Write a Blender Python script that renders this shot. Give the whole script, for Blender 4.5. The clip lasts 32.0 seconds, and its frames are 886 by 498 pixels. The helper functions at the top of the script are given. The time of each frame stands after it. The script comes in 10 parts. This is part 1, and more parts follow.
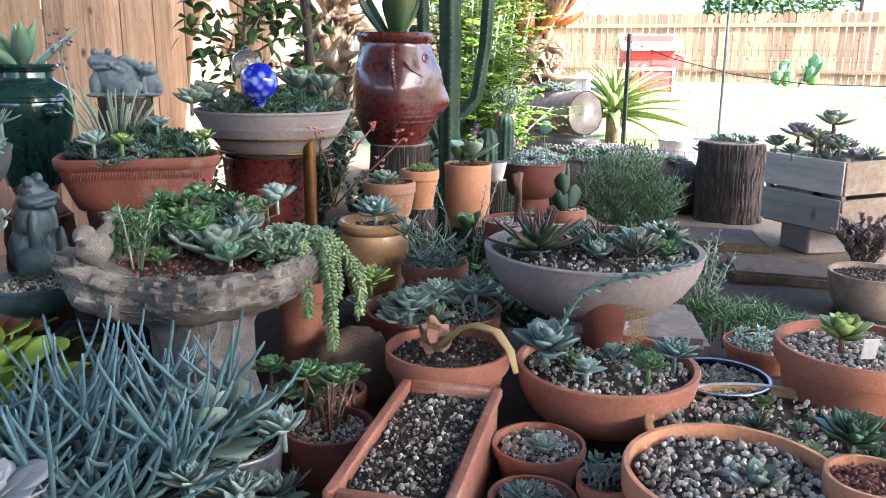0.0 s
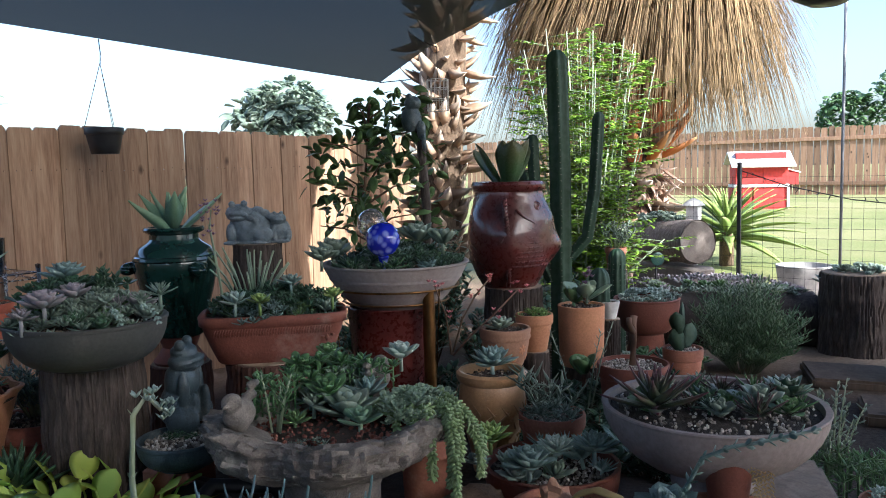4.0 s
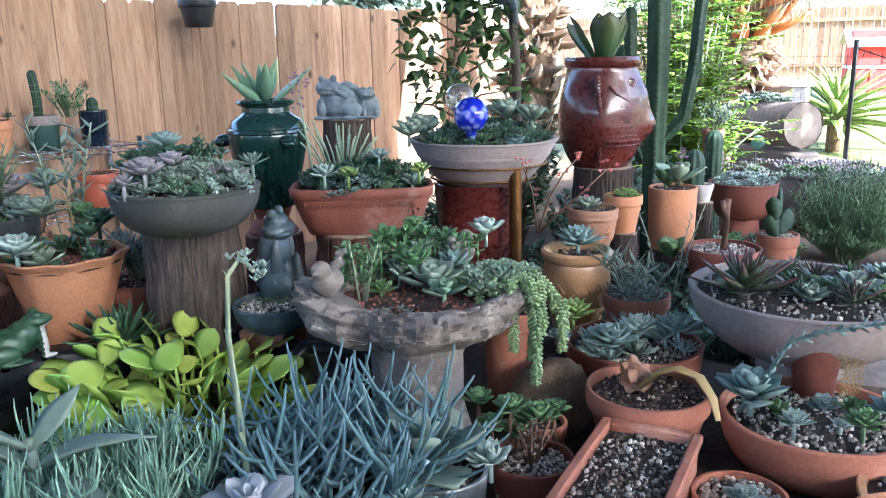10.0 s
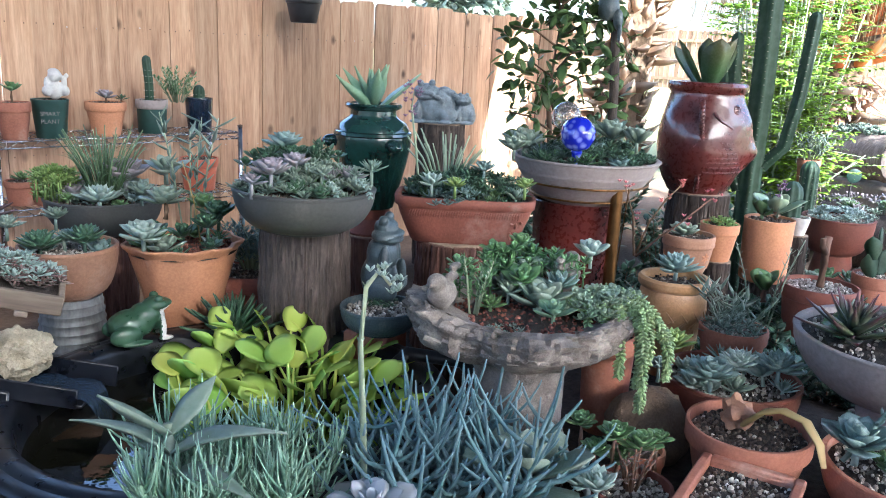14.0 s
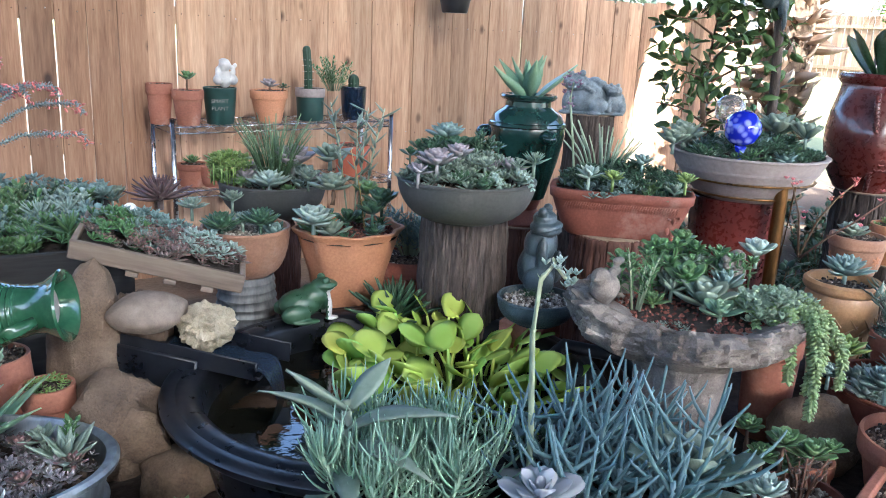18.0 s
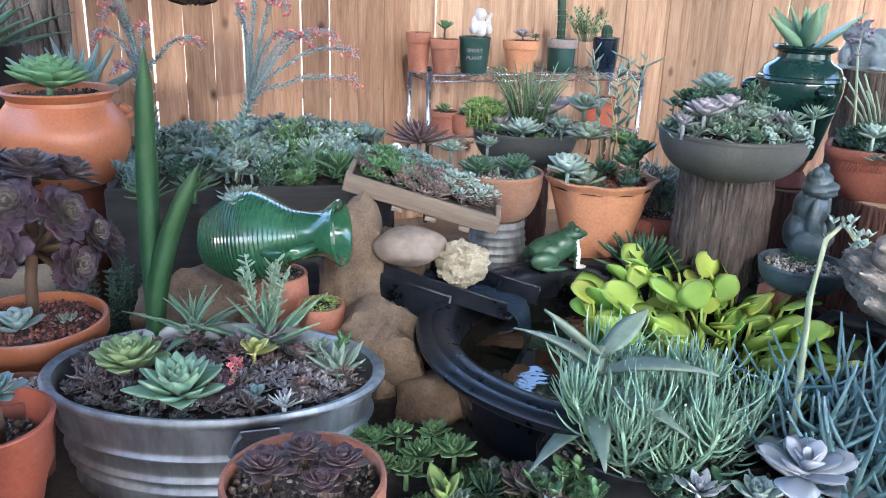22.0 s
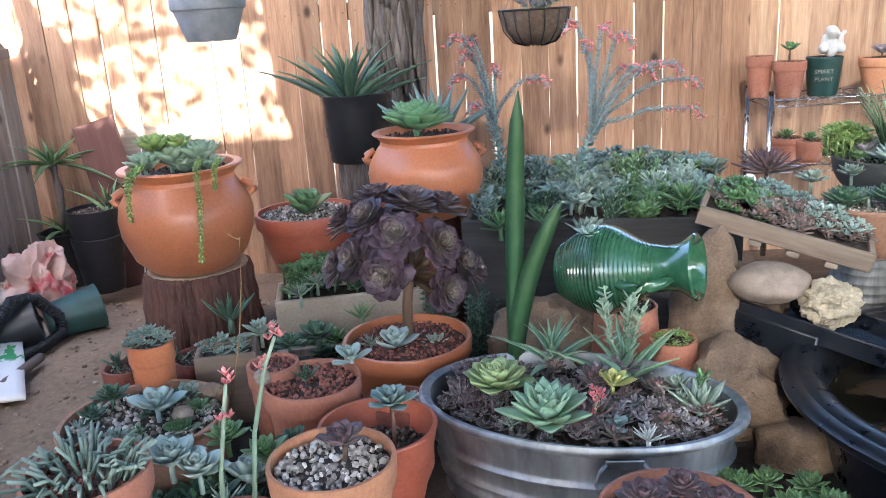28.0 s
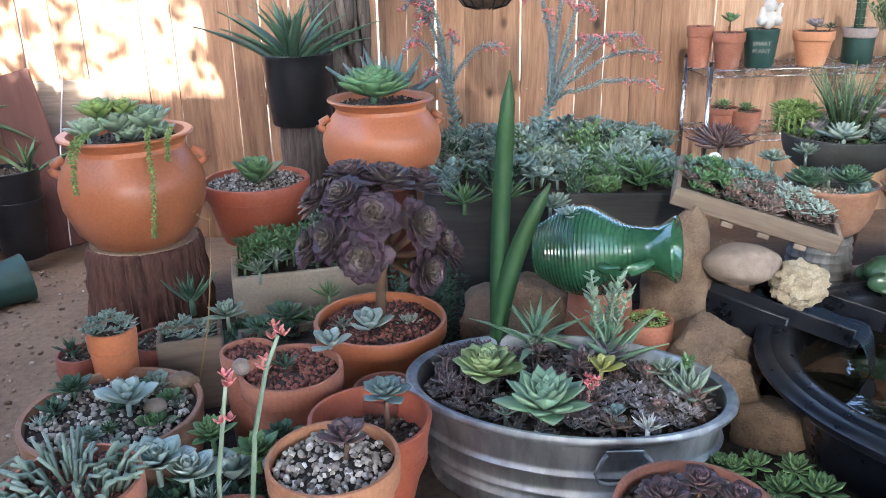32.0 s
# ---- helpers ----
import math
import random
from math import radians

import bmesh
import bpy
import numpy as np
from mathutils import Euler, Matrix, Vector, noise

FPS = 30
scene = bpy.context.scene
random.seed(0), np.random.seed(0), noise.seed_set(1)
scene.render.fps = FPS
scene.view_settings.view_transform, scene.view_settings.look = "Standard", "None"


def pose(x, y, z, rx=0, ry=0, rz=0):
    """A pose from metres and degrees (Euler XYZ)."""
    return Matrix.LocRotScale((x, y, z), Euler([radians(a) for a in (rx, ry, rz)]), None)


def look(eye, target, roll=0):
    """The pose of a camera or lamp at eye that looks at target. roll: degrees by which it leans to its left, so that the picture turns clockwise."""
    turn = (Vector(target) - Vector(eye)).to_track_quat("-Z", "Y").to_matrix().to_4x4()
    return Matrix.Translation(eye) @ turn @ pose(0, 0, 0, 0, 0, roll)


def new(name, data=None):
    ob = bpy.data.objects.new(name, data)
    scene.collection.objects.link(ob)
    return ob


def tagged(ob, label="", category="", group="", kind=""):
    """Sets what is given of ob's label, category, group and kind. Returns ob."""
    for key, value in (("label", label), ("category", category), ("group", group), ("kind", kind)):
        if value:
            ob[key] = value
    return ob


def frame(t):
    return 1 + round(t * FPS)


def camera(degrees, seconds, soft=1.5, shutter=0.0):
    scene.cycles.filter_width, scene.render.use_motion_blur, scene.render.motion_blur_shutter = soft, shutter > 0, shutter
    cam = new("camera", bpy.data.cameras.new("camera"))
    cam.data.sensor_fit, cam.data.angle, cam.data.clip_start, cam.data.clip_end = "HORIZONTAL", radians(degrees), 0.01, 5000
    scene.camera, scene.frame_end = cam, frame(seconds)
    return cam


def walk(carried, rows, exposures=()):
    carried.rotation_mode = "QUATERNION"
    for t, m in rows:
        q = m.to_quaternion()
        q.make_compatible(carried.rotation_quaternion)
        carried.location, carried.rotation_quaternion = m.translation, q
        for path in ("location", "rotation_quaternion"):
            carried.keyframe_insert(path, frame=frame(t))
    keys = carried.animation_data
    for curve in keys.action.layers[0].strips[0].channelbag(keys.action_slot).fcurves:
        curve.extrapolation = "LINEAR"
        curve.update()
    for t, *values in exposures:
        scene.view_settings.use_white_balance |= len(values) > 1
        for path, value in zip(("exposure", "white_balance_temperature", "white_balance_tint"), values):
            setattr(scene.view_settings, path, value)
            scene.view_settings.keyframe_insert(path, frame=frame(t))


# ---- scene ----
cam = camera(57.07, 32.0, soft=0.95)
PATH = [
    (0, (-1.924, -0.349, 0.932), (-0.190, 0.530, 0.463), 0.55),
    (0.5, (-1.934, -0.348, 0.959), (-0.196, 0.550, 0.545), 1.91),
    (1, (-1.945, -0.346, 0.980), (-0.199, 0.562, 0.625), 2.48),
    (1.5, (-1.959, -0.346, 1.007), (-0.216, 0.588, 0.708), 1.11),
    (2, (-1.972, -0.351, 1.026), (-0.241, 0.623, 0.789), 0.69),
    (2.5, (-1.978, -0.354, 1.037), (-0.261, 0.653, 0.848), 0.72),
    (3, (-1.989, -0.361, 1.048), (-0.297, 0.691, 0.875), -0.31),
    (3.5, (-1.994, -0.364, 1.055), (-0.336, 0.740, 0.881), -1.41),
    (5.5, (-2.000, -0.365, 1.063), (-0.397, 0.806, 0.819), -0.33),
    (6, (-1.997, -0.372, 1.058), (-0.421, 0.828, 0.780), -1.01),
    (6.5, (-1.992, -0.370, 1.050), (-0.438, 0.844, 0.720), -1.12),
    (7, (-1.987, -0.369, 1.044), (-0.441, 0.842, 0.664), -0.87),
    (7.5, (-1.981, -0.367, 1.036), (-0.435, 0.833, 0.623), -0.74),
    (8, (-1.982, -0.372, 1.035), (-0.448, 0.829, 0.586), -0.96),
    (8.5, (-1.985, -0.370, 1.037), (-0.464, 0.843, 0.573), -1.28),
    (9, (-1.988, -0.367, 1.038), (-0.489, 0.873, 0.576), -1.56),
    (9.5, (-1.992, -0.372, 1.041), (-0.519, 0.899, 0.577), -1.57),
    (10, (-1.990, -0.366, 1.041), (-0.522, 0.909, 0.571), -1.01),
    (10.5, (-1.993, -0.356, 1.047), (-0.501, 0.887, 0.567), -0.82),
    (11, (-1.995, -0.350, 1.058), (-0.486, 0.867, 0.566), -1.43),
    (11.5, (-2.012, -0.340, 1.064), (-0.533, 0.903, 0.547), -1.38),
    (12, (-2.031, -0.329, 1.070), (-0.593, 0.963, 0.556), 0.00),
    (12.5, (-2.044, -0.319, 1.068), (-0.626, 0.997, 0.562), 1.96),
    (13, (-2.061, -0.303, 1.072), (-0.660, 1.026, 0.552), 3.50),
    (13.5, (-2.082, -0.300, 1.085), (-0.689, 1.044, 0.581), 3.42),
    (14, (-2.102, -0.292, 1.093), (-0.733, 1.086, 0.616), 2.78),
    (14.5, (-2.120, -0.285, 1.098), (-0.781, 1.127, 0.634), 2.72),
    (16.5, (-2.161, -0.268, 1.103), (-0.904, 1.206, 0.605), 3.12),
    (17, (-2.172, -0.263, 1.103), (-0.960, 1.245, 0.594), 3.28),
    (17.5, (-2.180, -0.260, 1.103), (-1.016, 1.283, 0.590), 2.98),
    (18, (-2.184, -0.255, 1.104), (-1.058, 1.314, 0.584), 2.57),
    (18.5, (-2.186, -0.252, 1.104), (-1.092, 1.335, 0.571), 2.11),
    (19, (-2.192, -0.257, 1.103), (-1.140, 1.356, 0.560), 1.78),
    (19.5, (-2.198, -0.252, 1.102), (-1.207, 1.396, 0.552), 1.48),
    (20, (-2.209, -0.253, 1.099), (-1.283, 1.432, 0.547), 0.71),
    (20.5, (-2.217, -0.251, 1.098), (-1.359, 1.465, 0.534), 0.36),
    (21, (-2.223, -0.245, 1.093), (-1.438, 1.500, 0.511), 1.11),
    (21.5, (-2.236, -0.240, 1.082), (-1.533, 1.534, 0.483), 2.29),
    (22, (-2.251, -0.233, 1.077), (-1.623, 1.555, 0.437), 1.91),
    (22.5, (-2.257, -0.227, 1.072), (-1.684, 1.570, 0.405), 1.48),
    (23, (-2.261, -0.227, 1.070), (-1.727, 1.582, 0.405), 0.98),
    (23.5, (-2.271, -0.225, 1.070), (-1.796, 1.606, 0.421), 0.09),
    (24, (-2.281, -0.228, 1.074), (-1.905, 1.635, 0.450), -1.02),
    (24.5, (-2.300, -0.234, 1.087), (-2.036, 1.657, 0.494), -1.90),
    (26.5, (-2.339, -0.236, 1.092), (-2.257, 1.677, 0.515), -2.45),
    (27, (-2.349, -0.240, 1.094), (-2.327, 1.675, 0.518), -3.07),
    (27.5, (-2.354, -0.242, 1.094), (-2.391, 1.675, 0.525), -3.54),
    (28, (-2.368, -0.239, 1.095), (-2.463, 1.678, 0.532), -3.47),
    (28.5, (-2.383, -0.233, 1.110), (-2.524, 1.688, 0.573), -1.88),
    (29, (-2.403, -0.217, 1.128), (-2.626, 1.702, 0.608), -0.75),
    (29.5, (-2.441, -0.193, 1.136), (-2.752, 1.711, 0.608), -0.70),
    (30, (-2.479, -0.203, 1.154), (-2.834, 1.690, 0.615), -0.76),
    (30.5, (-2.507, -0.207, 1.153), (-2.829, 1.690, 0.607), -0.80),
    (31, (-2.520, -0.214, 1.159), (-2.650, 1.698, 0.585), -1.28),
    (31.5, (-2.532, -0.208, 1.164), (-2.503, 1.691, 0.536), -1.26),
    (32, (-2.536, -0.164, 1.151), (-2.409, 1.711, 0.467), -1.15),
]
EXPOSURES = [(t, e, k, 11) for t, e, k in ((0, 2.9, 5700), (1.0, 2.55, 5700), (2.0, 1.9, 5600), (3.0, 1.48, 5650), (6.0, 1.65, 5350), (7.0, 2.1, 5350), (8.0, 2.52, 5300), (9.0, 2.86, 5300), (13.0, 3.08, 5450), (18.0, 3.15, 5400), (20.0, 3.3, 5400), (24.0, 3.6, 5550), (27.0, 3.55, 5650), (30.0, 3.3, 5800), (32.0, 3.4, 5750))]
walk(cam, [(t, look(eye, target, roll)) for t, eye, target, roll in PATH], EXPOSURES)

# ---- light ----
SUN_AZ, SUN_EL = radians(192), radians(33)      # azimuth clockwise from +y
sun_from = Vector((math.sin(SUN_AZ) * math.cos(SUN_EL), math.cos(SUN_AZ) * math.cos(SUN_EL), math.sin(SUN_EL)))
sun = new("sun", bpy.data.lights.new("sun", "SUN"))
sun.data.energy, sun.data.angle, sun.data.color = 5.0, radians(0.5), (1.0, 0.92, 0.78)
sun.matrix_world = look(sun_from * 20, (0, 0, 0))
world = bpy.data.worlds.new("sky")
scene.world = world
world.use_nodes = True
wn = world.node_tree
sky = wn.nodes.new("ShaderNodeTexSky")
sky.sky_type, sky.sun_disc = "NISHITA", False
sky.sun_elevation, sky.sun_rotation = SUN_EL, SUN_AZ
sky.air_density, sky.dust_density = 1.0, 3.0
bg = wn.nodes["Background"]
bg.inputs["Strength"].default_value = 0.135
wn.links.new(sky.outputs[0], bg.inputs["Color"])

# ---- materials ----


def mat_base(name, rough=0.7, metal=0.0):
    m = bpy.data.materials.new(name)
    m.use_nodes = True
    b = m.node_tree.nodes["Principled BSDF"]
    b.inputs["Roughness"].default_value, b.inputs["Metallic"].default_value = rough, metal
    return m, m.node_tree, b


def nd(nt, kind, **kw):
    n = nt.nodes.new(kind)
    for k, v in kw.items():
        n.inputs[k].default_value = v
    return n


def ramp(nt, fac, stops):
    r = nt.nodes.new("ShaderNodeValToRGB")
    els = r.color_ramp.elements
    while len(els) < len(stops):
        els.new(0.5)
    for e, (p, c) in zip(els, stops):
        e.position, e.color = p, (*c, 1)
    nt.links.new(fac, r.inputs[0])
    return r.outputs[0]


def mixc(nt, fac, a, b, mode="MIX"):
    m = nt.nodes.new("ShaderNodeMix")
    m.data_type, m.blend_type = "RGBA", mode
    for sock, v in ((m.inputs[0], fac), (m.inputs[6], a), (m.inputs[7], b)):
        if isinstance(v, (int, float)):
            sock.default_value = v
        elif isinstance(v, tuple):
            sock.default_value = (*v, 1)
        else:
            nt.links.new(v, sock)
    return m.outputs[2]


def coords(nt, scale=(1, 1, 1), space="Object"):
    tc = nt.nodes.new("ShaderNodeTexCoord")
    mp = nt.nodes.new("ShaderNodeMapping")
    mp.inputs["Scale"].default_value = scale
    nt.links.new(tc.outputs[space], mp.inputs[0])
    return mp.outputs[0]


def noise_tex(nt, vec, scale, detail=5, rough=0.6):
    n = nd(nt, "ShaderNodeTexNoise", Scale=scale, Detail=detail, Roughness=rough)
    nt.links.new(vec, n.inputs["Vector"])
    return n.outputs["Fac"]


def bump(nt, b, height, strength, dist=0.01):
    n = nd(nt, "ShaderNodeBump", Strength=strength, Distance=dist)
    nt.links.new(height, n.inputs["Height"])
    nt.links.new(n.outputs[0], b.inputs["Normal"])


def rnd(nt):
    return nt.nodes.new("ShaderNodeObjectInfo").outputs["Random"]


def earthen(name, dark, light, rough=0.75, scale=9, stain=(0.75, 0.66, 0.58), stains=0.25, bumps=0.25, coat=0.0):
    """Fired clay, concrete, stone: two scales of mottling, pale mineral stains, fine pores."""
    m, nt, b = mat_base(name, rough)
    v = coords(nt)
    n1, n2 = noise_tex(nt, v, scale, 6), noise_tex(nt, v, scale * 14, 4)
    c = ramp(nt, n1, [(0.3, dark), (0.7, light)])
    c = mixc(nt, 0.35, c, ramp(nt, n2, [(0.25, tuple(0.55 * q for q in dark)), (0.75, tuple(min(1, 1.2 * q) for q in light))]))
    n3 = noise_tex(nt, v, scale * 0.6, 8, 0.7)
    k = ramp(nt, n3, [(0.55, (0, 0, 0)), (0.75, (stains,) * 3)])
    c = mixc(nt, k, c, stain)
    hv = nd(nt, "ShaderNodeHueSaturation")
    mr = nd(nt, "ShaderNodeMapRange", **{"To Min": 0.82, "To Max": 1.15})
    nt.links.new(rnd(nt), mr.inputs[0])
    nt.links.new(mr.outputs[0], hv.inputs["Value"])
    nt.links.new(c, hv.inputs["Color"])
    nt.links.new(hv.outputs[0], b.inputs["Base Color"])
    nt.links.new(ramp(nt, n3, [(0.3, (rough * 0.8,) * 3), (0.7, (min(1, rough * 1.15),) * 3)]), b.inputs["Roughness"])
    bump(nt, b, n2, bumps, 0.004)
    b.inputs["Coat Weight"].default_value = coat
    b.inputs["Coat Roughness"].default_value = 0.08
    return m


def glaze(name, dark, light, rough=0.12, scale=5, bumps=0.08):
    m, nt, b = mat_base(name, rough)
    v = coords(nt)
    n1, n2 = noise_tex(nt, v, scale, 5), noise_tex(nt, v, scale * 12, 3)
    c = ramp(nt, n1, [(0.3, dark), (0.72, light)])
    c = mixc(nt, 0.25, c, ramp(nt, n2, [(0.35, tuple(0.5 * q for q in dark)), (0.7, light)]))
    nt.links.new(c, b.inputs["Base Color"])
    nt.links.new(ramp(nt, n2, [(0.3, (rough * 0.7,) * 3), (0.8, (rough * 2.2,) * 3)]), b.inputs["Roughness"])
    b.inputs["Coat Weight"].default_value, b.inputs["Coat Roughness"].default_value = 0.6 if rough < 0.3 else 0.2, 0.06
    bump(nt, b, n1, bumps, 0.01)
    return m


def timber(name, dark, mid, light, rough=0.72, stretch=(14, 14, 1.0), knots=True, grey=0.0, bumps=0.3):
    m, nt, b = mat_base(name, rough)
    tc = nt.nodes.new("ShaderNodeTexCoord")
    off = nt.nodes.new("ShaderNodeVectorMath")
    off.operation = "MULTIPLY_ADD"
    comb = nt.nodes.new("ShaderNodeCombineXYZ")
    r = rnd(nt)
    for k in range(3):
        nt.links.new(r, comb.inputs[k])
    nt.links.new(comb.outputs[0], off.inputs[0])
    off.inputs[1].default_value = (17.3, 9.1, 31.7)
    nt.links.new(tc.outputs["Object"], off.inputs[2])
    mp = nt.nodes.new("ShaderNodeMapping")
    mp.inputs["Scale"].default_value = stretch
    nt.links.new(off.outputs[0], mp.inputs[0])
    v = mp.outputs[0]
    warp = nd(nt, "ShaderNodeTexNoise", Scale=0.7, Detail=2)
    nt.links.new(v, warp.inputs["Vector"])
    add = nt.nodes.new("ShaderNodeVectorMath")
    add.operation = "MULTIPLY_ADD"
    nt.links.new(warp.outputs["Color"], add.inputs[0])
    add.inputs[1].default_value = (1.6, 1.6, 0.6)
    nt.links.new(v, add.inputs[2])
    grain, fine = noise_tex(nt, add.outputs[0], 1.6, 6, 0.65), noise_tex(nt, v, 9, 4)
    c = ramp(nt, grain, [(0.28, dark), (0.5, mid), (0.72, light)])
    c = mixc(nt, 0.3, c, ramp(nt, fine, [(0.3, dark), (0.7, light)]))
    if knots:
        vo = nd(nt, "ShaderNodeTexVoronoi", Scale=1.0)
        kn = nt.nodes.new("ShaderNodeMapping")
        kn.inputs["Scale"].default_value = (9, 9, 5.5)
        nt.links.new(off.outputs[0], kn.inputs[0])
        nt.links.new(kn.outputs[0], vo.inputs["Vector"])
        pick = nt.nodes.new("ShaderNodeSeparateColor")
        nt.links.new(vo.outputs["Color"], pick.inputs[0])
        k = ramp(nt, vo.outputs["Distance"], [(0.09, (0.95,) * 3), (0.23, (0, 0, 0))])
        k = mixc(nt, ramp(nt, pick.outputs[0], [(0.62, (0, 0, 0)), (0.70, (1, 1, 1))]), (0.0, 0.0, 0.0), k)
        c = mixc(nt, k, c, tuple(0.35 * q for q in dark))
    tone = nd(nt, "ShaderNodeHueSaturation")
    mr = nd(nt, "ShaderNodeMapRange", **{"To Min": 0.62, "To Max": 1.25})
    nt.links.new(r, mr.inputs[0])
    nt.links.new(mr.outputs[0], tone.inputs["Value"])
    nt.links.new(c, tone.inputs["Color"])
    c = tone.outputs[0]
    if grey:
        c = mixc(nt, ramp(nt, noise_tex(nt, v, 0.5, 4), [(0.35, (0, 0, 0)), (0.7, (grey,) * 3)]), c, (0.17, 0.155, 0.145))
    nt.links.new(c, b.inputs["Base Color"])
    bump(nt, b, grain, bumps, 0.004)
    return m


def leafy(name, base, tip, vary=0.25, rough=0.45, bloom=0.2, through_light=0.0, hue=0.015):
    """Plant flesh: colour runs from base to tip along each leaf, every leaf a little different, powdery bloom."""
    m, nt, b = mat_base(name, rough)
    at = nt.nodes.new("ShaderNodeAttribute")
    at.attribute_name = "tip"
    k = ramp(nt, at.outputs["Fac"], [(0.45, (0, 0, 0)), (1.0, (1, 1, 1))])
    c = mixc(nt, k, base, tip)
    v = coords(nt)
    n1 = noise_tex(nt, v, 28, 4)
    c = mixc(nt, ramp(nt, n1, [(0.4, (0, 0, 0)), (0.75, (bloom,) * 3)]), c, (0.42, 0.47, 0.45))
    ge = nt.nodes.new("ShaderNodeNewGeometry")
    hs = nd(nt, "ShaderNodeHueSaturation")
    mr = nd(nt, "ShaderNodeMapRange", **{"To Min": 1 - vary, "To Max": 1 + vary})
    mh = nd(nt, "ShaderNodeMapRange", **{"To Min": 0.5 - hue, "To Max": 0.5 + hue})
    nt.links.new(ge.outputs["Random Per Island"], mr.inputs[0])
    nt.links.new(rnd(nt), mh.inputs[0])
    nt.links.new(mr.outputs[0], hs.inputs["Value"])
    nt.links.new(mh.outputs[0], hs.inputs["Hue"])
    nt.links.new(c, hs.inputs["Color"])
    c = hs.outputs[0]
    nt.links.new(c, b.inputs["Base Color"])
    b.inputs["Specular IOR Level"].default_value = 0.35
    if through_light:
        tr = nt.nodes.new("ShaderNodeBsdfTranslucent")
        nt.links.new(c, tr.inputs[0])
        mx = nt.nodes.new("ShaderNodeMixShader")
        mx.inputs[0].default_value = through_light
        nt.links.new(b.outputs[0], mx.inputs[1])
        nt.links.new(tr.outputs[0], mx.inputs[2])
        nt.links.new(mx.outputs[0], nt.nodes["Material Output"].inputs[0])
    return m


def bits(name, stops, rough=0.8):
    """Gravel, soil crumbs, chips: each piece takes its own colour."""
    m, nt, b = mat_base(name, rough)
    ge = nt.nodes.new("ShaderNodeNewGeometry")
    c = ramp(nt, ge.outputs["Random Per Island"], stops)
    n1 = noise_tex(nt, coords(nt), 160, 3)
    c = mixc(nt, 0.3, c, ramp(nt, n1, [(0.3, (0.08, 0.07, 0.06)), (0.7, (0.7, 0.66, 0.6))]), "OVERLAY")
    nt.links.new(c, b.inputs["Base Color"])
    return m


def metal_mat(name, col, rough=0.4, scale=20):
    m, nt, b = mat_base(name, rough, 1.0)
    n1 = noise_tex(nt, coords(nt), scale, 6)
    n2 = noise_tex(nt, coords(nt, (1, 1, 0.25)), scale * 4, 4)
    c = ramp(nt, n1, [(0.3, tuple(0.42 * q for q in col)), (0.7, col)])
    c = mixc(nt, 0.4, c, ramp(nt, n2, [(0.35, tuple(0.35 * q for q in col)), (0.65, tuple(min(1, 1.2 * q) for q in col))]))
    nt.links.new(c, b.inputs["Base Color"])
    nt.links.new(ramp(nt, n1, [(0.3, (rough * 0.7,) * 3), (0.7, (min(1, rough * 1.5),) * 3)]), b.inputs["Roughness"])
    return m


def plastic(name, col, rough=0.35):
    m, nt, b = mat_base(name, rough)
    n1 = noise_tex(nt, coords(nt), 18, 6)
    nt.links.new(ramp(nt, n1, [(0.35, tuple(0.7 * q for q in col)), (0.75, tuple(min(1, 1.15 * q + 0.01) for q in col))]), b.inputs["Base Color"])
    nt.links.new(ramp(nt, n1, [(0.3, (rough * 0.7,) * 3), (0.7, (min(1, rough * 1.6),) * 3)]), b.inputs["Roughness"])
    return m


TERRA = earthen("terracotta", (0.29, 0.105, 0.064), (0.43, 0.185, 0.115), 0.8, stains=0.4)
TERRA_PALE = earthen("pale_terracotta", (0.46, 0.20, 0.10), (0.60, 0.29, 0.15), 0.75)
TERRA_ORANGE = earthen("polished_terracotta", (0.46, 0.155, 0.066), (0.52, 0.19, 0.086), 0.36, stains=0.06, bumps=0.03)
TERRA_DARK = earthen("dark_red_clay", (0.15, 0.045, 0.03), (0.25, 0.085, 0.055), 0.7)
TERRA_RED = earthen("red_plastic_clay", (0.42, 0.10, 0.055), (0.50, 0.15, 0.08), 0.5, stains=0.1, bumps=0.1)
CLAY_BROWN = earthen("brown_stoneware", (0.24, 0.12, 0.07), (0.38, 0.21, 0.13), 0.7)
CLAY_OCHRE = earthen("ochre_glazed_clay", (0.42, 0.22, 0.09), (0.58, 0.36, 0.18), 0.35, coat=0.3)
CONCRETE = earthen("grey_concrete", (0.24, 0.20, 0.188), (0.36, 0.31, 0.288), 0.8, scale=5, stain=(0.5, 0.46, 0.42))
STONE = earthen("river_stone", (0.075, 0.05, 0.034), (0.25, 0.175, 0.115), 0.85, scale=13, stain=(0.40, 0.32, 0.24), stains=0.4, bumps=1.0)
STONE_PALE = earthen("speckled_pale_stone", (0.20, 0.155, 0.12), (0.42, 0.34, 0.27), 0.8, scale=34, bumps=0.5)
PUMICE = earthen("pitted_pumice", (0.24, 0.19, 0.11), (0.58, 0.51, 0.37), 0.95, scale=18, bumps=1.0)
BATH = earthen("weathered_cast_rock", (0.085, 0.072, 0.062), (0.36, 0.315, 0.27), 0.95, scale=17, stain=(0.72, 0.64, 0.54), stains=0.8, bumps=0.8)
STATUE_GREY = earthen("blue_grey_glazed_statue", (0.06, 0.085, 0.10), (0.30, 0.37, 0.42), 0.4, scale=24, bumps=0.8, coat=0.3)
STATUE_GREEN = earthen("verdigris_statue", (0.018, 0.032, 0.038), (0.10, 0.14, 0.155), 0.45, scale=16, bumps=0.6, coat=0.2)
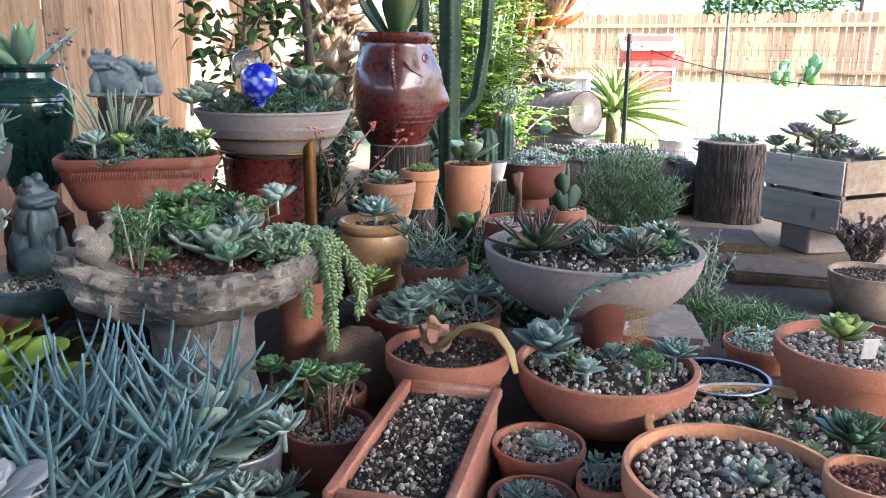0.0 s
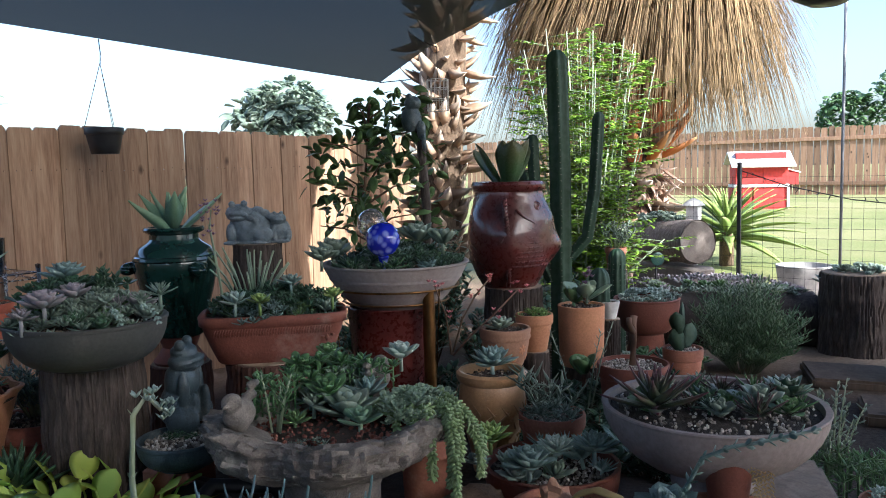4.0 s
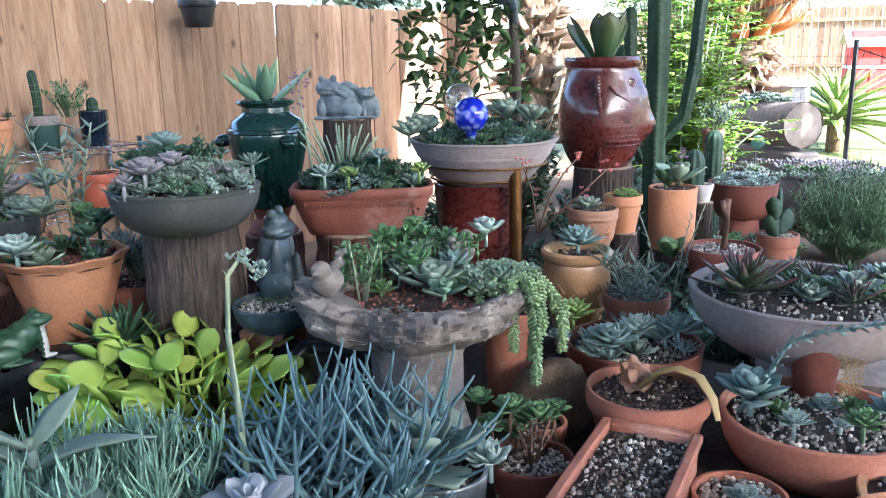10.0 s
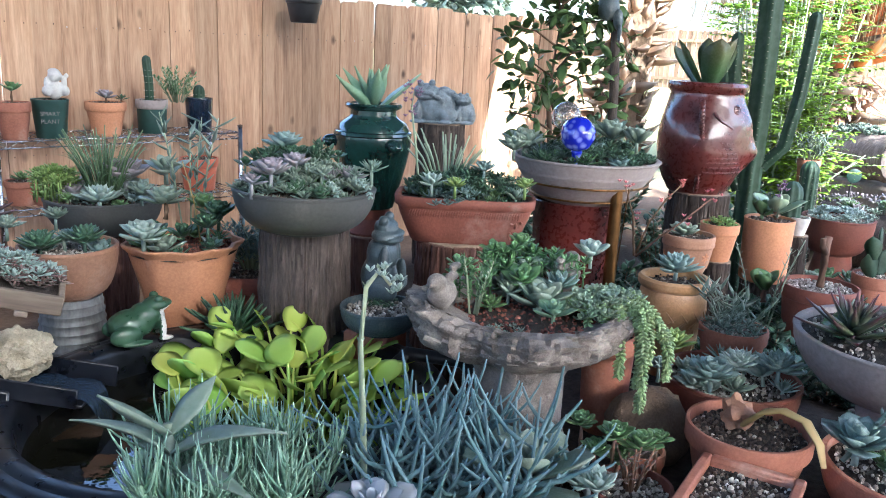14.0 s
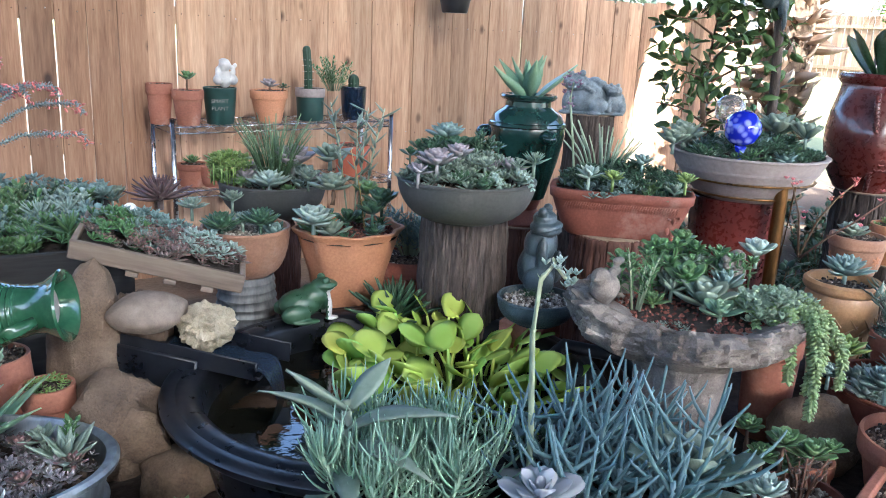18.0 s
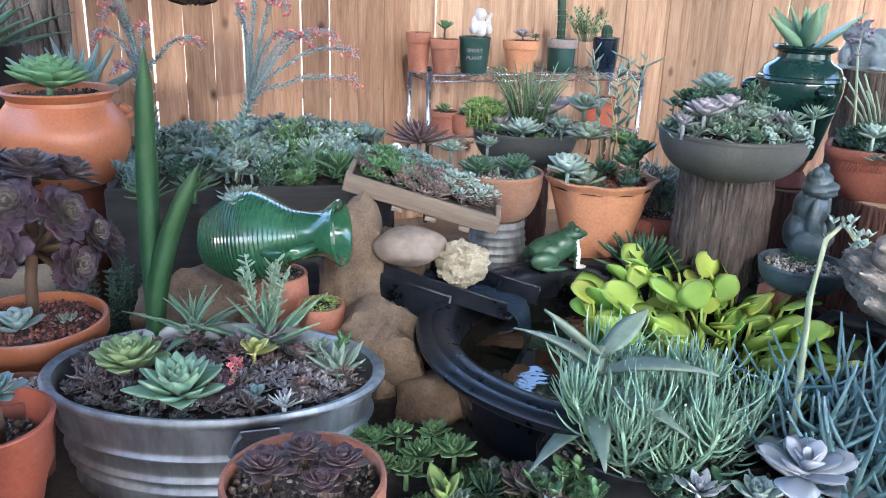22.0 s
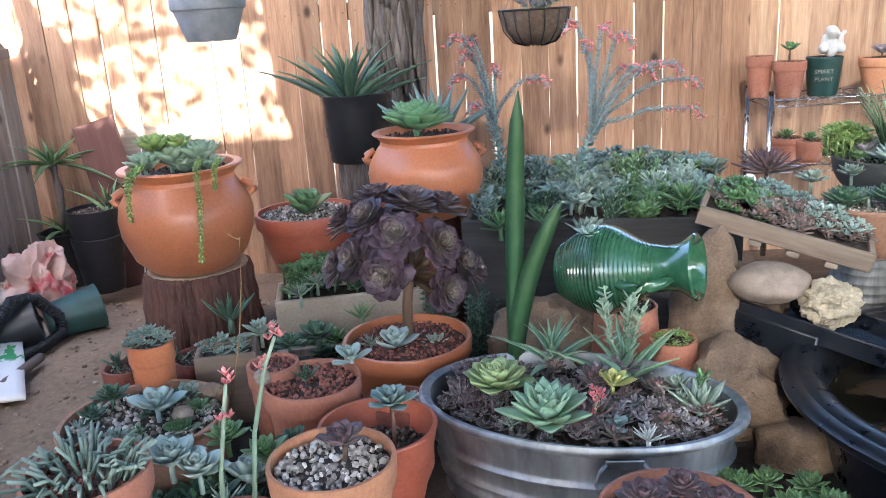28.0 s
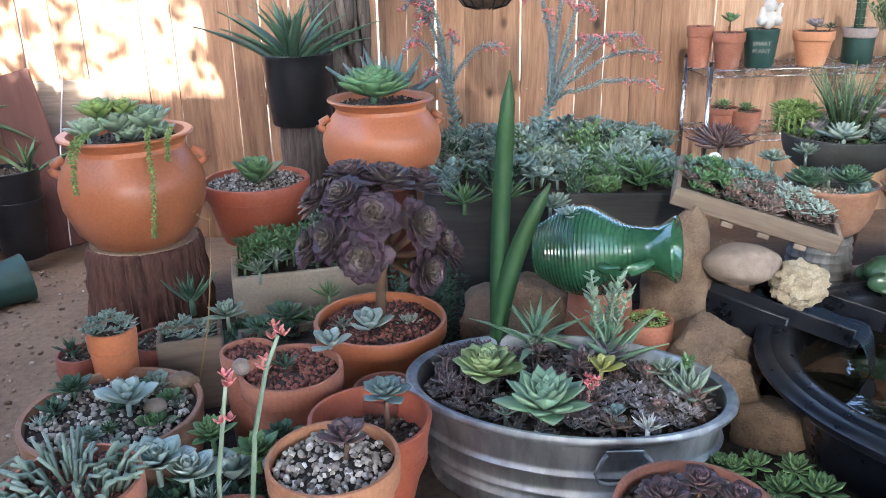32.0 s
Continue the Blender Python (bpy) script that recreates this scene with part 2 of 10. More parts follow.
STATUE_WHITE = earthen("white_plaster", (0.62, 0.60, 0.56), (0.82, 0.80, 0.77), 0.8, scale=18)
GLAZE_GREEN = glaze("green_glaze", (0.018, 0.075, 0.036), (0.05, 0.15, 0.075))
GLAZE_TEAL = glaze("dark_green_glaze", (0.005, 0.023, 0.019), (0.016, 0.052, 0.043))
GLAZE_RED = glaze("oxblood_glaze", (0.035, 0.009, 0.010), (0.17, 0.030, 0.022), 0.24)
GLAZE_BLUE = glaze("dark_blue_glaze", (0.004, 0.008, 0.02), (0.015, 0.03, 0.06))
FROG_GREEN = glaze("painted_frog_green", (0.018, 0.055, 0.026), (0.05, 0.12, 0.062), 0.34)
DARK_BOWL = earthen("dark_grey_green_plastic", (0.045, 0.047, 0.043), (0.075, 0.076, 0.070), 0.6, stains=0.1, bumps=0.1)
BLACK = plastic("black_plastic", (0.012, 0.013, 0.016), 0.4)
POND_BLACK = plastic("wet_black_plastic", (0.006, 0.008, 0.013), 0.3)
GREY_PLASTIC = plastic("grey_plastic", (0.26, 0.27, 0.29), 0.5)
GREEN_PLASTIC = plastic("green_plastic", (0.015, 0.06, 0.05), 0.45)
RED_PAINT = plastic("red_paint", (0.55, 0.035, 0.03), 0.55)
WHITE_PAINT = plastic("white_paint", (0.72, 0.70, 0.67), 0.6)
ZINC = metal_mat("galvanised_zinc", (0.51, 0.54, 0.56), 0.52, 7)
ZINC_DULL = metal_mat("dull_weathered_zinc", (0.34, 0.35, 0.35), 0.8, 14)
CHROME = metal_mat("chrome_wire", (0.72, 0.72, 0.74), 0.22)
STEEL_DARK = metal_mat("dark_steel", (0.08, 0.08, 0.085), 0.5)
BRONZE = metal_mat("bronze_glass", (0.30, 0.16, 0.06), 0.35)
CEDAR = timber("cedar_fence", (0.185, 0.088, 0.048), (0.47, 0.287, 0.172), (0.62, 0.435, 0.29))
CEDAR_RED = timber("red_cedar_fence", (0.145, 0.063, 0.032), (0.38, 0.204, 0.113), (0.545, 0.345, 0.212))
OLD_WOOD = timber("weathered_grey_boards", (0.10, 0.08, 0.065), (0.235, 0.19, 0.155), (0.36, 0.305, 0.255), 0.85, grey=0.6)
PATH_WOOD = timber("dark_path_timber", (0.06, 0.043, 0.032), (0.125, 0.09, 0.066), (0.20, 0.15, 0.11), 0.9)
FAR_WOOD = timber("old_brown_boards", (0.16, 0.09, 0.055), (0.27, 0.16, 0.10), (0.36, 0.24, 0.16), 0.85)
TRAY_WOOD = timber("raw_tray_wood", (0.12, 0.085, 0.055), (0.23, 0.17, 0.12), (0.34, 0.275, 0.205), 0.85, (1.2, 14, 14), grey=0.35)
CRATE_WOOD = timber("white_washed_wood", (0.34, 0.31, 0.28), (0.52, 0.49, 0.45), (0.66, 0.63, 0.58), 0.85, (1.2, 14, 14), grey=0.4)
STUMP_WOOD = timber("grey_stump_bark", (0.010, 0.007, 0.006), (0.055, 0.041, 0.033), (0.145, 0.115, 0.096), 0.95, (40, 40, 5.0), False, bumps=1.0)
STUMP_RED = timber("red_brown_stump", (0.03, 0.012, 0.009), (0.10, 0.042, 0.028), (0.19, 0.09, 0.062), 0.85, (24, 24, 3.0), False, bumps=0.8)
CUT_WOOD = timber("sawn_end_grain", (0.22, 0.15, 0.09), (0.38, 0.28, 0.19), (0.5, 0.4, 0.3), 0.85, (8, 8, 8), False)
BARK = timber("shaggy_bark", (0.05, 0.037, 0.032), (0.17, 0.135, 0.115), (0.34, 0.285, 0.25), 0.95, (34, 34, 2.5), False, bumps=1.0)
PALM_BARK = timber("palm_trunk_fibre", (0.035, 0.022, 0.015), (0.14, 0.09, 0.055), (0.32, 0.23, 0.15), 0.95, (20, 20, 8), False, bumps=1.0)
THATCH = leafy("dry_palm_fronds", (0.24, 0.14, 0.07), (0.38, 0.25, 0.15), 0.55, 0.8, 0.0, 0.1)
BOOT = leafy("palm_leaf_stubs", (0.30, 0.20, 0.13), (0.58, 0.49, 0.39), 0.4, 0.85, 0.0)
BOOT_ORANGE = leafy("orange_palm_stub", (0.50, 0.17, 0.05), (0.60, 0.30, 0.14), 0.3, 0.75, 0.0)
SOIL = earthen("potting_soil", (0.022, 0.016, 0.012), (0.075, 0.055, 0.042), 0.95, scale=60, stains=0.1, bumps=1.0)
GRAVEL = bits("grey_gravel", [(0.0, (0.10, 0.085, 0.07)), (0.3, (0.27, 0.235, 0.20)), (0.6, (0.38, 0.34, 0.295)), (0.85, (0.53, 0.49, 0.435)), (1.0, (0.74, 0.71, 0.66))])
LAVA = bits("red_lava_rock", [(0.0, (0.07, 0.025, 0.02)), (0.5, (0.20, 0.07, 0.05)), (1.0, (0.30, 0.12, 0.085))])
CRUMB = bits("soil_crumbs", [(0.0, (0.02, 0.014, 0.01)), (0.6, (0.08, 0.055, 0.04)), (0.9, (0.2, 0.15, 0.11)), (1.0, (0.5, 0.46, 0.4))])

L_BLUE = leafy("blue_grey_leaf", (0.115, 0.195, 0.175), (0.20, 0.29, 0.27), 0.2, 0.5, 0.35)
L_AQUA = leafy("pale_aqua_leaf", (0.24, 0.34, 0.29), (0.38, 0.46, 0.40), 0.18, 0.5, 0.4)
L_GREEN = leafy("mid_green_leaf", (0.075, 0.16, 0.055), (0.13, 0.23, 0.085), 0.3, 0.4, 0.12)
L_DARK = leafy("dark_green_leaf", (0.03, 0.075, 0.04), (0.05, 0.11, 0.055), 0.3, 0.4, 0.1)
L_LIME = leafy("yellow_green_leaf", (0.16, 0.25, 0.06), (0.28, 0.38, 0.11), 0.25, 0.45, 0.1)
L_PINK = leafy("mauve_leaf", (0.20, 0.20, 0.21), (0.34, 0.27, 0.30), 0.2, 0.5, 0.3)
L_WINE = leafy("wine_red_leaf", (0.065, 0.085, 0.045), (0.11, 0.025, 0.045), 0.25, 0.4, 0.05)
L_AEON = leafy("dark_aeonium_leaf", (0.18, 0.125, 0.115), (0.085, 0.038, 0.05), 0.3, 0.4, 0.12)
L_BRONZE = leafy("red_sedum_leaf", (0.12, 0.10, 0.075), (0.22, 0.10, 0.10), 0.4, 0.5, 0.25)
L_STICK = leafy("blue_chalk_leaf", (0.078, 0.160, 0.168), (0.145, 0.245, 0.275), 0.4, 0.5, 0.2)
L_SAGE = leafy("grey_green_leaf", (0.14, 0.20, 0.145), (0.24, 0.30, 0.225), 0.22, 0.5, 0.3)
L_AGAVE = leafy("agave_green_leaf", (0.14, 0.26, 0.16), (0.22, 0.34, 0.19), 0.15, 0.42, 0.2)
L_PICKLE = leafy("pale_fine_leaf", (0.20, 0.36, 0.24), (0.34, 0.50, 0.36), 0.3, 0.45, 0.12)
L_GHOST = leafy("powdery_lilac_leaf", (0.36, 0.39, 0.42), (0.48, 0.48, 0.51), 0.1, 0.6, 0.4)
L_PALE = leafy("pale_green_leaf", (0.20, 0.29, 0.19), (0.30, 0.39, 0.25), 0.15, 0.45, 0.3)
L_CABBAGE = leafy("fresh_echeveria_leaf", (0.10, 0.22, 0.09), (0.17, 0.32, 0.14), 0.2, 0.45, 0.15)
L_ALOE = leafy("aloe_leaf", (0.075, 0.15, 0.09), (0.12, 0.21, 0.12), 0.2, 0.4, 0.1)
L_HYA = leafy("water_hyacinth_leaf", (0.46, 0.62, 0.12), (0.60, 0.76, 0.20), 0.35, 0.25, 0.0, 0.35, 0.04)
L_BAMBOO = leafy("bright_shrub_leaf", (0.20, 0.38, 0.045), (0.36, 0.56, 0.09), 0.45, 0.45, 0.0, 0.45)
L_TREE = leafy("glossy_tree_leaf", (0.065, 0.145, 0.042), (0.105, 0.205, 0.06), 0.4, 0.3, 0.0, 0.3)
L_ROSE = leafy("rosemary_leaf", (0.085, 0.15, 0.065), (0.16, 0.235, 0.11), 0.35, 0.5, 0.1)
L_TONGUE = leafy("deep_green_strap_leaf", (0.028, 0.085, 0.03), (0.045, 0.11, 0.036), 0.15, 0.5, 0.05)
L_CACTUS = leafy("cactus_green", (0.02, 0.052, 0.028), (0.032, 0.07, 0.038), 0.2, 0.6, 0.08)
FLOWER = leafy("coral_flower", (0.62, 0.17, 0.17), (0.72, 0.30, 0.27), 0.3, 0.5, 0.0)
FLOWER_LILAC = leafy("lilac_bud", (0.22, 0.13, 0.20), (0.30, 0.19, 0.27), 0.3, 0.6, 0.0)
STEM = leafy("pale_flower_stem", (0.28, 0.35, 0.22), (0.35, 0.40, 0.27), 0.2, 0.6, 0.2)
STEM_BROWN = leafy("woody_stem", (0.13, 0.08, 0.05), (0.2, 0.12, 0.08), 0.3, 0.8, 0.0)
DRY = leafy("dry_curled_leaf", (0.36, 0.25, 0.10), (0.45, 0.33, 0.16), 0.2, 0.7, 0.0)
SPINE = leafy("cactus_spines", (0.6, 0.55, 0.45), (0.7, 0.66, 0.58), 0.2, 0.7, 0.0)

# ---- building helpers ----
rng = random.Random(7)
GOLD = math.pi * (3 - math.sqrt(5))


def smooth01(v):
    v = min(1.0, max(0.0, v))
    return v * v * (3 - 2 * v)


def G(x, y):
    """Height of the ground: a low planted mound, falling gently to the back fence."""
    m = smooth01((x + 3.6) / 0.5) * smooth01((0.75 - x) / 0.5) * smooth01((y + 0.8) / 0.5) * smooth01((2.6 - y) / 0.6)
    return 0.10 * m - 0.24 * smooth01((y - 2.4) / 1.6) * smooth01((3.5 - x) / 1.5) + 0.06 * smooth01((x - 2.5) / 5)


class Buf:
    """Collects many small pieces into one mesh."""

    def __init__(self):
        self.v, self.f, self.t, self.n = [], [], [], 0

    def add(self, v, f, tip=None):
        v = np.asarray(v, float)
        self.v.append(v)
        self.t.append(np.zeros(len(v)) if tip is None else tip)
        n = self.n
        self.f += [tuple(i + n for i in q) for q in f]
        self.n += len(v)

    def mesh(self, name, mat, smooth=True):
        me = bpy.data.meshes.new(name)
        me.from_pydata(np.concatenate(self.v).tolist() if self.v else [], [], self.f)
        at = me.attributes.new("tip", "FLOAT", "POINT")
        if self.t:
            at.data.foreach_set("value", np.concatenate(self.t).astype(np.float32))
        if smooth:
            me.polygons.foreach_set("use_smooth", [True] * len(me.polygons))
        me.materials.append(mat)
        return me


def part(name, data, material, parent=None, label="", smooth=True):
    """Links a bmesh, a Buf or a mesh as one object under a thing or a part."""
    if isinstance(data, Buf):
        me = data.mesh(name, material, smooth)
    elif isinstance(data, bpy.types.Mesh):
        me = data
    else:
        bmesh.ops.recalc_face_normals(data, faces=data.faces)
        me = bpy.data.meshes.new(name)
        data.to_mesh(me)
        data.free()
        if smooth:
            me.polygons.foreach_set("use_smooth", [True] * len(me.polygons))
            me.set_sharp_from_angle(angle=radians(40))
        me.materials.append(material)
    ob = new(name, me)
    if parent is not None:
        ob.parent = parent
    if label:
        ob["label"] = label
    return ob


def thing(name, label, category, x=0.0, y=0.0, z=0.0, rz=0.0, group="", kind="", rx=0.0, ry=0.0):
    ob = new(name)
    ob.empty_display_size = 0.05
    ob.matrix_basis = pose(x, y, z, rx, ry, rz)
    return tagged(ob, label, category, group, kind)


def lathe(profile, seg=40, wobble=0.0, wave=0, wave_amp=0.0, squash=1.0, seed=1):
    """A turned body from (radius, height) pairs; wave ruffles the rim, squash makes it oval, wobble roughens it."""
    bm = bmesh.new()
    rings = []
    top = max(h for _, h in profile)
    low = min(h for _, h in profile)
    for r, h in profile:
        ring = []
        for i in range(seg):
            a = 2 * math.pi * i / seg
            k = (h - low) / max(1e-6, top - low)
            rr = r * (1 + wave_amp * k ** 3 * math.sin(wave * a))
            if wobble:
                rr += wobble * noise.noise(Vector((math.cos(a) * 2.2 + seed * 7, math.sin(a) * 2.2, h * 9)))
            ring.append(bm.verts.new((rr * math.cos(a), rr * math.sin(a) * squash, h)))
        rings.append(ring)
    for a, b in zip(rings, rings[1:]):
        for i in range(seg):
            bm.faces.new((a[i], a[(i + 1) % seg], b[(i + 1) % seg], b[i]))
    # close the underside, and the floor of a hollow vessel, but never the mouth
    if profile[0][1] <= 0.25 * top:
        bm.faces.new(rings[0])
    if profile[-1][1] < 0.5 * top:
        bm.faces.new(rings[-1])
    return bm


def box(sx, sy, sz, bevel=0.004, at=(0, 0, 0), seg=1):
    """A bevelled block whose base centre is at the given point."""
    bm = bmesh.new()
    bmesh.ops.create_cube(bm, size=1)
    bmesh.ops.scale(bm, vec=(sx, sy, sz), verts=bm.verts)
    bmesh.ops.translate(bm, vec=(at[0], at[1], at[2] + sz / 2), verts=bm.verts)
    if bevel:
        bmesh.ops.bevel(bm, geom=list(bm.edges), offset=min(bevel, 0.45 * min(sx, sy, sz)), segments=seg, affect="EDGES")
    return bm


def tube_data(points, radius, seg=6, taper=1.0, tip0=0.0, tip1=1.0, flat=1.0):
    """Vertices, faces and tips of a round rod along points, tapering to radius * taper."""
    pts = [Vector(p) for p in points]
    vs, tips = [], []
    n = len(pts)
    for i, p in enumerate(pts):
        d = (pts[min(i + 1, n - 1)] - pts[max(i - 1, 0)]).normalized()
        s = d.cross(Vector((0, 0, 1)))
        s = s.normalized() if s.length > 1e-3 else Vector((1, 0, 0))
        u = s.cross(d)
        k = i / (n - 1)
        r = radius * (1 + (taper - 1) * k)
        for j in range(seg):
            a = 2 * math.pi * j / seg
            vs.append(p + s * (r * math.cos(a)) + u * (r * flat * math.sin(a)))
            tips.append(tip0 + (tip1 - tip0) * k)
    fs = []
    for i in range(n - 1):
        for j in range(seg):
            fs.append((i * seg + j, i * seg + (j + 1) % seg, (i + 1) * seg + (j + 1) % seg, (i + 1) * seg + j))
    fs += [tuple(range(seg))[::-1], tuple(range((n - 1) * seg, n * seg))]
    return np.array([tuple(v) for v in vs]), fs, np.array(tips)


def rod(points, radius, seg=8, taper=1.0):
    b = Buf()
    b.add(*tube_data(points, radius, seg, taper))
    return b


def leaf_shape(w=0.2, peak=0.6, sharp=1.0, thick=0.06, curl=0.0, cup=0.0, secs=6):
    """A fleshy leaf of unit length along +x: half-width w, widest at peak, lens-shaped across; curl lifts its tip, cup its edges."""
    vs, tips = [], []
    for i in range(secs + 1):
        u = i / secs
        a = u / peak if u < peak else 1 - ((u - peak) / (1 - peak)) ** (1.0 + sharp)
        base = 0.35 + 0.65 * math.sin(min(1, a) * math.pi / 2) if u < peak else a
        hw = max(0.012, w * base)
        th = thick * (0.6 + 0.4 * math.sin(math.pi * min(1, u * 1.1))) * (1 if u < 0.85 else 0.55)
        z = curl * u * u
        for q, (sy, sz) in enumerate(((1, 0.0), (0.45, 0.32), (-0.45, 0.32), (-1, 0.0), (0, -0.75))):
            vs.append((u, hw * sy, z + sz * th + cup * abs(sy) * hw))
            tips.append(u)
    fs = []
    for i in range(secs):
        for j in range(5):
            a, b = i * 5 + j, i * 5 + (j + 1) % 5
            fs.append((a, b, b + 5, a + 5))
    fs += [(4, 3, 2, 1, 0), tuple(secs * 5 + j for j in range(5))]
    return np.array(vs), fs, np.array(tips)


SPOON = leaf_shape(0.33, 0.66, 1.2, 0.10, 0.14, 0.30)
POINTED = leaf_shape(0.27, 0.55, 0.5, 0.10, 0.12, 0.28)
BROAD = leaf_shape(0.38, 0.62, 0.7, 0.08, 0.16, 0.3)
NARROW = leaf_shape(0.125, 0.35, 0.1, 0.08, 0.06, 0.25)
SWORD = leaf_shape(0.075, 0.35, 0.2, 0.035, -0.25, 0.4, 8)
FINGER = leaf_shape(0.10, 0.55, 1.6, 0.16, 0.0, 0.0, 4)
SMALL = leaf_shape(0.26, 0.6, 1.0, 0.12, 0.08, 0.1, 3)
BLADE = leaf_shape(0.045, 0.4, 0.2, 0.02, -0.5, 0.3, 6)
ROUNDED = leaf_shape(0.36, 0.64, 2.0, 0.12, 0.10, 0.22, 8)
OVAL = leaf_shape(0.3, 0.5, 0.6, 0.015, -0.15, 0.15, 3)


def turn_matrix(theta, phi, roll=0.0):
    """Leaf axis (+x) towards azimuth theta, raised by phi."""
    return Matrix.Rotation(theta, 3, "Z") @ Matrix.Rotation(-phi, 3, "Y") @ Matrix.Rotation(roll, 3, "X")


def put_leaf(buf, shape, length, theta, phi, base, roll=0.0, wide=1.0):
    m = np.array(turn_matrix(theta, phi, roll))
    v = shape[0] * (length, length * wide, length)
    buf.add(v @ m.T + np.array(base), shape[1], shape[2])


def rosette_leaves(R, n, phi, squat=0.25, jitter=0.12):
    """Length, azimuth, rise and base of each leaf of a rosette, outermost first."""
    out = []
    for i in range(n):
        k = i / max(1, n - 1)
        th = i * GOLD + rng.uniform(-jitter, jitter)
        ph = radians(phi[1] + (phi[0] - phi[1]) * k ** 0.9 + rng.uniform(-5, 5))
        ln = R * (1 - 0.68 * k ** 1.1) * rng.uniform(0.92, 1.06)
        r0 = R * 0.10 * (1 - k)
        out.append((ln, th, ph, (r0 * math.cos(th), r0 * math.sin(th), R * (0.30 * k - 0.04))))
    return out


LEAF_MESHES = {}


def leaf_mesh(shape, mat):
    key = (id(shape), mat.name)
    if key not in LEAF_MESHES:
        b = Buf()
        b.add(*shape)
        LEAF_MESHES[key] = b.mesh("leaf", mat)
    return LEAF_MESHES[key]


def rosette(label, x, y, z, R, mat, n=30, shape=SPOON, phi=(78, 10), hero=True, tilt=(0, 0), name="rosette_succulent", category="succulent", group="", stem=0.0, stem_mat=None, drop=0.04):
    """A rosette plant with one object per leaf (hero) or one mesh; stem lifts the head on a stalk."""
    th = thing(name, label, category, x, y, z, rng.uniform(0, 360), group, rx=tilt[0], ry=tilt[1])
    if stem:
        b = Buf()
        b.add(*tube_data([(0, 0, 0), (R * 0.1, 0, stem * 0.5), (0, 0, stem + 0.01)], max(0.006, R * 0.12), 7, 0.8))
        part("stem", b, stem_mat or STEM_BROWN, th)
    elif drop:
        b = Buf()
        b.add(*tube_data([(0, 0, -drop), (0, 0, -drop * 0.5), (0, 0, 0.1 * R)], max(0.005, R * 0.09), 7, 0.9))
        part("stem", b, stem_mat or mat, th)
    leaves = rosette_leaves(R, n, phi)
    if hero:
        me = leaf_mesh(shape, mat)
        for ln, t, p, base in leaves:
            ob = new("leaf", me)
            ob.parent = th
            ob.matrix_basis = Matrix.Translation((base[0], base[1], base[2] + stem)) @ turn_matrix(t, p).to_4x4() @ Matrix.Diagonal((ln, ln, ln, 1))
    else:
        b = Buf()
        for ln, t, p, base in leaves:
            put_leaf(b, shape, ln, t, p, (base[0], base[1], base[2] + stem))
        part("leaves", b, mat, th)
    return th


def add_rosette(buf, x, y, z, R, n, shape, phi=(75, 10)):
    lean, az = rng.uniform(0, 0.35), rng.uniform(0, 6.28)
    m = np.array(Matrix.Rotation(lean, 3, Vector((math.cos(az), math.sin(az), 0))))
    for ln, t, p, base in rosette_leaves(R, n, phi):
        q = np.array(turn_matrix(t, p))
        v = (shape[0] * ln) @ q.T + np.array(base)
        buf.add(v @ m.T + (x, y, z), shape[1], shape[2])


def disc_points(n, rx, ry=None, gap=0.0):
    """Scattered points in an oval that keep some distance."""
    ry = ry or rx
    pts = []
    for _ in range(n * 12):
        a, r = rng.uniform(0, 2 * math.pi), math.sqrt(rng.random())
        p = (rx * r * math.cos(a), ry * r * math.sin(a))
        if all((p[0] - q[0]) ** 2 + (p[1] - q[1]) ** 2 > gap * gap for q in pts):
            pts.append(p)
            if len(pts) >= n:
                break
    return pts


def carpet(label, x, y, z, rx, ry, n, R, mat, shape=SMALL, leaves=9, dome=0.03, rz=0.0, name="sedum_carpet", category="ground cover", phi=(75, 10), stem=0.0):
    """A dense cover of many tiny rosettes over an oval patch."""
    b = Buf()
    for px, py in disc_points(n, rx, ry, R * 0.55):
        k = 1 - (px / rx) ** 2 - (py / ry) ** 2
        zz = dome * max(0, k) + rng.uniform(-0.3, 0.4) * R
        if stem:
            b.add(*tube_data([(px, py, -0.005), (px, py, zz + stem)], 0.003, 4))
            for q in range(int(stem / 0.011)):
                put_leaf(b, shape, R * rng.uniform(0.5, 0.85), q * 2.4 + px * 90, rng.uniform(0.0, 0.7), (px, py, zz + 0.011 * q))
        add_rosette(b, px, py, zz + stem, R * rng.uniform(0.65, 1.25), leaves, shape, phi)
    ob = part(name, b, mat)
    ob.matrix_basis = pose(x, y, z, 0, 0, rz)
    return tagged(ob, label, category, kind="stuff")


PEBBLE = None


def pebble_shape():
    bm = bmesh.new()
    bmesh.ops.create_icosphere(bm, subdivisions=1, radius=1)
    v = np.array([tuple(q.co) for q in bm.verts])
    f = [tuple(q.index for q in p.verts) for p in bm.faces]
    bm.free()
    return v, f


PEBBLE = pebble_shape()


def gravel_buf(n, rx, ry, size, z=0.0, square=False):
    b = Buf()
    for _ in range(n):
        if square:
            px, py = rng.uniform(-rx, rx), rng.uniform(-ry, ry)
        else:
            a, r = rng.uniform(0, 6.283), math.sqrt(rng.random()) * 0.97
            px, py = rx * r * math.cos(a), ry * r * math.sin(a)
        s = size * rng.uniform(0.5, 1.35)
        m = np.array(Euler((rng.uniform(0, 6), rng.uniform(0, 6), rng.uniform(0, 6))).to_matrix())
        v = (PEBBLE[0] * (s, s * rng.uniform(0.6, 1), s * rng.uniform(0.5, 0.8))) @ m.T
        b.add(v + (px, py, z + rng.uniform(-0.2, 0.5) * size), PEBBLE[1])
    return b


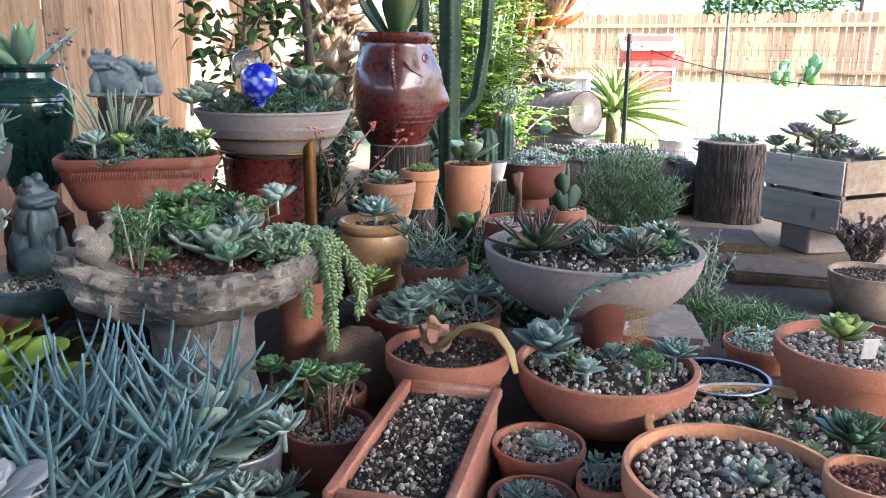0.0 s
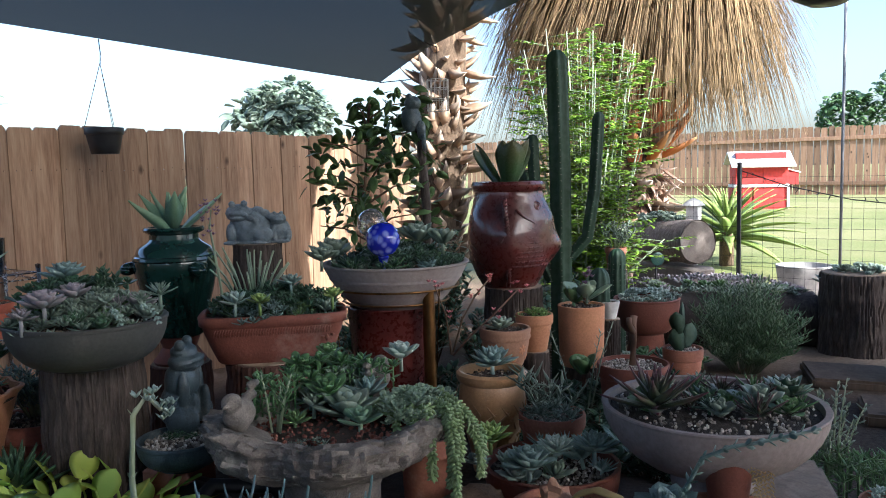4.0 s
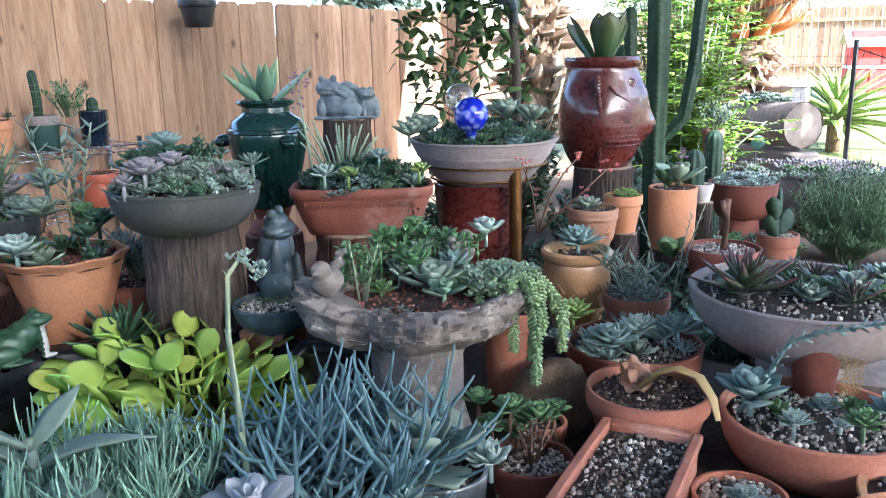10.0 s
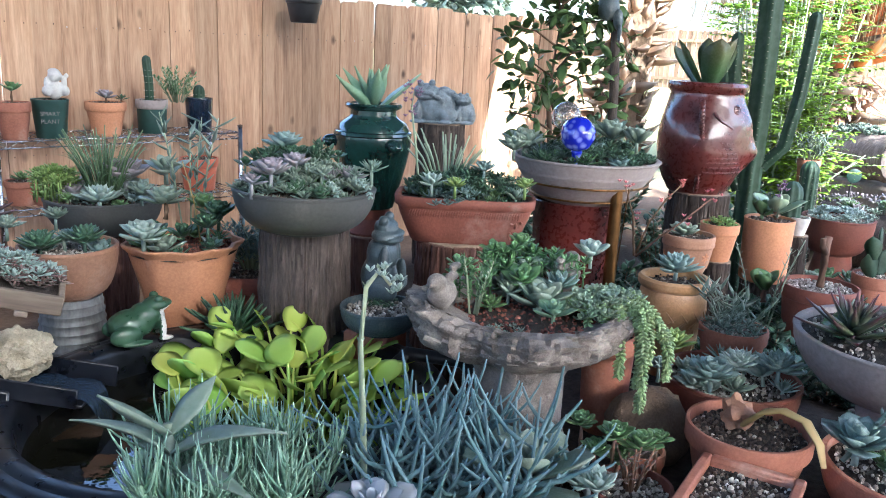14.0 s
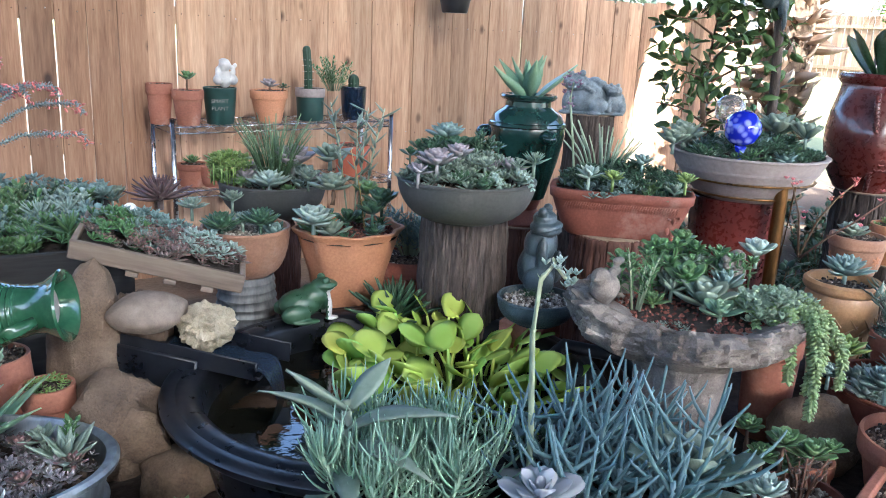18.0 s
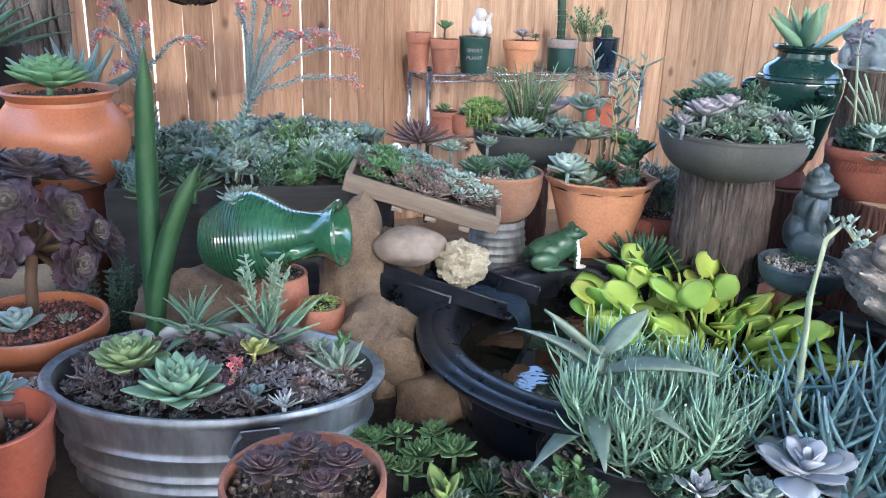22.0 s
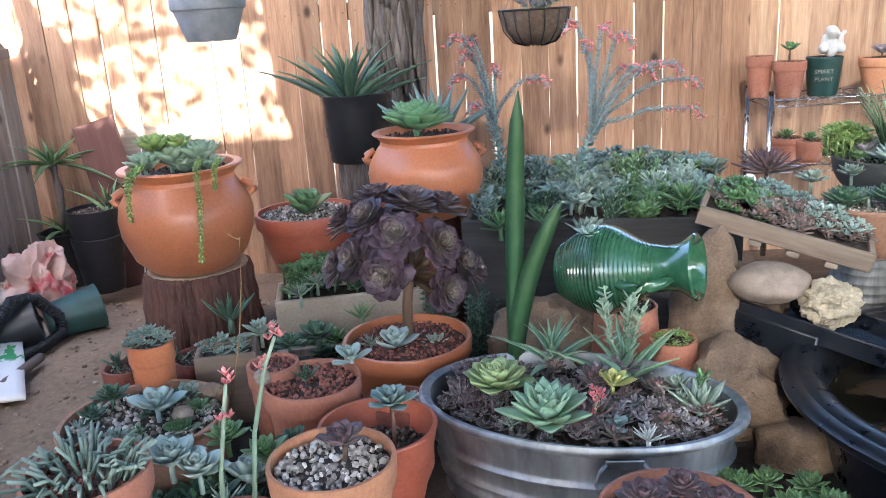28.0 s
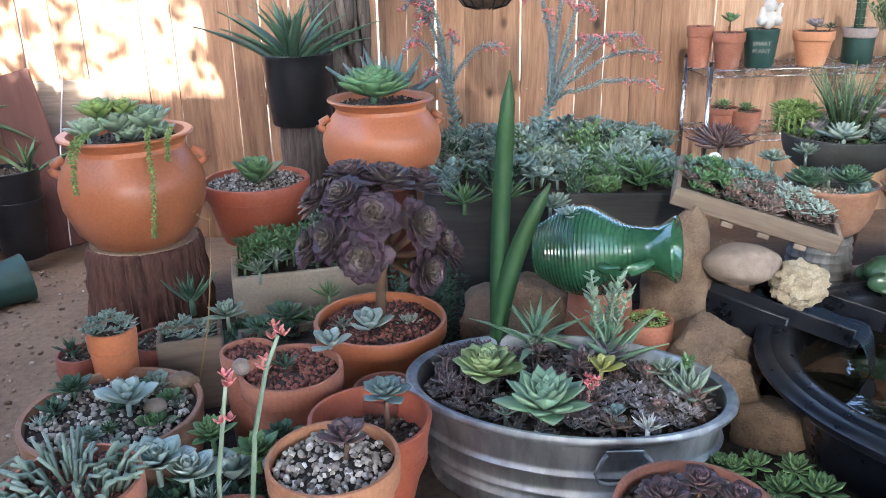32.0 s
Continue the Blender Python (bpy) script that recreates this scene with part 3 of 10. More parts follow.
def filled(parent, rx, ry, z, fill="gravel", size=0.006, n=None, square=False):
    """Soil and top dressing inside a container."""
    if square:
        part("soil", box(2 * rx, 2 * ry, 0.012, 0, (0, 0, z - 0.012)), SOIL, parent)
    else:
        part("soil", lathe([(rx * 0.6, z - 0.02), (rx, z - 0.008), (rx * 0.55, z), (0.002, z + 0.002)], 28, squash=ry / rx), SOIL, parent)
    if fill:
        area = rx * ry * (4 if square else 3.14)
        n = n or int(min(640, 1.15 * area / (size * size * 2.2)))
        mat = {"gravel": GRAVEL, "lava": LAVA, "crumb": CRUMB}[fill]
        tagged(part(fill, gravel_buf(n, rx * 0.96, ry * 0.96, size, z, square), mat, parent), kind="stuff")


def pot(name, label, x, y, zb, zt, r, mat, r_base=None, style="rim", fill="gravel", fz=None, size=0.006, wave=0, squash=1.0, rz=0.0, tilt=(0, 0), group="", rim_mat=None, wall=None):
    """A hollow planter standing at zb with its lip at zt. style: rim (banded collar), bowl, plain, saucer, footed."""
    h = zt - zb
    rb = r_base if r_base is not None else r * (0.68 if style in ("rim", "plain") else 0.5)
    w = wall or max(0.007, 0.055 * r)
    p = thing(name, label, "planter" if style in ("bowl", "saucer") else "plant pot", x, y, zb, rz, group, rx=tilt[0], ry=tilt[1])
    inner = [(r - w, h - 0.002), (r - w, h * 0.55), (rb * 0.7, h * 0.3)]
    if style == "rim":
        c = 0.26 * h if h < 0.2 else 0.05
        k = (h - c) / h
        rm = rb + (r * 0.93 - rb) * 1.0
        body = [(rb * 0.96, 0), (rb, 0.004), (rb + (rm - rb) * 0.5, (h - c) * 0.5), (rm, h - c)]
        part("body", lathe(body + [(rm - w, h - c), (rb * 0.8, 0.02)], 44, squash=squash, wobble=0.0012, seed=x), mat, p)
        lip = [(rm - 0.001, h - c - 0.003), (r * 0.985, h - c + 0.001), (r, h - c + 0.006), (r * 1.01, h - 0.006), (r * 0.995, h), (r - w, h), (r - w - 0.002, h - c * 1.05)]
        part("rim", lathe(lip, 44, squash=squash, wobble=0.001, seed=y, wave=wave, wave_amp=0.03 if wave else 0), rim_mat or mat, p)
        ri = r - w
    elif style == "bowl":
        prof = [(rb * 0.98, 0), (rb, 0.006)]
        for i in range(1, 9):
            a = i / 8 * math.pi / 2
            prof.append((rb + (r - rb) * math.sin(a) ** 0.85, 0.006 + (h - 0.016) * (1 - math.cos(a)) ** 0.85))
        part("body", lathe(prof, 56, squash=squash, wobble=0.0015, seed=x), mat, p)
        part("rim", lathe([(r - 0.001, h - 0.012), (r * 1.012, h - 0.009), (r * 1.015, h - 0.003), (r, h), (r - w, h - 0.001), (r - w - 0.004, h - 0.035)], 56, squash=squash, wobble=0.001), rim_mat or mat, p)
        ri = r - w
    elif style == "footed":
        prof = [(rb * 1.25, 0), (rb * 1.27, 0.012), (rb, h * 0.2)]
        for i in range(1, 8):
            a = i / 7 * math.pi / 2
            prof.append((rb + (r - rb) * math.sin(a) ** 0.9, h * 0.2 + (h * 0.8 - 0.004) * (1 - math.cos(a)) ** 0.8))
        part("body", lathe(prof, 60, squash=squash, wobble=0.002, seed=x), mat, p)
        part("rim", lathe([(r - 0.001, h - 0.010), (r * 1.008, h - 0.004), (r, h), (r - w, h - 0.001), (r - w - 0.004, h - 0.04)], 60, squash=squash, wobble=0.0012), rim_mat or mat, p)
        ri = r - w
    else:
        mid = [(rb + (r * 0.84 - rb) * 0.5, h * 0.44), (r * 0.84, h * 0.86), (r * 0.95, h * 0.94), (r, h - 0.008)] if wave else [(rb + (r - rb) * 0.55, h * 0.5), (r, h - 0.008)]
        prof = [(rb * 0.97, 0), (rb, 0.004)] + mid + [ (r * 1.012, h - 0.003), (r, h), (r - w, h), (r * 0.84 - w if wave else r - w - 0.003, h * 0.6), (rb * 0.8, 0.012)]
        part("body", lathe(prof, 48, squash=squash, wave=wave, wave_amp=0.055 if wave else 0, wobble=0.0012, seed=x), mat, p)
        ri = r - w
    if fill is not None:
        z = h - (0.018 if fz is None else fz)
        filled(p, ri * 0.985, ri * 0.985 * squash, z, fill or None, size)
    return p


def spiky(label, x, y, z, R, mat, n=16, shape=NARROW, phi=(80, 30), name="aloe", category="succulent", hero=False, wide=1.0, group=""):
    return rosette(label, x, y, z, R, mat, n, shape, phi, hero, name=name, category=category, group=group)


def bush_buf(n, h, spread, leaf, shape, leaf_n=14, stem_r=0.003, up=0.7):
    """Branching stems clothed in leaves."""
    b, s = Buf(), Buf()
    for _ in range(n):
        az, out = rng.uniform(0, 6.283), spread * math.sqrt(rng.random())
        hh = h * rng.uniform(0.6, 1.05)
        p0 = np.array((0.25 * out * math.cos(az), 0.25 * out * math.sin(az), 0))
        p2 = np.array((out * math.cos(az), out * math.sin(az), hh))
        p1 = (p0 + p2) / 2 + np.array((0, 0, hh * 0.12))
        pts = [p0, p1, p2]
        s.add(*tube_data(pts, stem_r, 4, 0.6))
        for i in range(leaf_n):
            k = 0.25 + 0.75 * i / leaf_n
            c = (1 - k) ** 2 * p0 + 2 * k * (1 - k) * p1 + k * k * p2
            put_leaf(b, shape, leaf * rng.uniform(0.7, 1.2), i * 2.4 + az, radians(rng.uniform(10, 65)) * up + 0.2, c)
    return b, s


def bush(label, x, y, z, n, h, spread, leaf, mat, shape=SMALL, leaf_n=14, stem_mat=None, name="leafy_succulent", category="succulent", up=0.7, stem_r=0.003):
    th = thing(name, label, category, x, y, z)
    b, s = bush_buf(n, h, spread, leaf, shape, leaf_n, stem_r, up)
    tagged(part("stem_mass", s, stem_mat or STEM, th), kind="stuff")
    tagged(part("leaf_mass", b, mat, th), kind="stuff")
    return th


def strand_buf(buf, pts, leaf, gap, shape=FINGER, around=3, phi=0.6):
    """Plump leaves packed along a trailing strand."""
    pts = [np.array(p, float) for p in pts]
    i = 0
    for a, b in zip(pts, pts[1:]):
        L = np.linalg.norm(b - a)
        m = max(1, int(L / gap))
        d = (b - a) / L
        el = math.asin(max(-1, min(1, d[2])))
        az = math.atan2(d[1], d[0])
        q = np.array(turn_matrix(az, el))
        for k in range(m):
            c = a + (b - a) * (k / m)
            for j in range(around):
                t = i * 1.1 + j * 2 * math.pi / around + rng.uniform(-0.3, 0.3)
                # leaf leans out from the strand's own direction
                lm = q @ np.array(Matrix.Rotation(t, 3, "X") @ Matrix.Rotation(-phi, 3, "Y"))
                buf.add((shape[0] * leaf * rng.uniform(0.8, 1.15)) @ lm.T + c, shape[1], shape[2])
            i += 1


def stalk(label, pts, radius, mat, head=None, head_mat=None, n=10, spread=0.03, leaf=0.012, name="flower_stalk"):
    """A thin flowering stem with buds clustered towards its end."""
    x, y, z = pts[0]
    th = thing(name, label, "flower", x, y, z)
    rel = [(p[0] - x, p[1] - y, p[2] - z) for p in pts]
    b = Buf()
    b.add(*tube_data(rel, radius, 6, 0.6))
    for i in range(2 * len(rel)):
        k = i / (2 * len(rel))
        q = rel[int(k * (len(rel) - 1))]
        put_leaf(b, SMALL, leaf, i * 2.4, 0.9, q)
    part("stem", b, mat, th)
    if head:
        h = Buf()
        for i in range(n):
            e = rel[-1] if i % 3 else rel[-2]
            c = (e[0] + rng.uniform(-spread, spread), e[1] + rng.uniform(-spread, spread), e[2] + rng.uniform(-spread, spread))
            for j in range(4):
                put_leaf(h, head, leaf * 1.1, j * 1.57 + i, 0.7, c)
        tagged(part("flower_head", h, head_mat or mat, th), kind="stuff")
    return th

# ---- setting ----


def ground_material():
    m, nt, b = mat_base("earth_and_lawn", 0.95)
    v = coords(nt)
    n1, n2, n3 = noise_tex(nt, v, 3.0, 8), noise_tex(nt, v, 45, 5), noise_tex(nt, v, 0.35, 4)
    dirt = ramp(nt, n1, [(0.3, (0.15, 0.095, 0.055)), (0.7, (0.31, 0.215, 0.13))])
    dirt = mixc(nt, 0.4, dirt, ramp(nt, n2, [(0.3, (0.07, 0.05, 0.035)), (0.75, (0.32, 0.24, 0.17))]))
    lawn = ramp(nt, n2, [(0.3, (0.09, 0.13, 0.03)), (0.6, (0.20, 0.22, 0.07)), (0.8, (0.34, 0.31, 0.14))])
    lawn = mixc(nt, ramp(nt, n3, [(0.4, (0, 0, 0)), (0.7, (0.6,) * 3)]), lawn, (0.38, 0.33, 0.18))
    sep = nt.nodes.new("ShaderNodeSeparateXYZ")
    nt.links.new(v, sep.inputs[0])
    mr = nd(nt, "ShaderNodeMapRange", **{"From Min": 4.3, "From Max": 5.2})
    nt.links.new(sep.outputs[0], mr.inputs[0])
    def band(sock, a, b_):
        k = nd(nt, "ShaderNodeMapRange", **{"From Min": a, "From Max": b_})
        nt.links.new(sock, k.inputs[0])
        return k.outputs[0]

    def times(p, q):
        k = nt.nodes.new("ShaderNodeMath")
        k.operation = "MULTIPLY"
        nt.links.new(p, k.inputs[0])
        nt.links.new(q, k.inputs[1])
        return k.outputs[0]

    # deep shade among the pots, painted into the earth as a near-black patch
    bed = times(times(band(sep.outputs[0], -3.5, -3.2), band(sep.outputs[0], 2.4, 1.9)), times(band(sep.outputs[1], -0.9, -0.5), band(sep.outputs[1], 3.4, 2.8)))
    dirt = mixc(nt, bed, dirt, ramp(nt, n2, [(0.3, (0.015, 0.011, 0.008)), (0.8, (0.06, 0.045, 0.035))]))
    nt.links.new(mixc(nt, mr.outputs[0], dirt, lawn), b.inputs["Base Color"])
    bump(nt, b, n2, 0.6, 0.01)
    return m


def build_ground():
    xs = sorted({round(v, 3) for v in [-120, -60, -30, -15, -9, -7] + [-6 + 0.1 * i for i in range(110)] + [5 + 0.6 * i for i in range(1, 40)] + [40, 60, 120, 400]})
    ys = sorted({round(v, 3) for v in [-120, -40, -20, -12, -8] + [-6 + 0.25 * i for i in range(18)] + [-1.5 + 0.1 * i for i in range(62)] + [5 + i for i in range(1, 20)] + [40, 80, 160, 400]})
    b = Buf()
    vs = []
    for yy in ys:
        for xx in xs:
            h = G(xx, yy) + 0.20 * smooth01((xx - 4) / 14)
            h += 0.014 * noise.noise(Vector((xx * 2.1, yy * 2.1, 0))) + 0.006 * noise.noise(Vector((xx * 9, yy * 9, 3)))
            vs.append((xx, yy, h))
    w = len(xs)
    fs = [(j * w + i, j * w + i + 1, (j + 1) * w + i + 1, (j + 1) * w + i) for j in range(len(ys) - 1) for i in range(w - 1)]
    b.add(vs, fs)
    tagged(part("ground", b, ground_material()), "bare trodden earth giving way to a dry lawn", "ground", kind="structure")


build_ground()


def board_mesh(w, h, t, ear, mat):
    """A fence picket with clipped top corners."""
    bm = bmesh.new()
    out = [(-w / 2, 0), (w / 2, 0), (w / 2, h - ear), (w / 2 - ear * 0.75, h), (-w / 2 + ear * 0.75, h), (-w / 2, h - ear)]
    f = bm.faces.new([bm.verts.new((x, 0, z)) for x, z in out])
    r = bmesh.ops.extrude_face_region(bm, geom=[f])
    bmesh.ops.translate(bm, vec=(0, t, 0), verts=[v for v in r["geom"] if isinstance(v, bmesh.types.BMVert)])
    bmesh.ops.recalc_face_normals(bm, faces=bm.faces)
    me = bpy.data.meshes.new("picket")
    bm.to_mesh(me)
    bm.free()
    me.materials.append(mat)
    return me


FENCE_Y = 4.0


def back_fence():
    f = thing("fence_back", "new reddish cedar picket fence with clipped tops", "fence", kind="structure")
    wide, slim = board_mesh(0.137, 1.62, 0.016, 0.022, CEDAR_RED), board_mesh(0.1432, 1.62, 0.016, 0.022, CEDAR)
    x = -4.7625
    nails = Buf()
    i = 0
    while x < 3.9:
        gap = x < -0.95
        ob = new("picket", wide if gap else slim)
        ob.parent = f
        ob.location = (x, FENCE_Y + (0.0 if gap else 0.005 * (i % 2)) + rng.uniform(-0.002, 0.003), -0.26 + rng.uniform(-0.012, 0.012))
        ob.rotation_euler = (0, radians(rng.uniform(-0.25, 0.25)), radians(rng.uniform(-1.3, 1.3)))
        for z in (1.115, 0.485):
            for dx in (-0.04, 0.04):
                v = PEBBLE[0] * 0.0036
                nails.add(v + (x + dx + rng.uniform(-0.006, 0.006), FENCE_Y - 0.0025, z + rng.uniform(-0.008, 0.008)), PEBBLE[1])
        x += 0.1425
        i += 1
    for z in (1.07, 0.44, -0.12):
        part("rail", box(8.55, 0.038, 0.088, 0.003, (-0.375, FENCE_Y + 0.036, z)), CEDAR, f)
    tagged(part("nail_heads", nails, CHROME, f, "bright galvanised nail heads"), kind="stuff")


back_fence()


def side_fence():
    f = thing("fence_side", "weathered grey board fence with lattice top", "fence", kind="structure")
    me = board_mesh(0.135, 1.22, 0.018, 0.002, OLD_WOOD)
    y = 3.93
    while y > -2.4:
        ob = new("board", me)
        ob.parent = f
        ob.matrix_basis = pose(-4.76 + rng.uniform(-0.004, 0.004), y, -0.22, 0, rng.uniform(-0.3, 0.3), 90 + rng.uniform(-1, 1))
        y -= 0.141
    for z, h in ((0.985, 0.05), (1.60, 0.05)):
        part("rail", box(0.05, 6.2, h, 0.004, (-4.735, 0.83, z)), OLD_WOOD, f)
    for yy in (3.13, 0.9, -1.3):
        part("post", box(0.095, 0.095, 1.9, 0.006, (-4.70, yy, -0.22)), OLD_WOOD, f)
    for s, dx in ((1, 0), (-1, 0.008)):
        lat = Buf()
        for k in range(-8, 78):
            y0 = -2.3 + 0.085 * k
            a, b = (y0, 1.03), (y0 + 0.58 * s, 1.61)
            if min(a[0], b[0]) < -2.4 or max(a[0], b[0]) > 3.96:
                continue
            w = 0.0255
            vs = []
            for yy, zz in (a, b):
                for q in (-w, w):
                    for xx in (-4.742 + dx, -4.735 + dx):
                        vs.append((xx, yy + q, zz))
            lat.add(vs, [(0, 1, 3, 2), (4, 6, 7, 5), (0, 4, 5, 1), (2, 3, 7, 6), (0, 2, 6, 4), (1, 5, 7, 3)])
        tagged(part("lattice_slats", lat, OLD_WOOD, f, smooth=False), kind="stuff")


side_fence()


def far_fence():
    f = thing("fence_far", "old brown board fence beyond the lawn", "fence", kind="structure")
    me = board_mesh(0.14, 1.80, 0.02, 0.03, FAR_WOOD)
    y, X = -9.0, 20.5
    while y < 14:
        ob = new("board", me)
        ob.parent = f
        ob.matrix_basis = pose(X + rng.uniform(-0.01, 0.01), y, 0.16 + rng.uniform(-0.02, 0.02), 0, rng.uniform(-0.5, 0.5), 90)
        y += 0.163
    for z in (0.5, 1.62):
        part("rail", box(0.05, 23, 0.09, 0.004, (X - 0.04, 2.5, z)), FAR_WOOD, f)


far_fence()


def house_side():
    """Never seen, behind the camera: a house wall, and a made-up wing and roof added to keep the sun off the pots."""
    m = earthen("stucco", (0.46, 0.42, 0.37), (0.58, 0.54, 0.48), 0.9, scale=4)
    tagged(part("wall_house", box(14, 0.25, 2.7, 0.01, (-1.0, -10.5, -0.1)), m), "plain stucco house wall", "wall", kind="structure")
    # wing and roof are invented sun blockers, sized by the shadows they throw
    tagged(part("wall_house_wing", box(3.9, 2.9, 5.34, 0.01, (-5.53, -4.55, -0.1)), m), "plain unseen stucco block added to keep the sun off", "wall", kind="structure")
    r = thing("sun_block_roof", "flat unseen boarded roof on four posts, added to block the sun", "patio roof", -0.73, -4.1, 3.05, kind="structure")
    part("deck", box(5.66, 2.1, 0.05, 0.01), OLD_WOOD, r)
    for x in (-2.7, 2.7):
        for y in (-0.95, 0.95):
            part("post", box(0.09, 0.09, 3.1, 0.006, (x, y, -3.1)), OLD_WOOD, r)


house_side()

# shade sail, corner tied off towards the palm
def shade_sail():
    s = thing("shade_sail", "dark navy fabric shade sail stretched overhead", "shade sail")
    A = Vector((2.9, 3.55, 1.74))
    right = [A, Vector((2.40, 2.75, 1.86)), Vector((2.0, 1.5, 2.08)), Vector((1.75, 0.0, 2.36)), Vector((1.6, -3.2, 3.0))]
    left = [Vector((-3.55, 4.2, 2.01)), Vector((-3.68, 2.8, 2.1)), Vector((-3.86, 1.8, 2.2)), Vector((-4.0, 0.0, 2.45)), Vector((-4.4, -3.0, 2.95))]

    def along(side, v):
        k = min(len(side) - 2, int(v * (len(side) - 1)))
        return side[k].lerp(side[k + 1], v * (len(side) - 1) - k)

    b = Buf()
    n = 20
    vs = []
    for j in range(n + 1):
        for i in range(n + 1):
            u, v = i / n, j / n
            p = along(right, v).lerp(along(left, v), u)
            p.z -= 0.06 * math.sin(math.pi * u) * math.sin(math.pi * v)
            vs.append(tuple(p))
    m = n + 1
    fs = [(j * m + i, j * m + i + 1, (j + 1) * m + i + 1, (j + 1) * m + i) for j in range(n) for i in range(n)]
    b.add(vs, fs)
    mt, nt, bs = mat_base("shade_cloth", 0.9)
    nt.links.new(ramp(nt, noise_tex(nt, coords(nt), 260, 2), [(0.3, (0.006, 0.016, 0.03)), (0.7, (0.014, 0.034, 0.058))]), bs.inputs["Base Color"])
    # knitted cloth: a share of the light passes through its open weave
    hole = nt.nodes.new("ShaderNodeBsdfTransparent")
    mx = nt.nodes.new("ShaderNodeMixShader")
    mx.inputs[0].default_value = 0.035
    nt.links.new(bs.outputs[0], mx.inputs[1])
    nt.links.new(hole.outputs[0], mx.inputs[2])
    nt.links.new(mx.outputs[0], nt.nodes["Material Output"].inputs[0])
    part("cloth", b, mt, s)
    part("tie_rope", rod([tuple(A), (3.05, 3.4, 1.76), (3.18, 3.22, 1.80)], 0.004, 6), STEEL_DARK, s)


shade_sail()

# ---- planters: front right ----
pot("bowl_planter", "wide pale grey concrete bowl on a short foot", 0.14, 0.25, 0.21, 0.436, 0.288, CONCRETE, 0.085, "footed", "gravel", 0.010, 0.006)
part_slab = thing("timber_offcut", "weathered split timber offcut lying on the ground", "wood", 0.30, 0.10, 0.10, 20)
part("block", box(0.34, 0.24, 0.107, 0.02, seg=2), OLD_WOOD, part_slab)
pot("bowl_planter", "round terracotta bowl with small rosettes and gravel", -0.18, 0.11, 0.10, 0.246, 0.206, TERRA, 0.11, "bowl", "gravel", 0.015)
pot("terracotta_pot", "terracotta pot holding a dry curling leaf", -0.36, 0.43, 0.10, 0.284, 0.141, TERRA, 0.10, "rim", "crumb", 0.02)
pot("terracotta_pot", "small low terracotta pot with one rosette", -0.51, 0.15, 0.095, 0.180, 0.093, TERRA, 0.07, "rim", "gravel", 0.012)
pot("terracotta_pot", "broad terracotta pot filled with grey gravel", -0.63, -0.23, 0.08, 0.274, 0.178, TERRA_PALE, 0.12, "rim", "gravel", 0.018, 0.0075)
pot("saucer_planter", "wide shallow ochre-edged dish of gravel rosettes", -0.30, -0.28, 0.10, 0.205, 0.262, CLAY_OCHRE, 0.16, "saucer", "gravel", 0.012, 0.0075)
pot("terracotta_pot", "terracotta bowl pot with banded rim and gravel", 0.05, -0.40, 0.10, 0.302, 0.176, TERRA, 0.13, "rim", "gravel", 0.02, 0.007)
pot("terracotta_pot", "low terracotta dish pot beside the garden path", 0.37, -0.18, 0.09, 0.166, 0.108, TERRA, 0.085, "rim", "gravel", 0.012)
pot("glazed_bowl", "low grey glazed bowl with dark rim", -0.04, -0.12, 0.10, 0.204, 0.117, CLAY_OCHRE, 0.08, "bowl", "gravel", 0.014, rim_mat=GLAZE_BLUE)
pot("terracotta_pot", "tiny terracotta pot with dark sprigs", -0.62, -0.02, 0.10, 0.200, 0.055, TERRA, 0.04, "rim", "crumb", 0.01)
pot("terracotta_pot", "small terracotta pot holding a spiky rosette", -0.70, 0.09, 0.095, 0.174, 0.079, TERRA, 0.06, "rim", "gravel", 0.01)
pot("terracotta_pot", "small terracotta pot with lava crumbs", -0.58, -0.43, 0.10, 0.292, 0.072, TERRA_PALE, 0.055, "rim", "lava", 0.012)
pot("terracotta_pot", "dark red clay pot with a woody shrub", -0.70, 0.52, 0.095, 0.215, 0.090, TERRA_DARK, 0.07, "plain", "gravel", 0.015)
pot("terracotta_pot", "small terracotta pot behind the woody shrub", -0.56, 0.585, 0.10, 0.226, 0.055, TERRA, 0.04, "rim", "crumb", 0.012)
pot("terracotta_pot", "narrow upright red clay pot with trailing roots", -0.04, 0.16, 0.232, 0.375, 0.060, TERRA_DARK, 0.045, "plain", "crumb", 0.012)
pot("bowl_planter", "dark red clay bowl crowded with blue rosettes", -0.05, 0.63, 0.09, 0.262, 0.185, TERRA_DARK, 0.10, "bowl", "gravel", 0.02)
pot("terracotta_pot", "orange terracotta pot behind trailing sedum", -0.31, 0.86, 0.09, 0.375, 0.075, TERRA, 0.06, "rim", "crumb", 0.015)
pot("terracotta_pot", "shallow terracotta pot of thin grey succulents", 0.17, 0.74, 0.16, 0.325, 0.100, TERRA, 0.075, "rim", "gravel", 0.012)
oc = thing("ceramic_pot", "ochre glazed ceramic pot with carved leaf scrolls", "plant pot", 0.199, 0.968, 0.09)
part("body", lathe([(0.060, 0), (0.064, 0.006), (0.068, 0.05), (0.084, 0.12), (0.100, 0.19), (0.107, 0.245), (0.104, 0.285), (0.098, 0.300)], 64), CLAY_OCHRE, oc)
part("rim", lathe([(0.097, 0.296), (0.108, 0.302), (0.115, 0.314), (0.114, 0.328), (0.106, 0.336), (0.096, 0.334), (0.093, 0.30)], 64), CLAY_OCHRE, oc)
filled(oc, 0.094, 0.094, 0.312, "crumb", 0.006, 160)
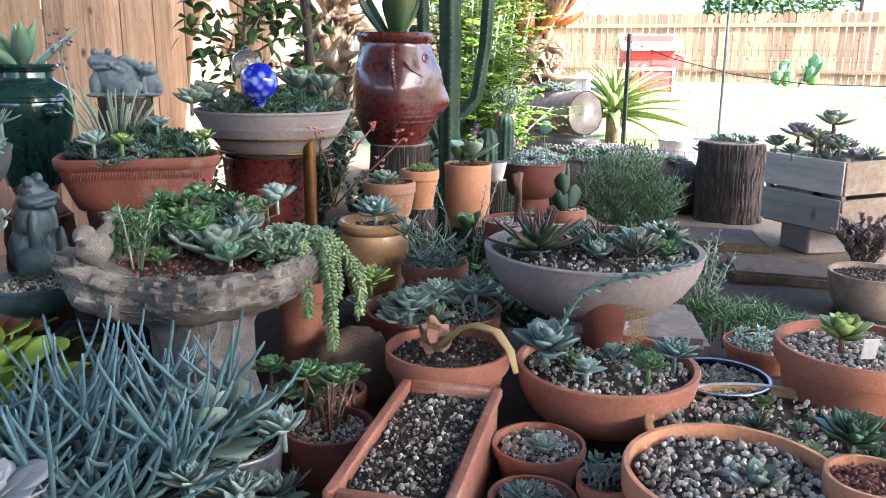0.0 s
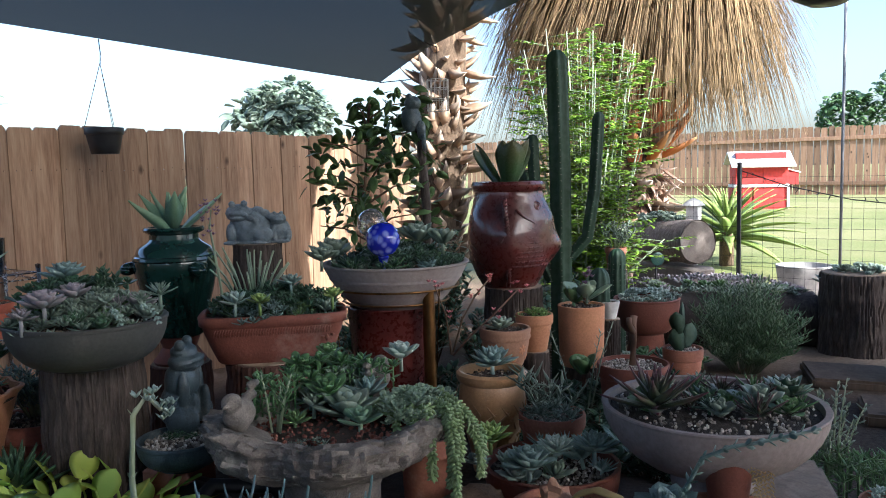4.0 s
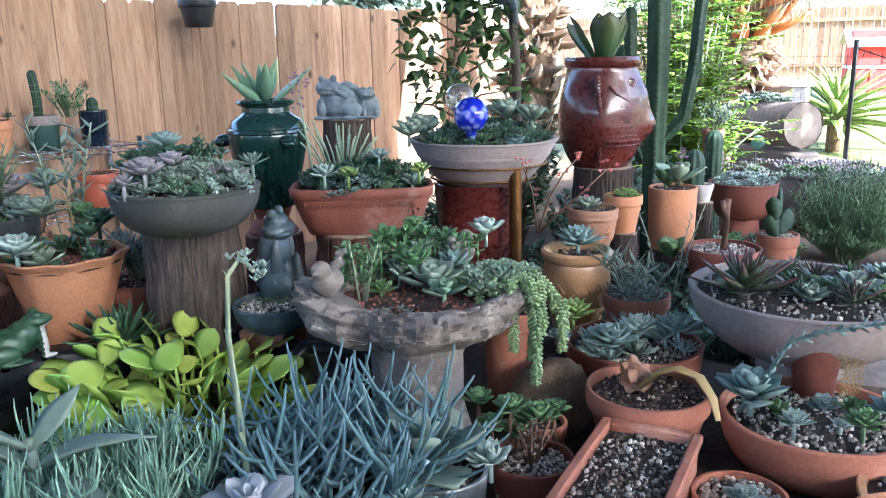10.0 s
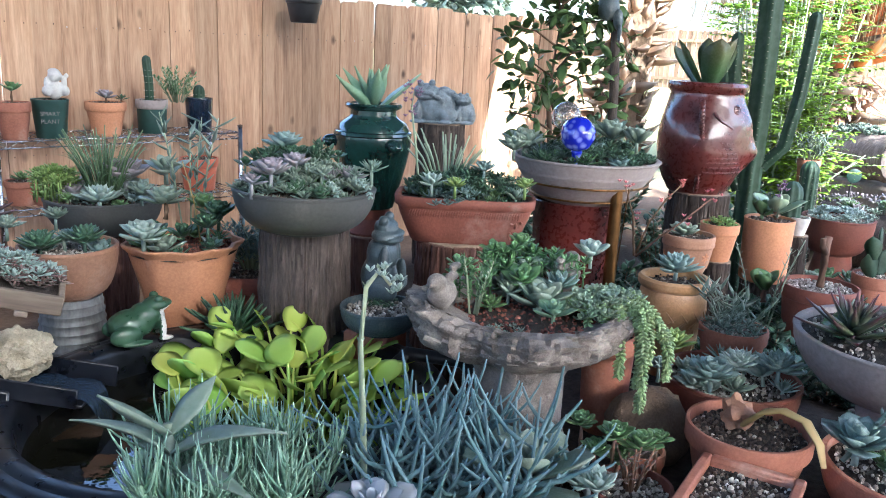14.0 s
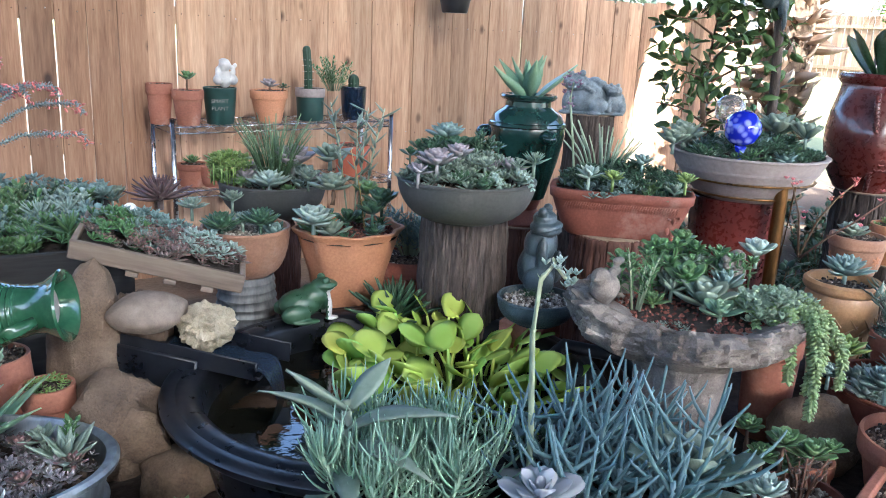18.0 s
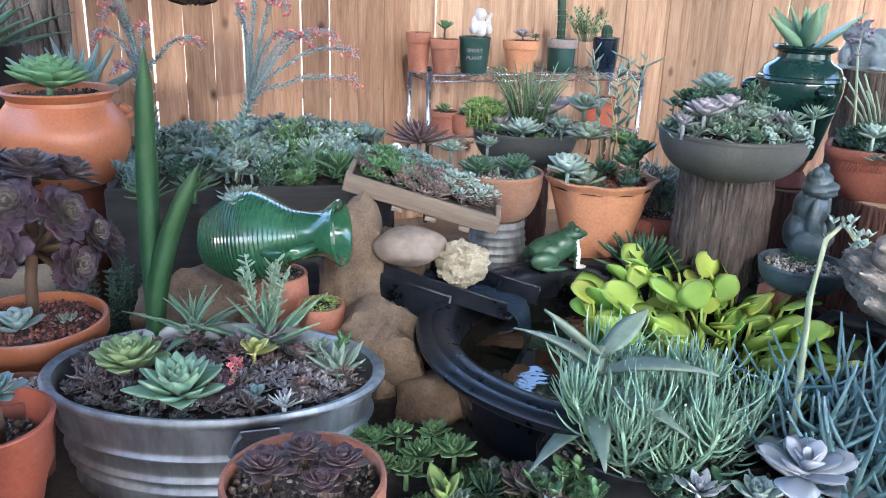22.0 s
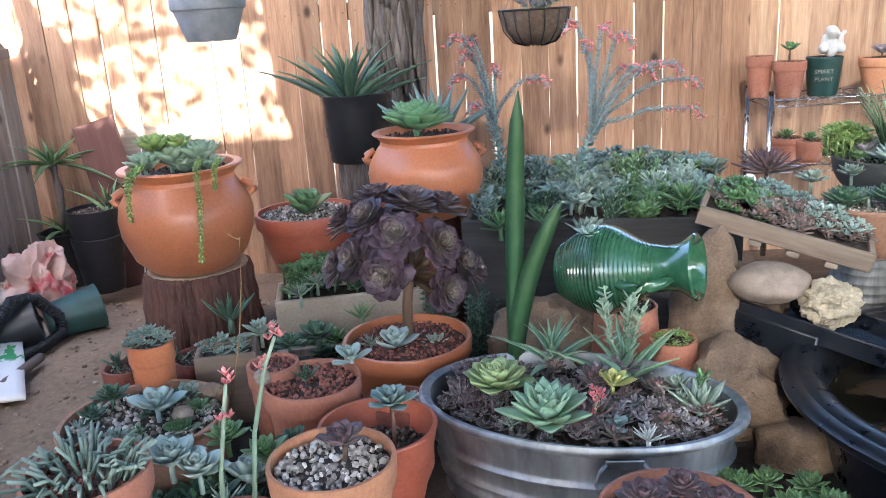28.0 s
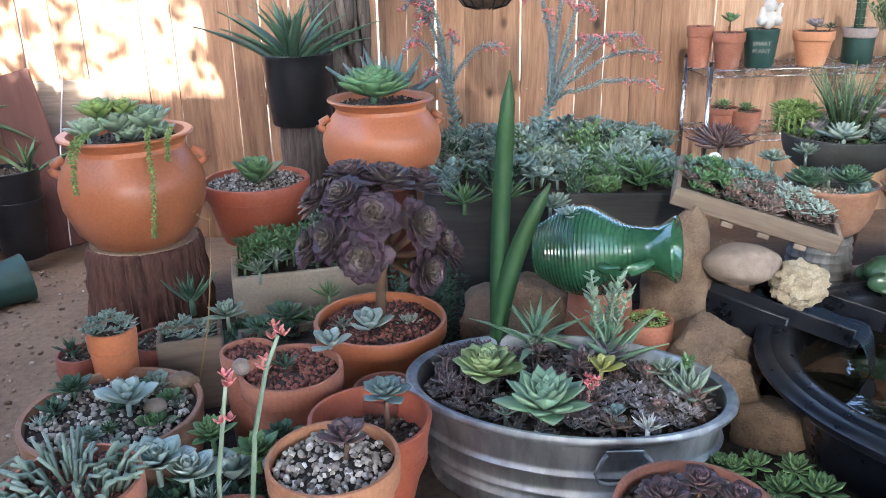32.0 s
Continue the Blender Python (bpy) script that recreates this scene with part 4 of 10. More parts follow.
for k in range(7):
    # scrolls of raised leaves round the belly
    a0 = -2.9 + k * 0.42
    rl = Buf()
    for q, (da, z, ln_, up_) in enumerate(((0.0, 0.10, 0.06, 1.2), (0.10, 0.13, 0.05, 0.5), (-0.10, 0.16, 0.05, 1.9), (0.08, 0.19, 0.045, 0.7), (-0.06, 0.21, 0.04, 2.2))):
        aa = a0 + da
        rr = 0.080 + 0.027 * smooth01((z - 0.08) / 0.15)
        pts = [(rr * 1.01 * math.cos(aa + math.cos(up_) * ln_ * t / rr), rr * 1.01 * math.sin(aa + math.cos(up_) * ln_ * t / rr), z + math.sin(up_) * ln_ * t) for t in (0, 0.35, 0.7, 1.0)]
        rl.add(*tube_data(pts, 0.0042, 6, 0.35))
    part("leaf_scroll", rl, CLAY_OCHRE, oc)

# rectangular terracotta trough
tr = thing("terracotta_trough", "long rectangular terracotta trough of gravel and seedlings", "planter", -0.735, 0.25, 0.10, 0)
TR = Vector((0.24, -0.966, 0)).normalized()
tr.matrix_basis = Matrix.Translation((-0.715, 0.299, 0.10)) @ Matrix(((TR.x, -TR.y, 0, 0), (TR.y, TR.x, 0, 0), (0, 0, 1, 0), (0, 0, 0, 1)))
for nm, sx, sy, at in (("side_wall", 0.014, 0.46, (-0.093, 0, 0)), ("side_wall", 0.014, 0.46, (0.093, 0, 0)), ("end_wall", 0.172, 0.014, (0, 0.223, 0)), ("end_wall", 0.172, 0.014, (0, -0.223, 0))):
    part(nm, box(sx, sy, 0.148, 0.004, at), TERRA, tr)
for nm, sx, sy, at in (("rim", 0.022, 0.474, (-0.097, 0, 0.136)), ("rim", 0.022, 0.474, (0.097, 0, 0.136)), ("rim", 0.172, 0.022, (0, 0.229, 0.136)), ("rim", 0.172, 0.022, (0, -0.229, 0.136))):
    part(nm, box(sx, sy, 0.02, 0.004, at), TERRA, tr)
filled(tr, 0.086, 0.215, 0.135, "gravel", 0.0065, 300, True)
tagged(part("loose_soil", gravel_buf(900, 0.084, 0.21, 0.0045, 0.137, True), CRUMB, tr), kind="stuff")

# ---- planters: back right ----
def petals(buf, r, z, a, n, ln, turn=0.0, fan=6.2832, lean=0.0):
    """Raised petals lying on the wall of a round pot, fanned round one point."""
    shape = leaf_shape(0.24, 0.55, 0.9, 0.10, 0.0, 0.0, 3)
    ca, sa = math.cos(a), math.sin(a)
    for k in range(n):
        q = turn + fan * k / n
        v = shape[0] * ln
        t = v[:, 0] * math.cos(q) - v[:, 1] * math.sin(q)
        u = v[:, 0] * math.sin(q) + v[:, 1] * math.cos(q)
        rr = np.sqrt(np.maximum(r * r - t * t, 0)) + v[:, 2] * 0.8 + lean * u
        buf.add(np.stack([ca * rr - sa * t, sa * rr + ca * t, z + u], axis=1), shape[1], shape[2])


cv = thing("carved_pot", "small carved clay pot with flower relief", "plant pot", 0.60, 1.15, 0.315)
part("body", lathe([(0.052, 0), (0.056, 0.004), (0.068, 0.03), (0.080, 0.065), (0.087, 0.10), (0.089, 0.120)], 48, wobble=0.001), CLAY_BROWN, cv)
part("rim", lathe([(0.088, 0.118), (0.0935, 0.122), (0.0955, 0.130), (0.093, 0.136), (0.0945, 0.142), (0.0955, 0.154), (0.093, 0.162), (0.085, 0.162), (0.083, 0.12)], 48, wobble=0.001), CLAY_BROWN, cv)
filled(cv, 0.083, 0.083, 0.148, "crumb")
carving = Buf()
for k in range(6):
    a = k * math.pi / 3 + 0.3
    petals(carving, 0.0865, 0.088, a, 6, 0.021, 0.4 * k, lean=0.16)
    petals(carving, 0.0745, 0.042, a + 0.52, 4, 0.026, 0.6, 2.4, lean=0.3)
tagged(part("flower_relief", carving, TERRA_PALE, cv, "orange carved flowers"), kind="stuff")
pot("terracotta_pot", "small orange terracotta pot of low sedum", 0.83, 1.15, 0.345, 0.492, 0.074, TERRA_PALE, 0.05, "rim", "crumb", 0.012)
pot("terracotta_pot", "tall straight terracotta pot", 1.18, 1.11, 0.22, 0.479, 0.100, TERRA_PALE, 0.093, "plain", "crumb", 0.012)
pot("white_cup_pot", "little white ceramic cup pot", 1.51, 1.12, 0.365, 0.446, 0.046, WHITE_PAINT, 0.03, "plain", "crumb", 0.01)
pot("bowl_planter", "dark red clay bowl with a paper label", 2.04, 1.14, 0.2, 0.387, 0.167, TERRA_DARK, 0.09, "bowl", "gravel", 0.012)
pot("clay_pedestal", "upturned clay pot used as a pedestal", 2.04, 1.14, 0.0, 0.2, 0.085, TERRA_DARK, 0.12, "plain", None)
pot("terracotta_pot", "brown clay pot with a bare cactus stem", 0.98, 0.80, 0.10, 0.304, 0.138, TERRA_DARK, 0.11, "rim", "gravel", 0.015)
pot("terracotta_pot", "terracotta pot with a paddle cactus", 1.52, 0.78, 0.02, 0.261, 0.087, TERRA, 0.065, "rim", "gravel", 0.012)
pot("terracotta_pot", "terracotta pot standing by the log", 2.62, 1.55, 0.45, 0.582, 0.064, TERRA, 0.05, "rim", "crumb", 0.012)
cone = thing("bowl_planter", "pale grey concrete bowl in a wire stand", "planter", 0.32, 1.44, 0.585)
part("body", lathe([(0.150, 0), (0.156, 0.003), (0.176, 0.022), (0.206, 0.056), (0.236, 0.098), (0.258, 0.140), (0.262, 0.148)], 72, wobble=0.0012, seed=3), CONCRETE, cone)
part("rim", lathe([(0.2615, 0.146), (0.2665, 0.151), (0.2665, 0.155), (0.261, 0.158), (0.248, 0.156), (0.240, 0.10)], 72, wobble=0.001, seed=4), CONCRETE, cone)
filled(cone, 0.244, 0.244, 0.140, "crumb", 0.006)
pot("oxblood_pot", "dark red glazed pot beneath the concrete bowl", 0.31, 1.46, 0.04, 0.585, 0.156, GLAZE_RED, 0.12, "plain", None)

# ---- planters: middle ----
pot("bowl_planter", "dark grey-green plastic bowl with banded rim", -0.84, 1.52, 0.595, 0.715, 0.191, DARK_BOWL, 0.10, "bowl", "crumb", 0.01)
ob_ = thing("box_planter", "oblong red clay planter with ridged relief", "planter", -0.17, 1.56, 0.475, -46)


def oblong(rows, n=72, e=0.42):
    """Rounded oblong rings: (half length, half width, height)."""
    b = Buf()
    vs = []
    for a, w, h in rows:
        for i in range(n):
            t = 2 * math.pi * i / n
            c, q = math.cos(t), math.sin(t)
            vs.append((math.copysign(abs(c) ** e, c) * a, math.copysign(abs(q) ** e, q) * w, h))
    b.add(vs, [(r * n + i, r * n + (i + 1) % n, (r + 1) * n + (i + 1) % n, (r + 1) * n + i) for r in range(len(rows) - 1) for i in range(n)])
    return b


part("body", oblong([(0.01, 0.01, 0.0), (0.168, 0.088, 0.0), (0.176, 0.094, 0.006), (0.196, 0.104, 0.05), (0.214, 0.113, 0.095), (0.222, 0.118, 0.122)]), TERRA_DARK, ob_)
part("rim", oblong([(0.220, 0.116, 0.118), (0.230, 0.124, 0.124), (0.232, 0.126, 0.150), (0.228, 0.122, 0.154), (0.216, 0.110, 0.153), (0.21, 0.104, 0.11)]), TERRA_DARK, ob_)
part("soil", oblong([(0.212, 0.106, 0.138), (0.1, 0.05, 0.143), (0.002, 0.001, 0.144)]), SOIL, ob_)
comb = Buf()
for i in range(44):
    x = -0.175 + 0.35 * i / 43
    comb.add(*tube_data([(x + 0.003, -0.1175, 0.116), (x - 0.002, -0.1155, 0.104), (x - 0.004, -0.113, 0.094)], 0.0016, 4))
tagged(part("comb_relief", comb, TERRA_DARK, ob_), kind="stuff")
leafy_relief = Buf()
for k, (dx, dz) in enumerate(((0, 0), (0.016, 0.016), (-0.014, 0.018), (0.018, -0.012), (-0.016, -0.010), (0.0, -0.026))):
    put_leaf(leafy_relief, leaf_shape(0.25, 0.5, 1.0, 0.2, 0, 0, 4), 0.03, -math.pi / 2, 1.0 - 0.5 * k, (0.165 + dx, -0.112, 0.066 + dz))
part("leaf_relief", leafy_relief, TERRA_DARK, ob_)
pot("orange_pot", "orange plastic pot with a ruffled rim", -1.03, 1.85, 0.25, 0.525, 0.162, TERRA_PALE, 0.095, "plain", "lava", 0.02, wave=9)
pot("bowl_planter", "dark wide bowl on the wire rack", -1.03, 2.40, 0.44, 0.566, 0.186, DARK_BOWL, 0.1, "bowl", "crumb", 0.01)
pot("bowl_planter", "brown stoneware bowl with pebbles", -1.32, 1.93, 0.39, 0.535, 0.126, CLAY_BROWN, 0.07, "bowl", "gravel", 0.015)
bu = thing("metal_bucket", "upturned ribbed galvanised bucket", "bucket", -1.32, 1.93, 0.10)
part("ribbed_side", lathe([(0.104 - 0.026 * i / 36 + (0.0035 if i % 3 == 1 else 0.0), 0.29 * i / 36) for i in range(37)], 56), ZINC_DULL, bu)
part("bottom", lathe([(0.080, 0.284), (0.078, 0.291), (0.002, 0.291)], 40), ZINC_DULL, bu)

# ---- planters: left ----
pot("terracotta_pot", "low terracotta pot of four dark aeonium heads", -2.087, 0.841, 0.09, 0.345, 0.126, TERRA, 0.10, "rim", "crumb", 0.015)
pot("terracotta_pot", "small plain terracotta pot by the stones", -1.92, 1.59, 0.10, 0.310, 0.057, TERRA, 0.042, "rim", "crumb", 0.012)
pot("terracotta_pot", "terracotta pot topped with white and grey pebbles", -2.65, 1.03, 0.10, 0.35, 0.114, TERRA_PALE, 0.08, "rim", "gravel", 0.016, 0.0075)
pot("red_plastic_pot", "empty-looking red plastic pot with flared lip", -2.59, 1.20, 0.09, 0.32, 0.118, TERRA_RED, 0.07, "plain", "crumb", 0.06)
pot("terracotta_pot", "terracotta bowl pot under the dark tree aeonium", -2.57, 1.70, 0.12, 0.297, 0.165, TERRA_ORANGE, 0.12, "rim", "lava", 0.018)
pot("terracotta_pot", "terracotta pot filled with red lava rock", -2.76, 1.41, 0.10, 0.325, 0.110, TERRA, 0.08, "rim", "lava", 0.012, 0.007)
pot("saucer_planter", "wide shallow brown bowl of pale gravel", -3.12, 1.34, 0.08, 0.286, 0.179, CLAY_BROWN, 0.12, "bowl", "gravel", 0.012, 0.0068)
pot("terracotta_pot", "terracotta pot with grey finger-like succulents", -3.04, 0.93, 0.08, 0.40, 0.104, TERRA, 0.075, "rim", "lava", 0.014)
pot("rimmed_pot", "red plastic pot with broad collar and gravel", -2.98, 2.54, 0.24, 0.448, 0.178, TERRA_RED, 0.125, "rim", "gravel", 0.012)
pot("nursery_pot", "tall black plastic nursery pot", -2.89, 3.32, 0.48, 0.771, 0.148, BLACK, 0.12, "plain", "crumb", 0.015)
pot("terracotta_pot", "small terracotta pot with sedum in its side", -3.17, 1.54, 0.10, 0.377, 0.054, TERRA_ORANGE, 0.04, "rim", "crumb", 0.008)
NPOT_STUMP = (-2.89, 3.32)
hang_grey = pot("hanging_pot", "grey plastic hanging pot", -3.38, 3.01, 1.03, 1.19, 0.144, GREY_PLASTIC, 0.095, "rim", "crumb", 0.02)
hang_black = pot("hanging_pot", "black plastic hanging pot", 0.72, 3.78, 1.20, 1.345, 0.104, BLACK, 0.075, "rim", "crumb", 0.02)

# ---- shaped vessels, statues, stones ----


def rock(name, label, x, y, z, sx, sy, sz, mat, rough=0.25, seed=0, rz=0.0, rx=0.0, ry=0.0, category="stone", sub=4, freq=1.7):
    bm = bmesh.new()
    bmesh.ops.create_icosphere(bm, subdivisions=sub, radius=1)
    for v in bm.verts:
        n = v.co.normalized()
        k = 1 + rough * noise.noise(n * freq + Vector((seed * 3.1, seed, 0))) + rough * 0.35 * noise.noise(n * freq * 3.3 + Vector((seed, 5, 0))) + min(rough, 0.3) * 0.12 * noise.noise(n * freq * 9 + Vector((2, seed, 0)))
        v.co = Vector((n.x * sx, n.y * sy, n.z * sz)) * k
    ob = part(name, bm, mat)
    ob.matrix_basis = pose(x, y, z, rx, ry, rz)
    return tagged(ob, label, category)


def blob(spheres, sub=2):
    """One closed-looking figure out of overlapping rounded masses: (x, y, z, rx, ry, rz)."""
    bm = bmesh.new()
    for x, y, z, a, b, c in spheres:
        r = bmesh.ops.create_icosphere(bm, subdivisions=sub, radius=1)
        for v in r["verts"]:
            n = v.co.copy()
            k = 1 + 0.05 * noise.noise(n * 3 + Vector((x * 40, y * 40, z * 40)))
            v.co = Vector((x + n.x * a * k, y + n.y * b * k, z + n.z * c * k))
    return bm


def statue(name, label, x, y, z, spheres, mat, rz=0.0, category="statue", sub=3, voxel=0.0045, belly=None):
    """A cast figure: rounded masses fused into one skin; belly: (material, test on x, y, z) for a painted front."""
    raw = part("raw_figure", blob(spheres, sub), mat)
    mod = raw.modifiers.new("fuse", "REMESH")
    mod.mode, mod.voxel_size, mod.use_smooth_shade = "VOXEL", voxel, True
    me = bpy.data.meshes.new_from_object(raw.evaluated_get(bpy.context.evaluated_depsgraph_get()))
    bpy.data.objects.remove(raw)
    if not me.materials:
        me.materials.append(mat)
    if belly:
        me.materials.append(belly[0])
        for q in me.polygons:
            if belly[1](*q.center):
                q.material_index = 1
    ob = part(name, me, mat)
    ob.matrix_basis = pose(x, y, z, 0, 0, rz)
    return tagged(ob, label, category)


def stump(label, x, y, z0, z1, r, mat=None, seed=1, flare=1.05, name="stump"):
    t = thing(name, label, "stump", x, y, z0)
    h = z1 - z0
    rows = 26
    prof = [(r * flare * 1.04, 0)] + [(r * (flare + (1 - flare) * i / rows) * (1 + 0.015 * math.sin(i * 1.1 + seed)), h * i / rows) for i in range(1, rows + 1)]
    prof[-1] = (r * 0.985, h - 0.004)
    bm = lathe(prof + [(r * 0.93, h - 0.001)], 176)
    for v in bm.verts:
        a = math.atan2(v.co.y, v.co.x)
        rr = math.hypot(v.co.x, v.co.y)
        if rr > r * 0.5:
            c, s = math.cos(a), math.sin(a)
            wander = 0.25 * noise.noise(Vector((c * 2, s * 2 + seed, v.co.z * 5)))
            q = Vector((c * 13 + seed + wander, s * 13 + wander, v.co.z * 4.5))
            crack = max(0.0, 1 - 5.5 * abs(noise.noise(q)))
            k = 1 + 0.09 * noise.noise(Vector((c * 1.8, s * 1.8 + seed, v.co.z * 2))) + 0.025 * noise.noise(q * 2.6) - 0.055 * crack
            v.co.x *= k
            v.co.y *= k
    part("bark", bm, mat or STUMP_WOOD, t)
    part("cut_face", lathe([(r * 0.95, h - 0.006), (r * 0.93, h + 0.001), (0.002, h + 0.002)], 40), CUT_WOOD, t)
    return t


stump("pale weathered stump under the black nursery pot", *NPOT_STUMP, -0.15, 0.481, 0.095, BARK, 21)

# urn
u = thing("urn_planter", "dark green glazed urn with a flared neck and lugs", "urn", -0.12, 2.11, 0.385)
part("body", lathe([(0.075, 0.10), (0.085, 0.105), (0.10, 0.16), (0.128, 0.26), (0.146, 0.345), (0.146, 0.385), (0.128, 0.425), (0.095, 0.445), (0.088, 0.455)], 48), GLAZE_TEAL, u)
part("neck", lathe([(0.088, 0.452), (0.086, 0.472), (0.104, 0.482), (0.109, 0.490), (0.104, 0.498), (0.088, 0.498), (0.08, 0.44)], 48), GLAZE_TEAL, u)
part("shoulder_ring", lathe([(0.144, 0.376), (0.150, 0.384), (0.147, 0.394), (0.14, 0.398)], 48), GLAZE_TEAL, u)
for a in (20, 140, 260):
    lug = blob([(0, 0, 0, 0.045, 0.03, 0.018), (0.02, 0, -0.012, 0.03, 0.028, 0.02)])
    part("lug", lug, GLAZE_TEAL, u).matrix_basis = pose(0.145 * math.cos(radians(a)), 0.145 * math.sin(radians(a)), 0.36, 0, 0, a)
part("soil", lathe([(0.08, 0.47), (0.06, 0.485), (0.002, 0.488)], 24), SOIL, u)
part("foot", lathe([(0.09, 0.0), (0.095, 0.01), (0.08, 0.03), (0.06, 0.06), (0.075, 0.10), (0.07, 0.102)], 32), TERRA_DARK, u, "rusty red pedestal foot")
stump("dark stump hidden behind the bowls", -0.12, 2.11, -0.02, 0.385, 0.11, STUMP_RED, 3)

# fish pot
fp = thing("fish_pot", "tall oxblood glazed pot moulded as a gaping fish", "fish pot", 1.11, 1.42, 0.553, -48)
girth = [(0.108, 0), (0.118, 0.006), (0.146, 0.05), (0.172, 0.11), (0.181, 0.17), (0.180, 0.22), (0.171, 0.28), (0.156, 0.335), (0.148, 0.372), (0.147, 0.385)]
fine = []
for (r0, h0), (r1, h1) in zip(girth, girth[1:]):
    fine += [(r0 + (r1 - r0) * q / 5, h0 + (h1 - h0) * q / 5) for q in range(5)]
bm = lathe(fine + [girth[-1]], 120)
for v in bm.verts:
    # the snout bulges low on one side, the cheeks above it
    d = Vector((v.co.x, v.co.y, 0)).normalized() if v.co.xy.length > 0.01 else Vector((1, 0, 0))
    for dx, dy, hz, w, amp in ((1, -0.25, 0.165, 0.055, 0.046), (0.9, -0.45, 0.275, 0.07, 0.024), (-0.3, -0.95, 0.2, 0.09, 0.012), (-0.9, -0.4, 0.25, 0.08, 0.012)):
        q = max(0.0, d.dot(Vector((dx, dy, 0)).normalized())) ** 14 * math.exp(-((v.co.z - hz) / w) ** 2)
        v.co += d * (amp * q)
part("body", bm, GLAZE_RED, fp)
part("lip", lathe([(0.146, 0.378), (0.160, 0.392), (0.163, 0.408), (0.156, 0.420), (0.138, 0.421), (0.128, 0.37)], 56, wobble=0.004), GLAZE_RED, fp)
part("soil", lathe([(0.125, 0.39), (0.1, 0.402), (0.002, 0.405)], 24), SOIL, fp)
for a, z, ln in ((-108, 0.352, 0.335),):
    b = Buf()
    pts = []
    for i in range(9):
        k = i / 8
        zz = z - ln * k
        r = 0.158 + 0.026 * math.sin(math.pi * min(1, k + 0.25))
        aa = radians(a + 5 * math.sin(k * 2.2))
        pts.append((r * math.cos(aa), r * math.sin(aa), zz))
    b.add(*tube_data(pts, 0.011, 8, 0.8))
    for i in range(26):
        # slanting notches of the fin
        k = i / 26 * 8
        p0, p1 = Vector(pts[int(k)]), Vector(pts[int(k) + 1])
        q = p0.lerp(p1, k - int(k)) * 1.035
        q.z = p0.lerp(p1, k - int(k)).z
        b.add(*tube_data([tuple(q + Vector((0.010, -0.006, 0.006))), tuple(q), tuple(q + Vector((-0.010, 0.006, -0.004)))], 0.0032, 5))
    part("fin_ridge", b, GLAZE_RED, fp)
mouth = Buf()
mouth.add(*tube_data([(0.172 * math.cos(radians(a)), 0.172 * math.sin(radians(a)), z) for a, z in ((-92, 0.315), (-80, 0.285), (-64, 0.262), (-46, 0.250), (-28, 0.242))], 0.006, 8, 0.7))
part("mouth_line", mouth, GLAZE_RED, fp)
for a in (-52,):
    c, s = math.cos(radians(a)), math.sin(radians(a))
    part("eye", lathe([(0.020, 0), (0.021, 0.006), (0.014, 0.010), (0.010, 0.006), (0.002, 0.012)], 24), GLAZE_RED, fp).matrix_basis = pose(0.155 * c, 0.155 * s, 0.325, 0, 78, a)
scales = Buf()
for i in range(9):
    for j in range(9):
        a = radians(-95 + i * 7.5 + (3.7 if j % 2 else 0))
        z = 0.10 + j * 0.018
        r = 0.1665 + 0.014 * math.sin(max(0.0, min(1.0, (z - 0.06) / 0.24)) * math.pi)
        scales.add(*tube_data([(r * math.cos(a + q), r * math.sin(a + q), z - 0.007 * math.cos(q * 26)) for q in (-0.055, -0.03, 0, 0.03, 0.055)], 0.0028, 5))
tagged(part("scale_relief", scales, GLAZE_RED, fp), kind="stuff")
fp.scale = (1.0, 1.0, 1.10)
fp.location.z = 0.548
stump("sawn stump carrying the fish pot", 1.11, 1.40, 0.0, 0.553, 0.13, None, 4)

for x, y, z, r in ((0.60, 1.15, 0.315, 0.075), (0.83, 1.15, 0.345, 0.06), (1.18, 1.11, 0.22, 0.085), (1.51, 1.12, 0.365, 0.05), (2.62, 1.55, 0.45, 0.07)):
    stump("low dark stump under a small pot", x, y, -0.01, z, r, None, x)

# clay jars with handles
def clay_jar(label, x, y, zb, zt, r_rim, r_body, rz):
    j = thing("clay_jar", label, "jar", x, y, zb, rz, "orange clay jars")
    h = zt - zb
    part("body", lathe([(r_body * 0.58, 0), (r_body * 0.64, 0.006), (r_body * 0.84, h * 0.15), (r_body * 0.98, h * 0.38), (r_body, h * 0.54), (r_body * 0.96, h * 0.66), (r_body * 0.84, h * 0.79), (r_rim * 0.86, h * 0.86)], 64), TERRA_ORANGE, j)
    part("neck", lathe([(r_rim * 0.86, h * 0.855), (r_rim * 0.85, h * 0.90), (r_rim * 0.93, h * 0.95), (r_rim, h * 0.975), (r_rim * 1.01, h * 0.988), (r_rim * 0.985, h), (r_rim * 0.87, h * 0.995), (r_rim * 0.80, h * 0.88)], 64), TERRA_ORANGE, j)
    for s in (1, -1):
        b = Buf()
        b.add(*tube_data([(s * (r_body * 0.86 + 0.035 * math.sin(q)), 0, h * (0.80 - 0.16 * q / math.pi)) for q in (0, 0.5, 1.05, 1.57, 2.1, 2.6, math.pi)], 0.012, 8))
        part("handle", b, TERRA_ORANGE, j)
    filled(j, r_rim * 0.84, r_rim * 0.84, h * 0.93, "crumb", 0.006, 220)
    return j


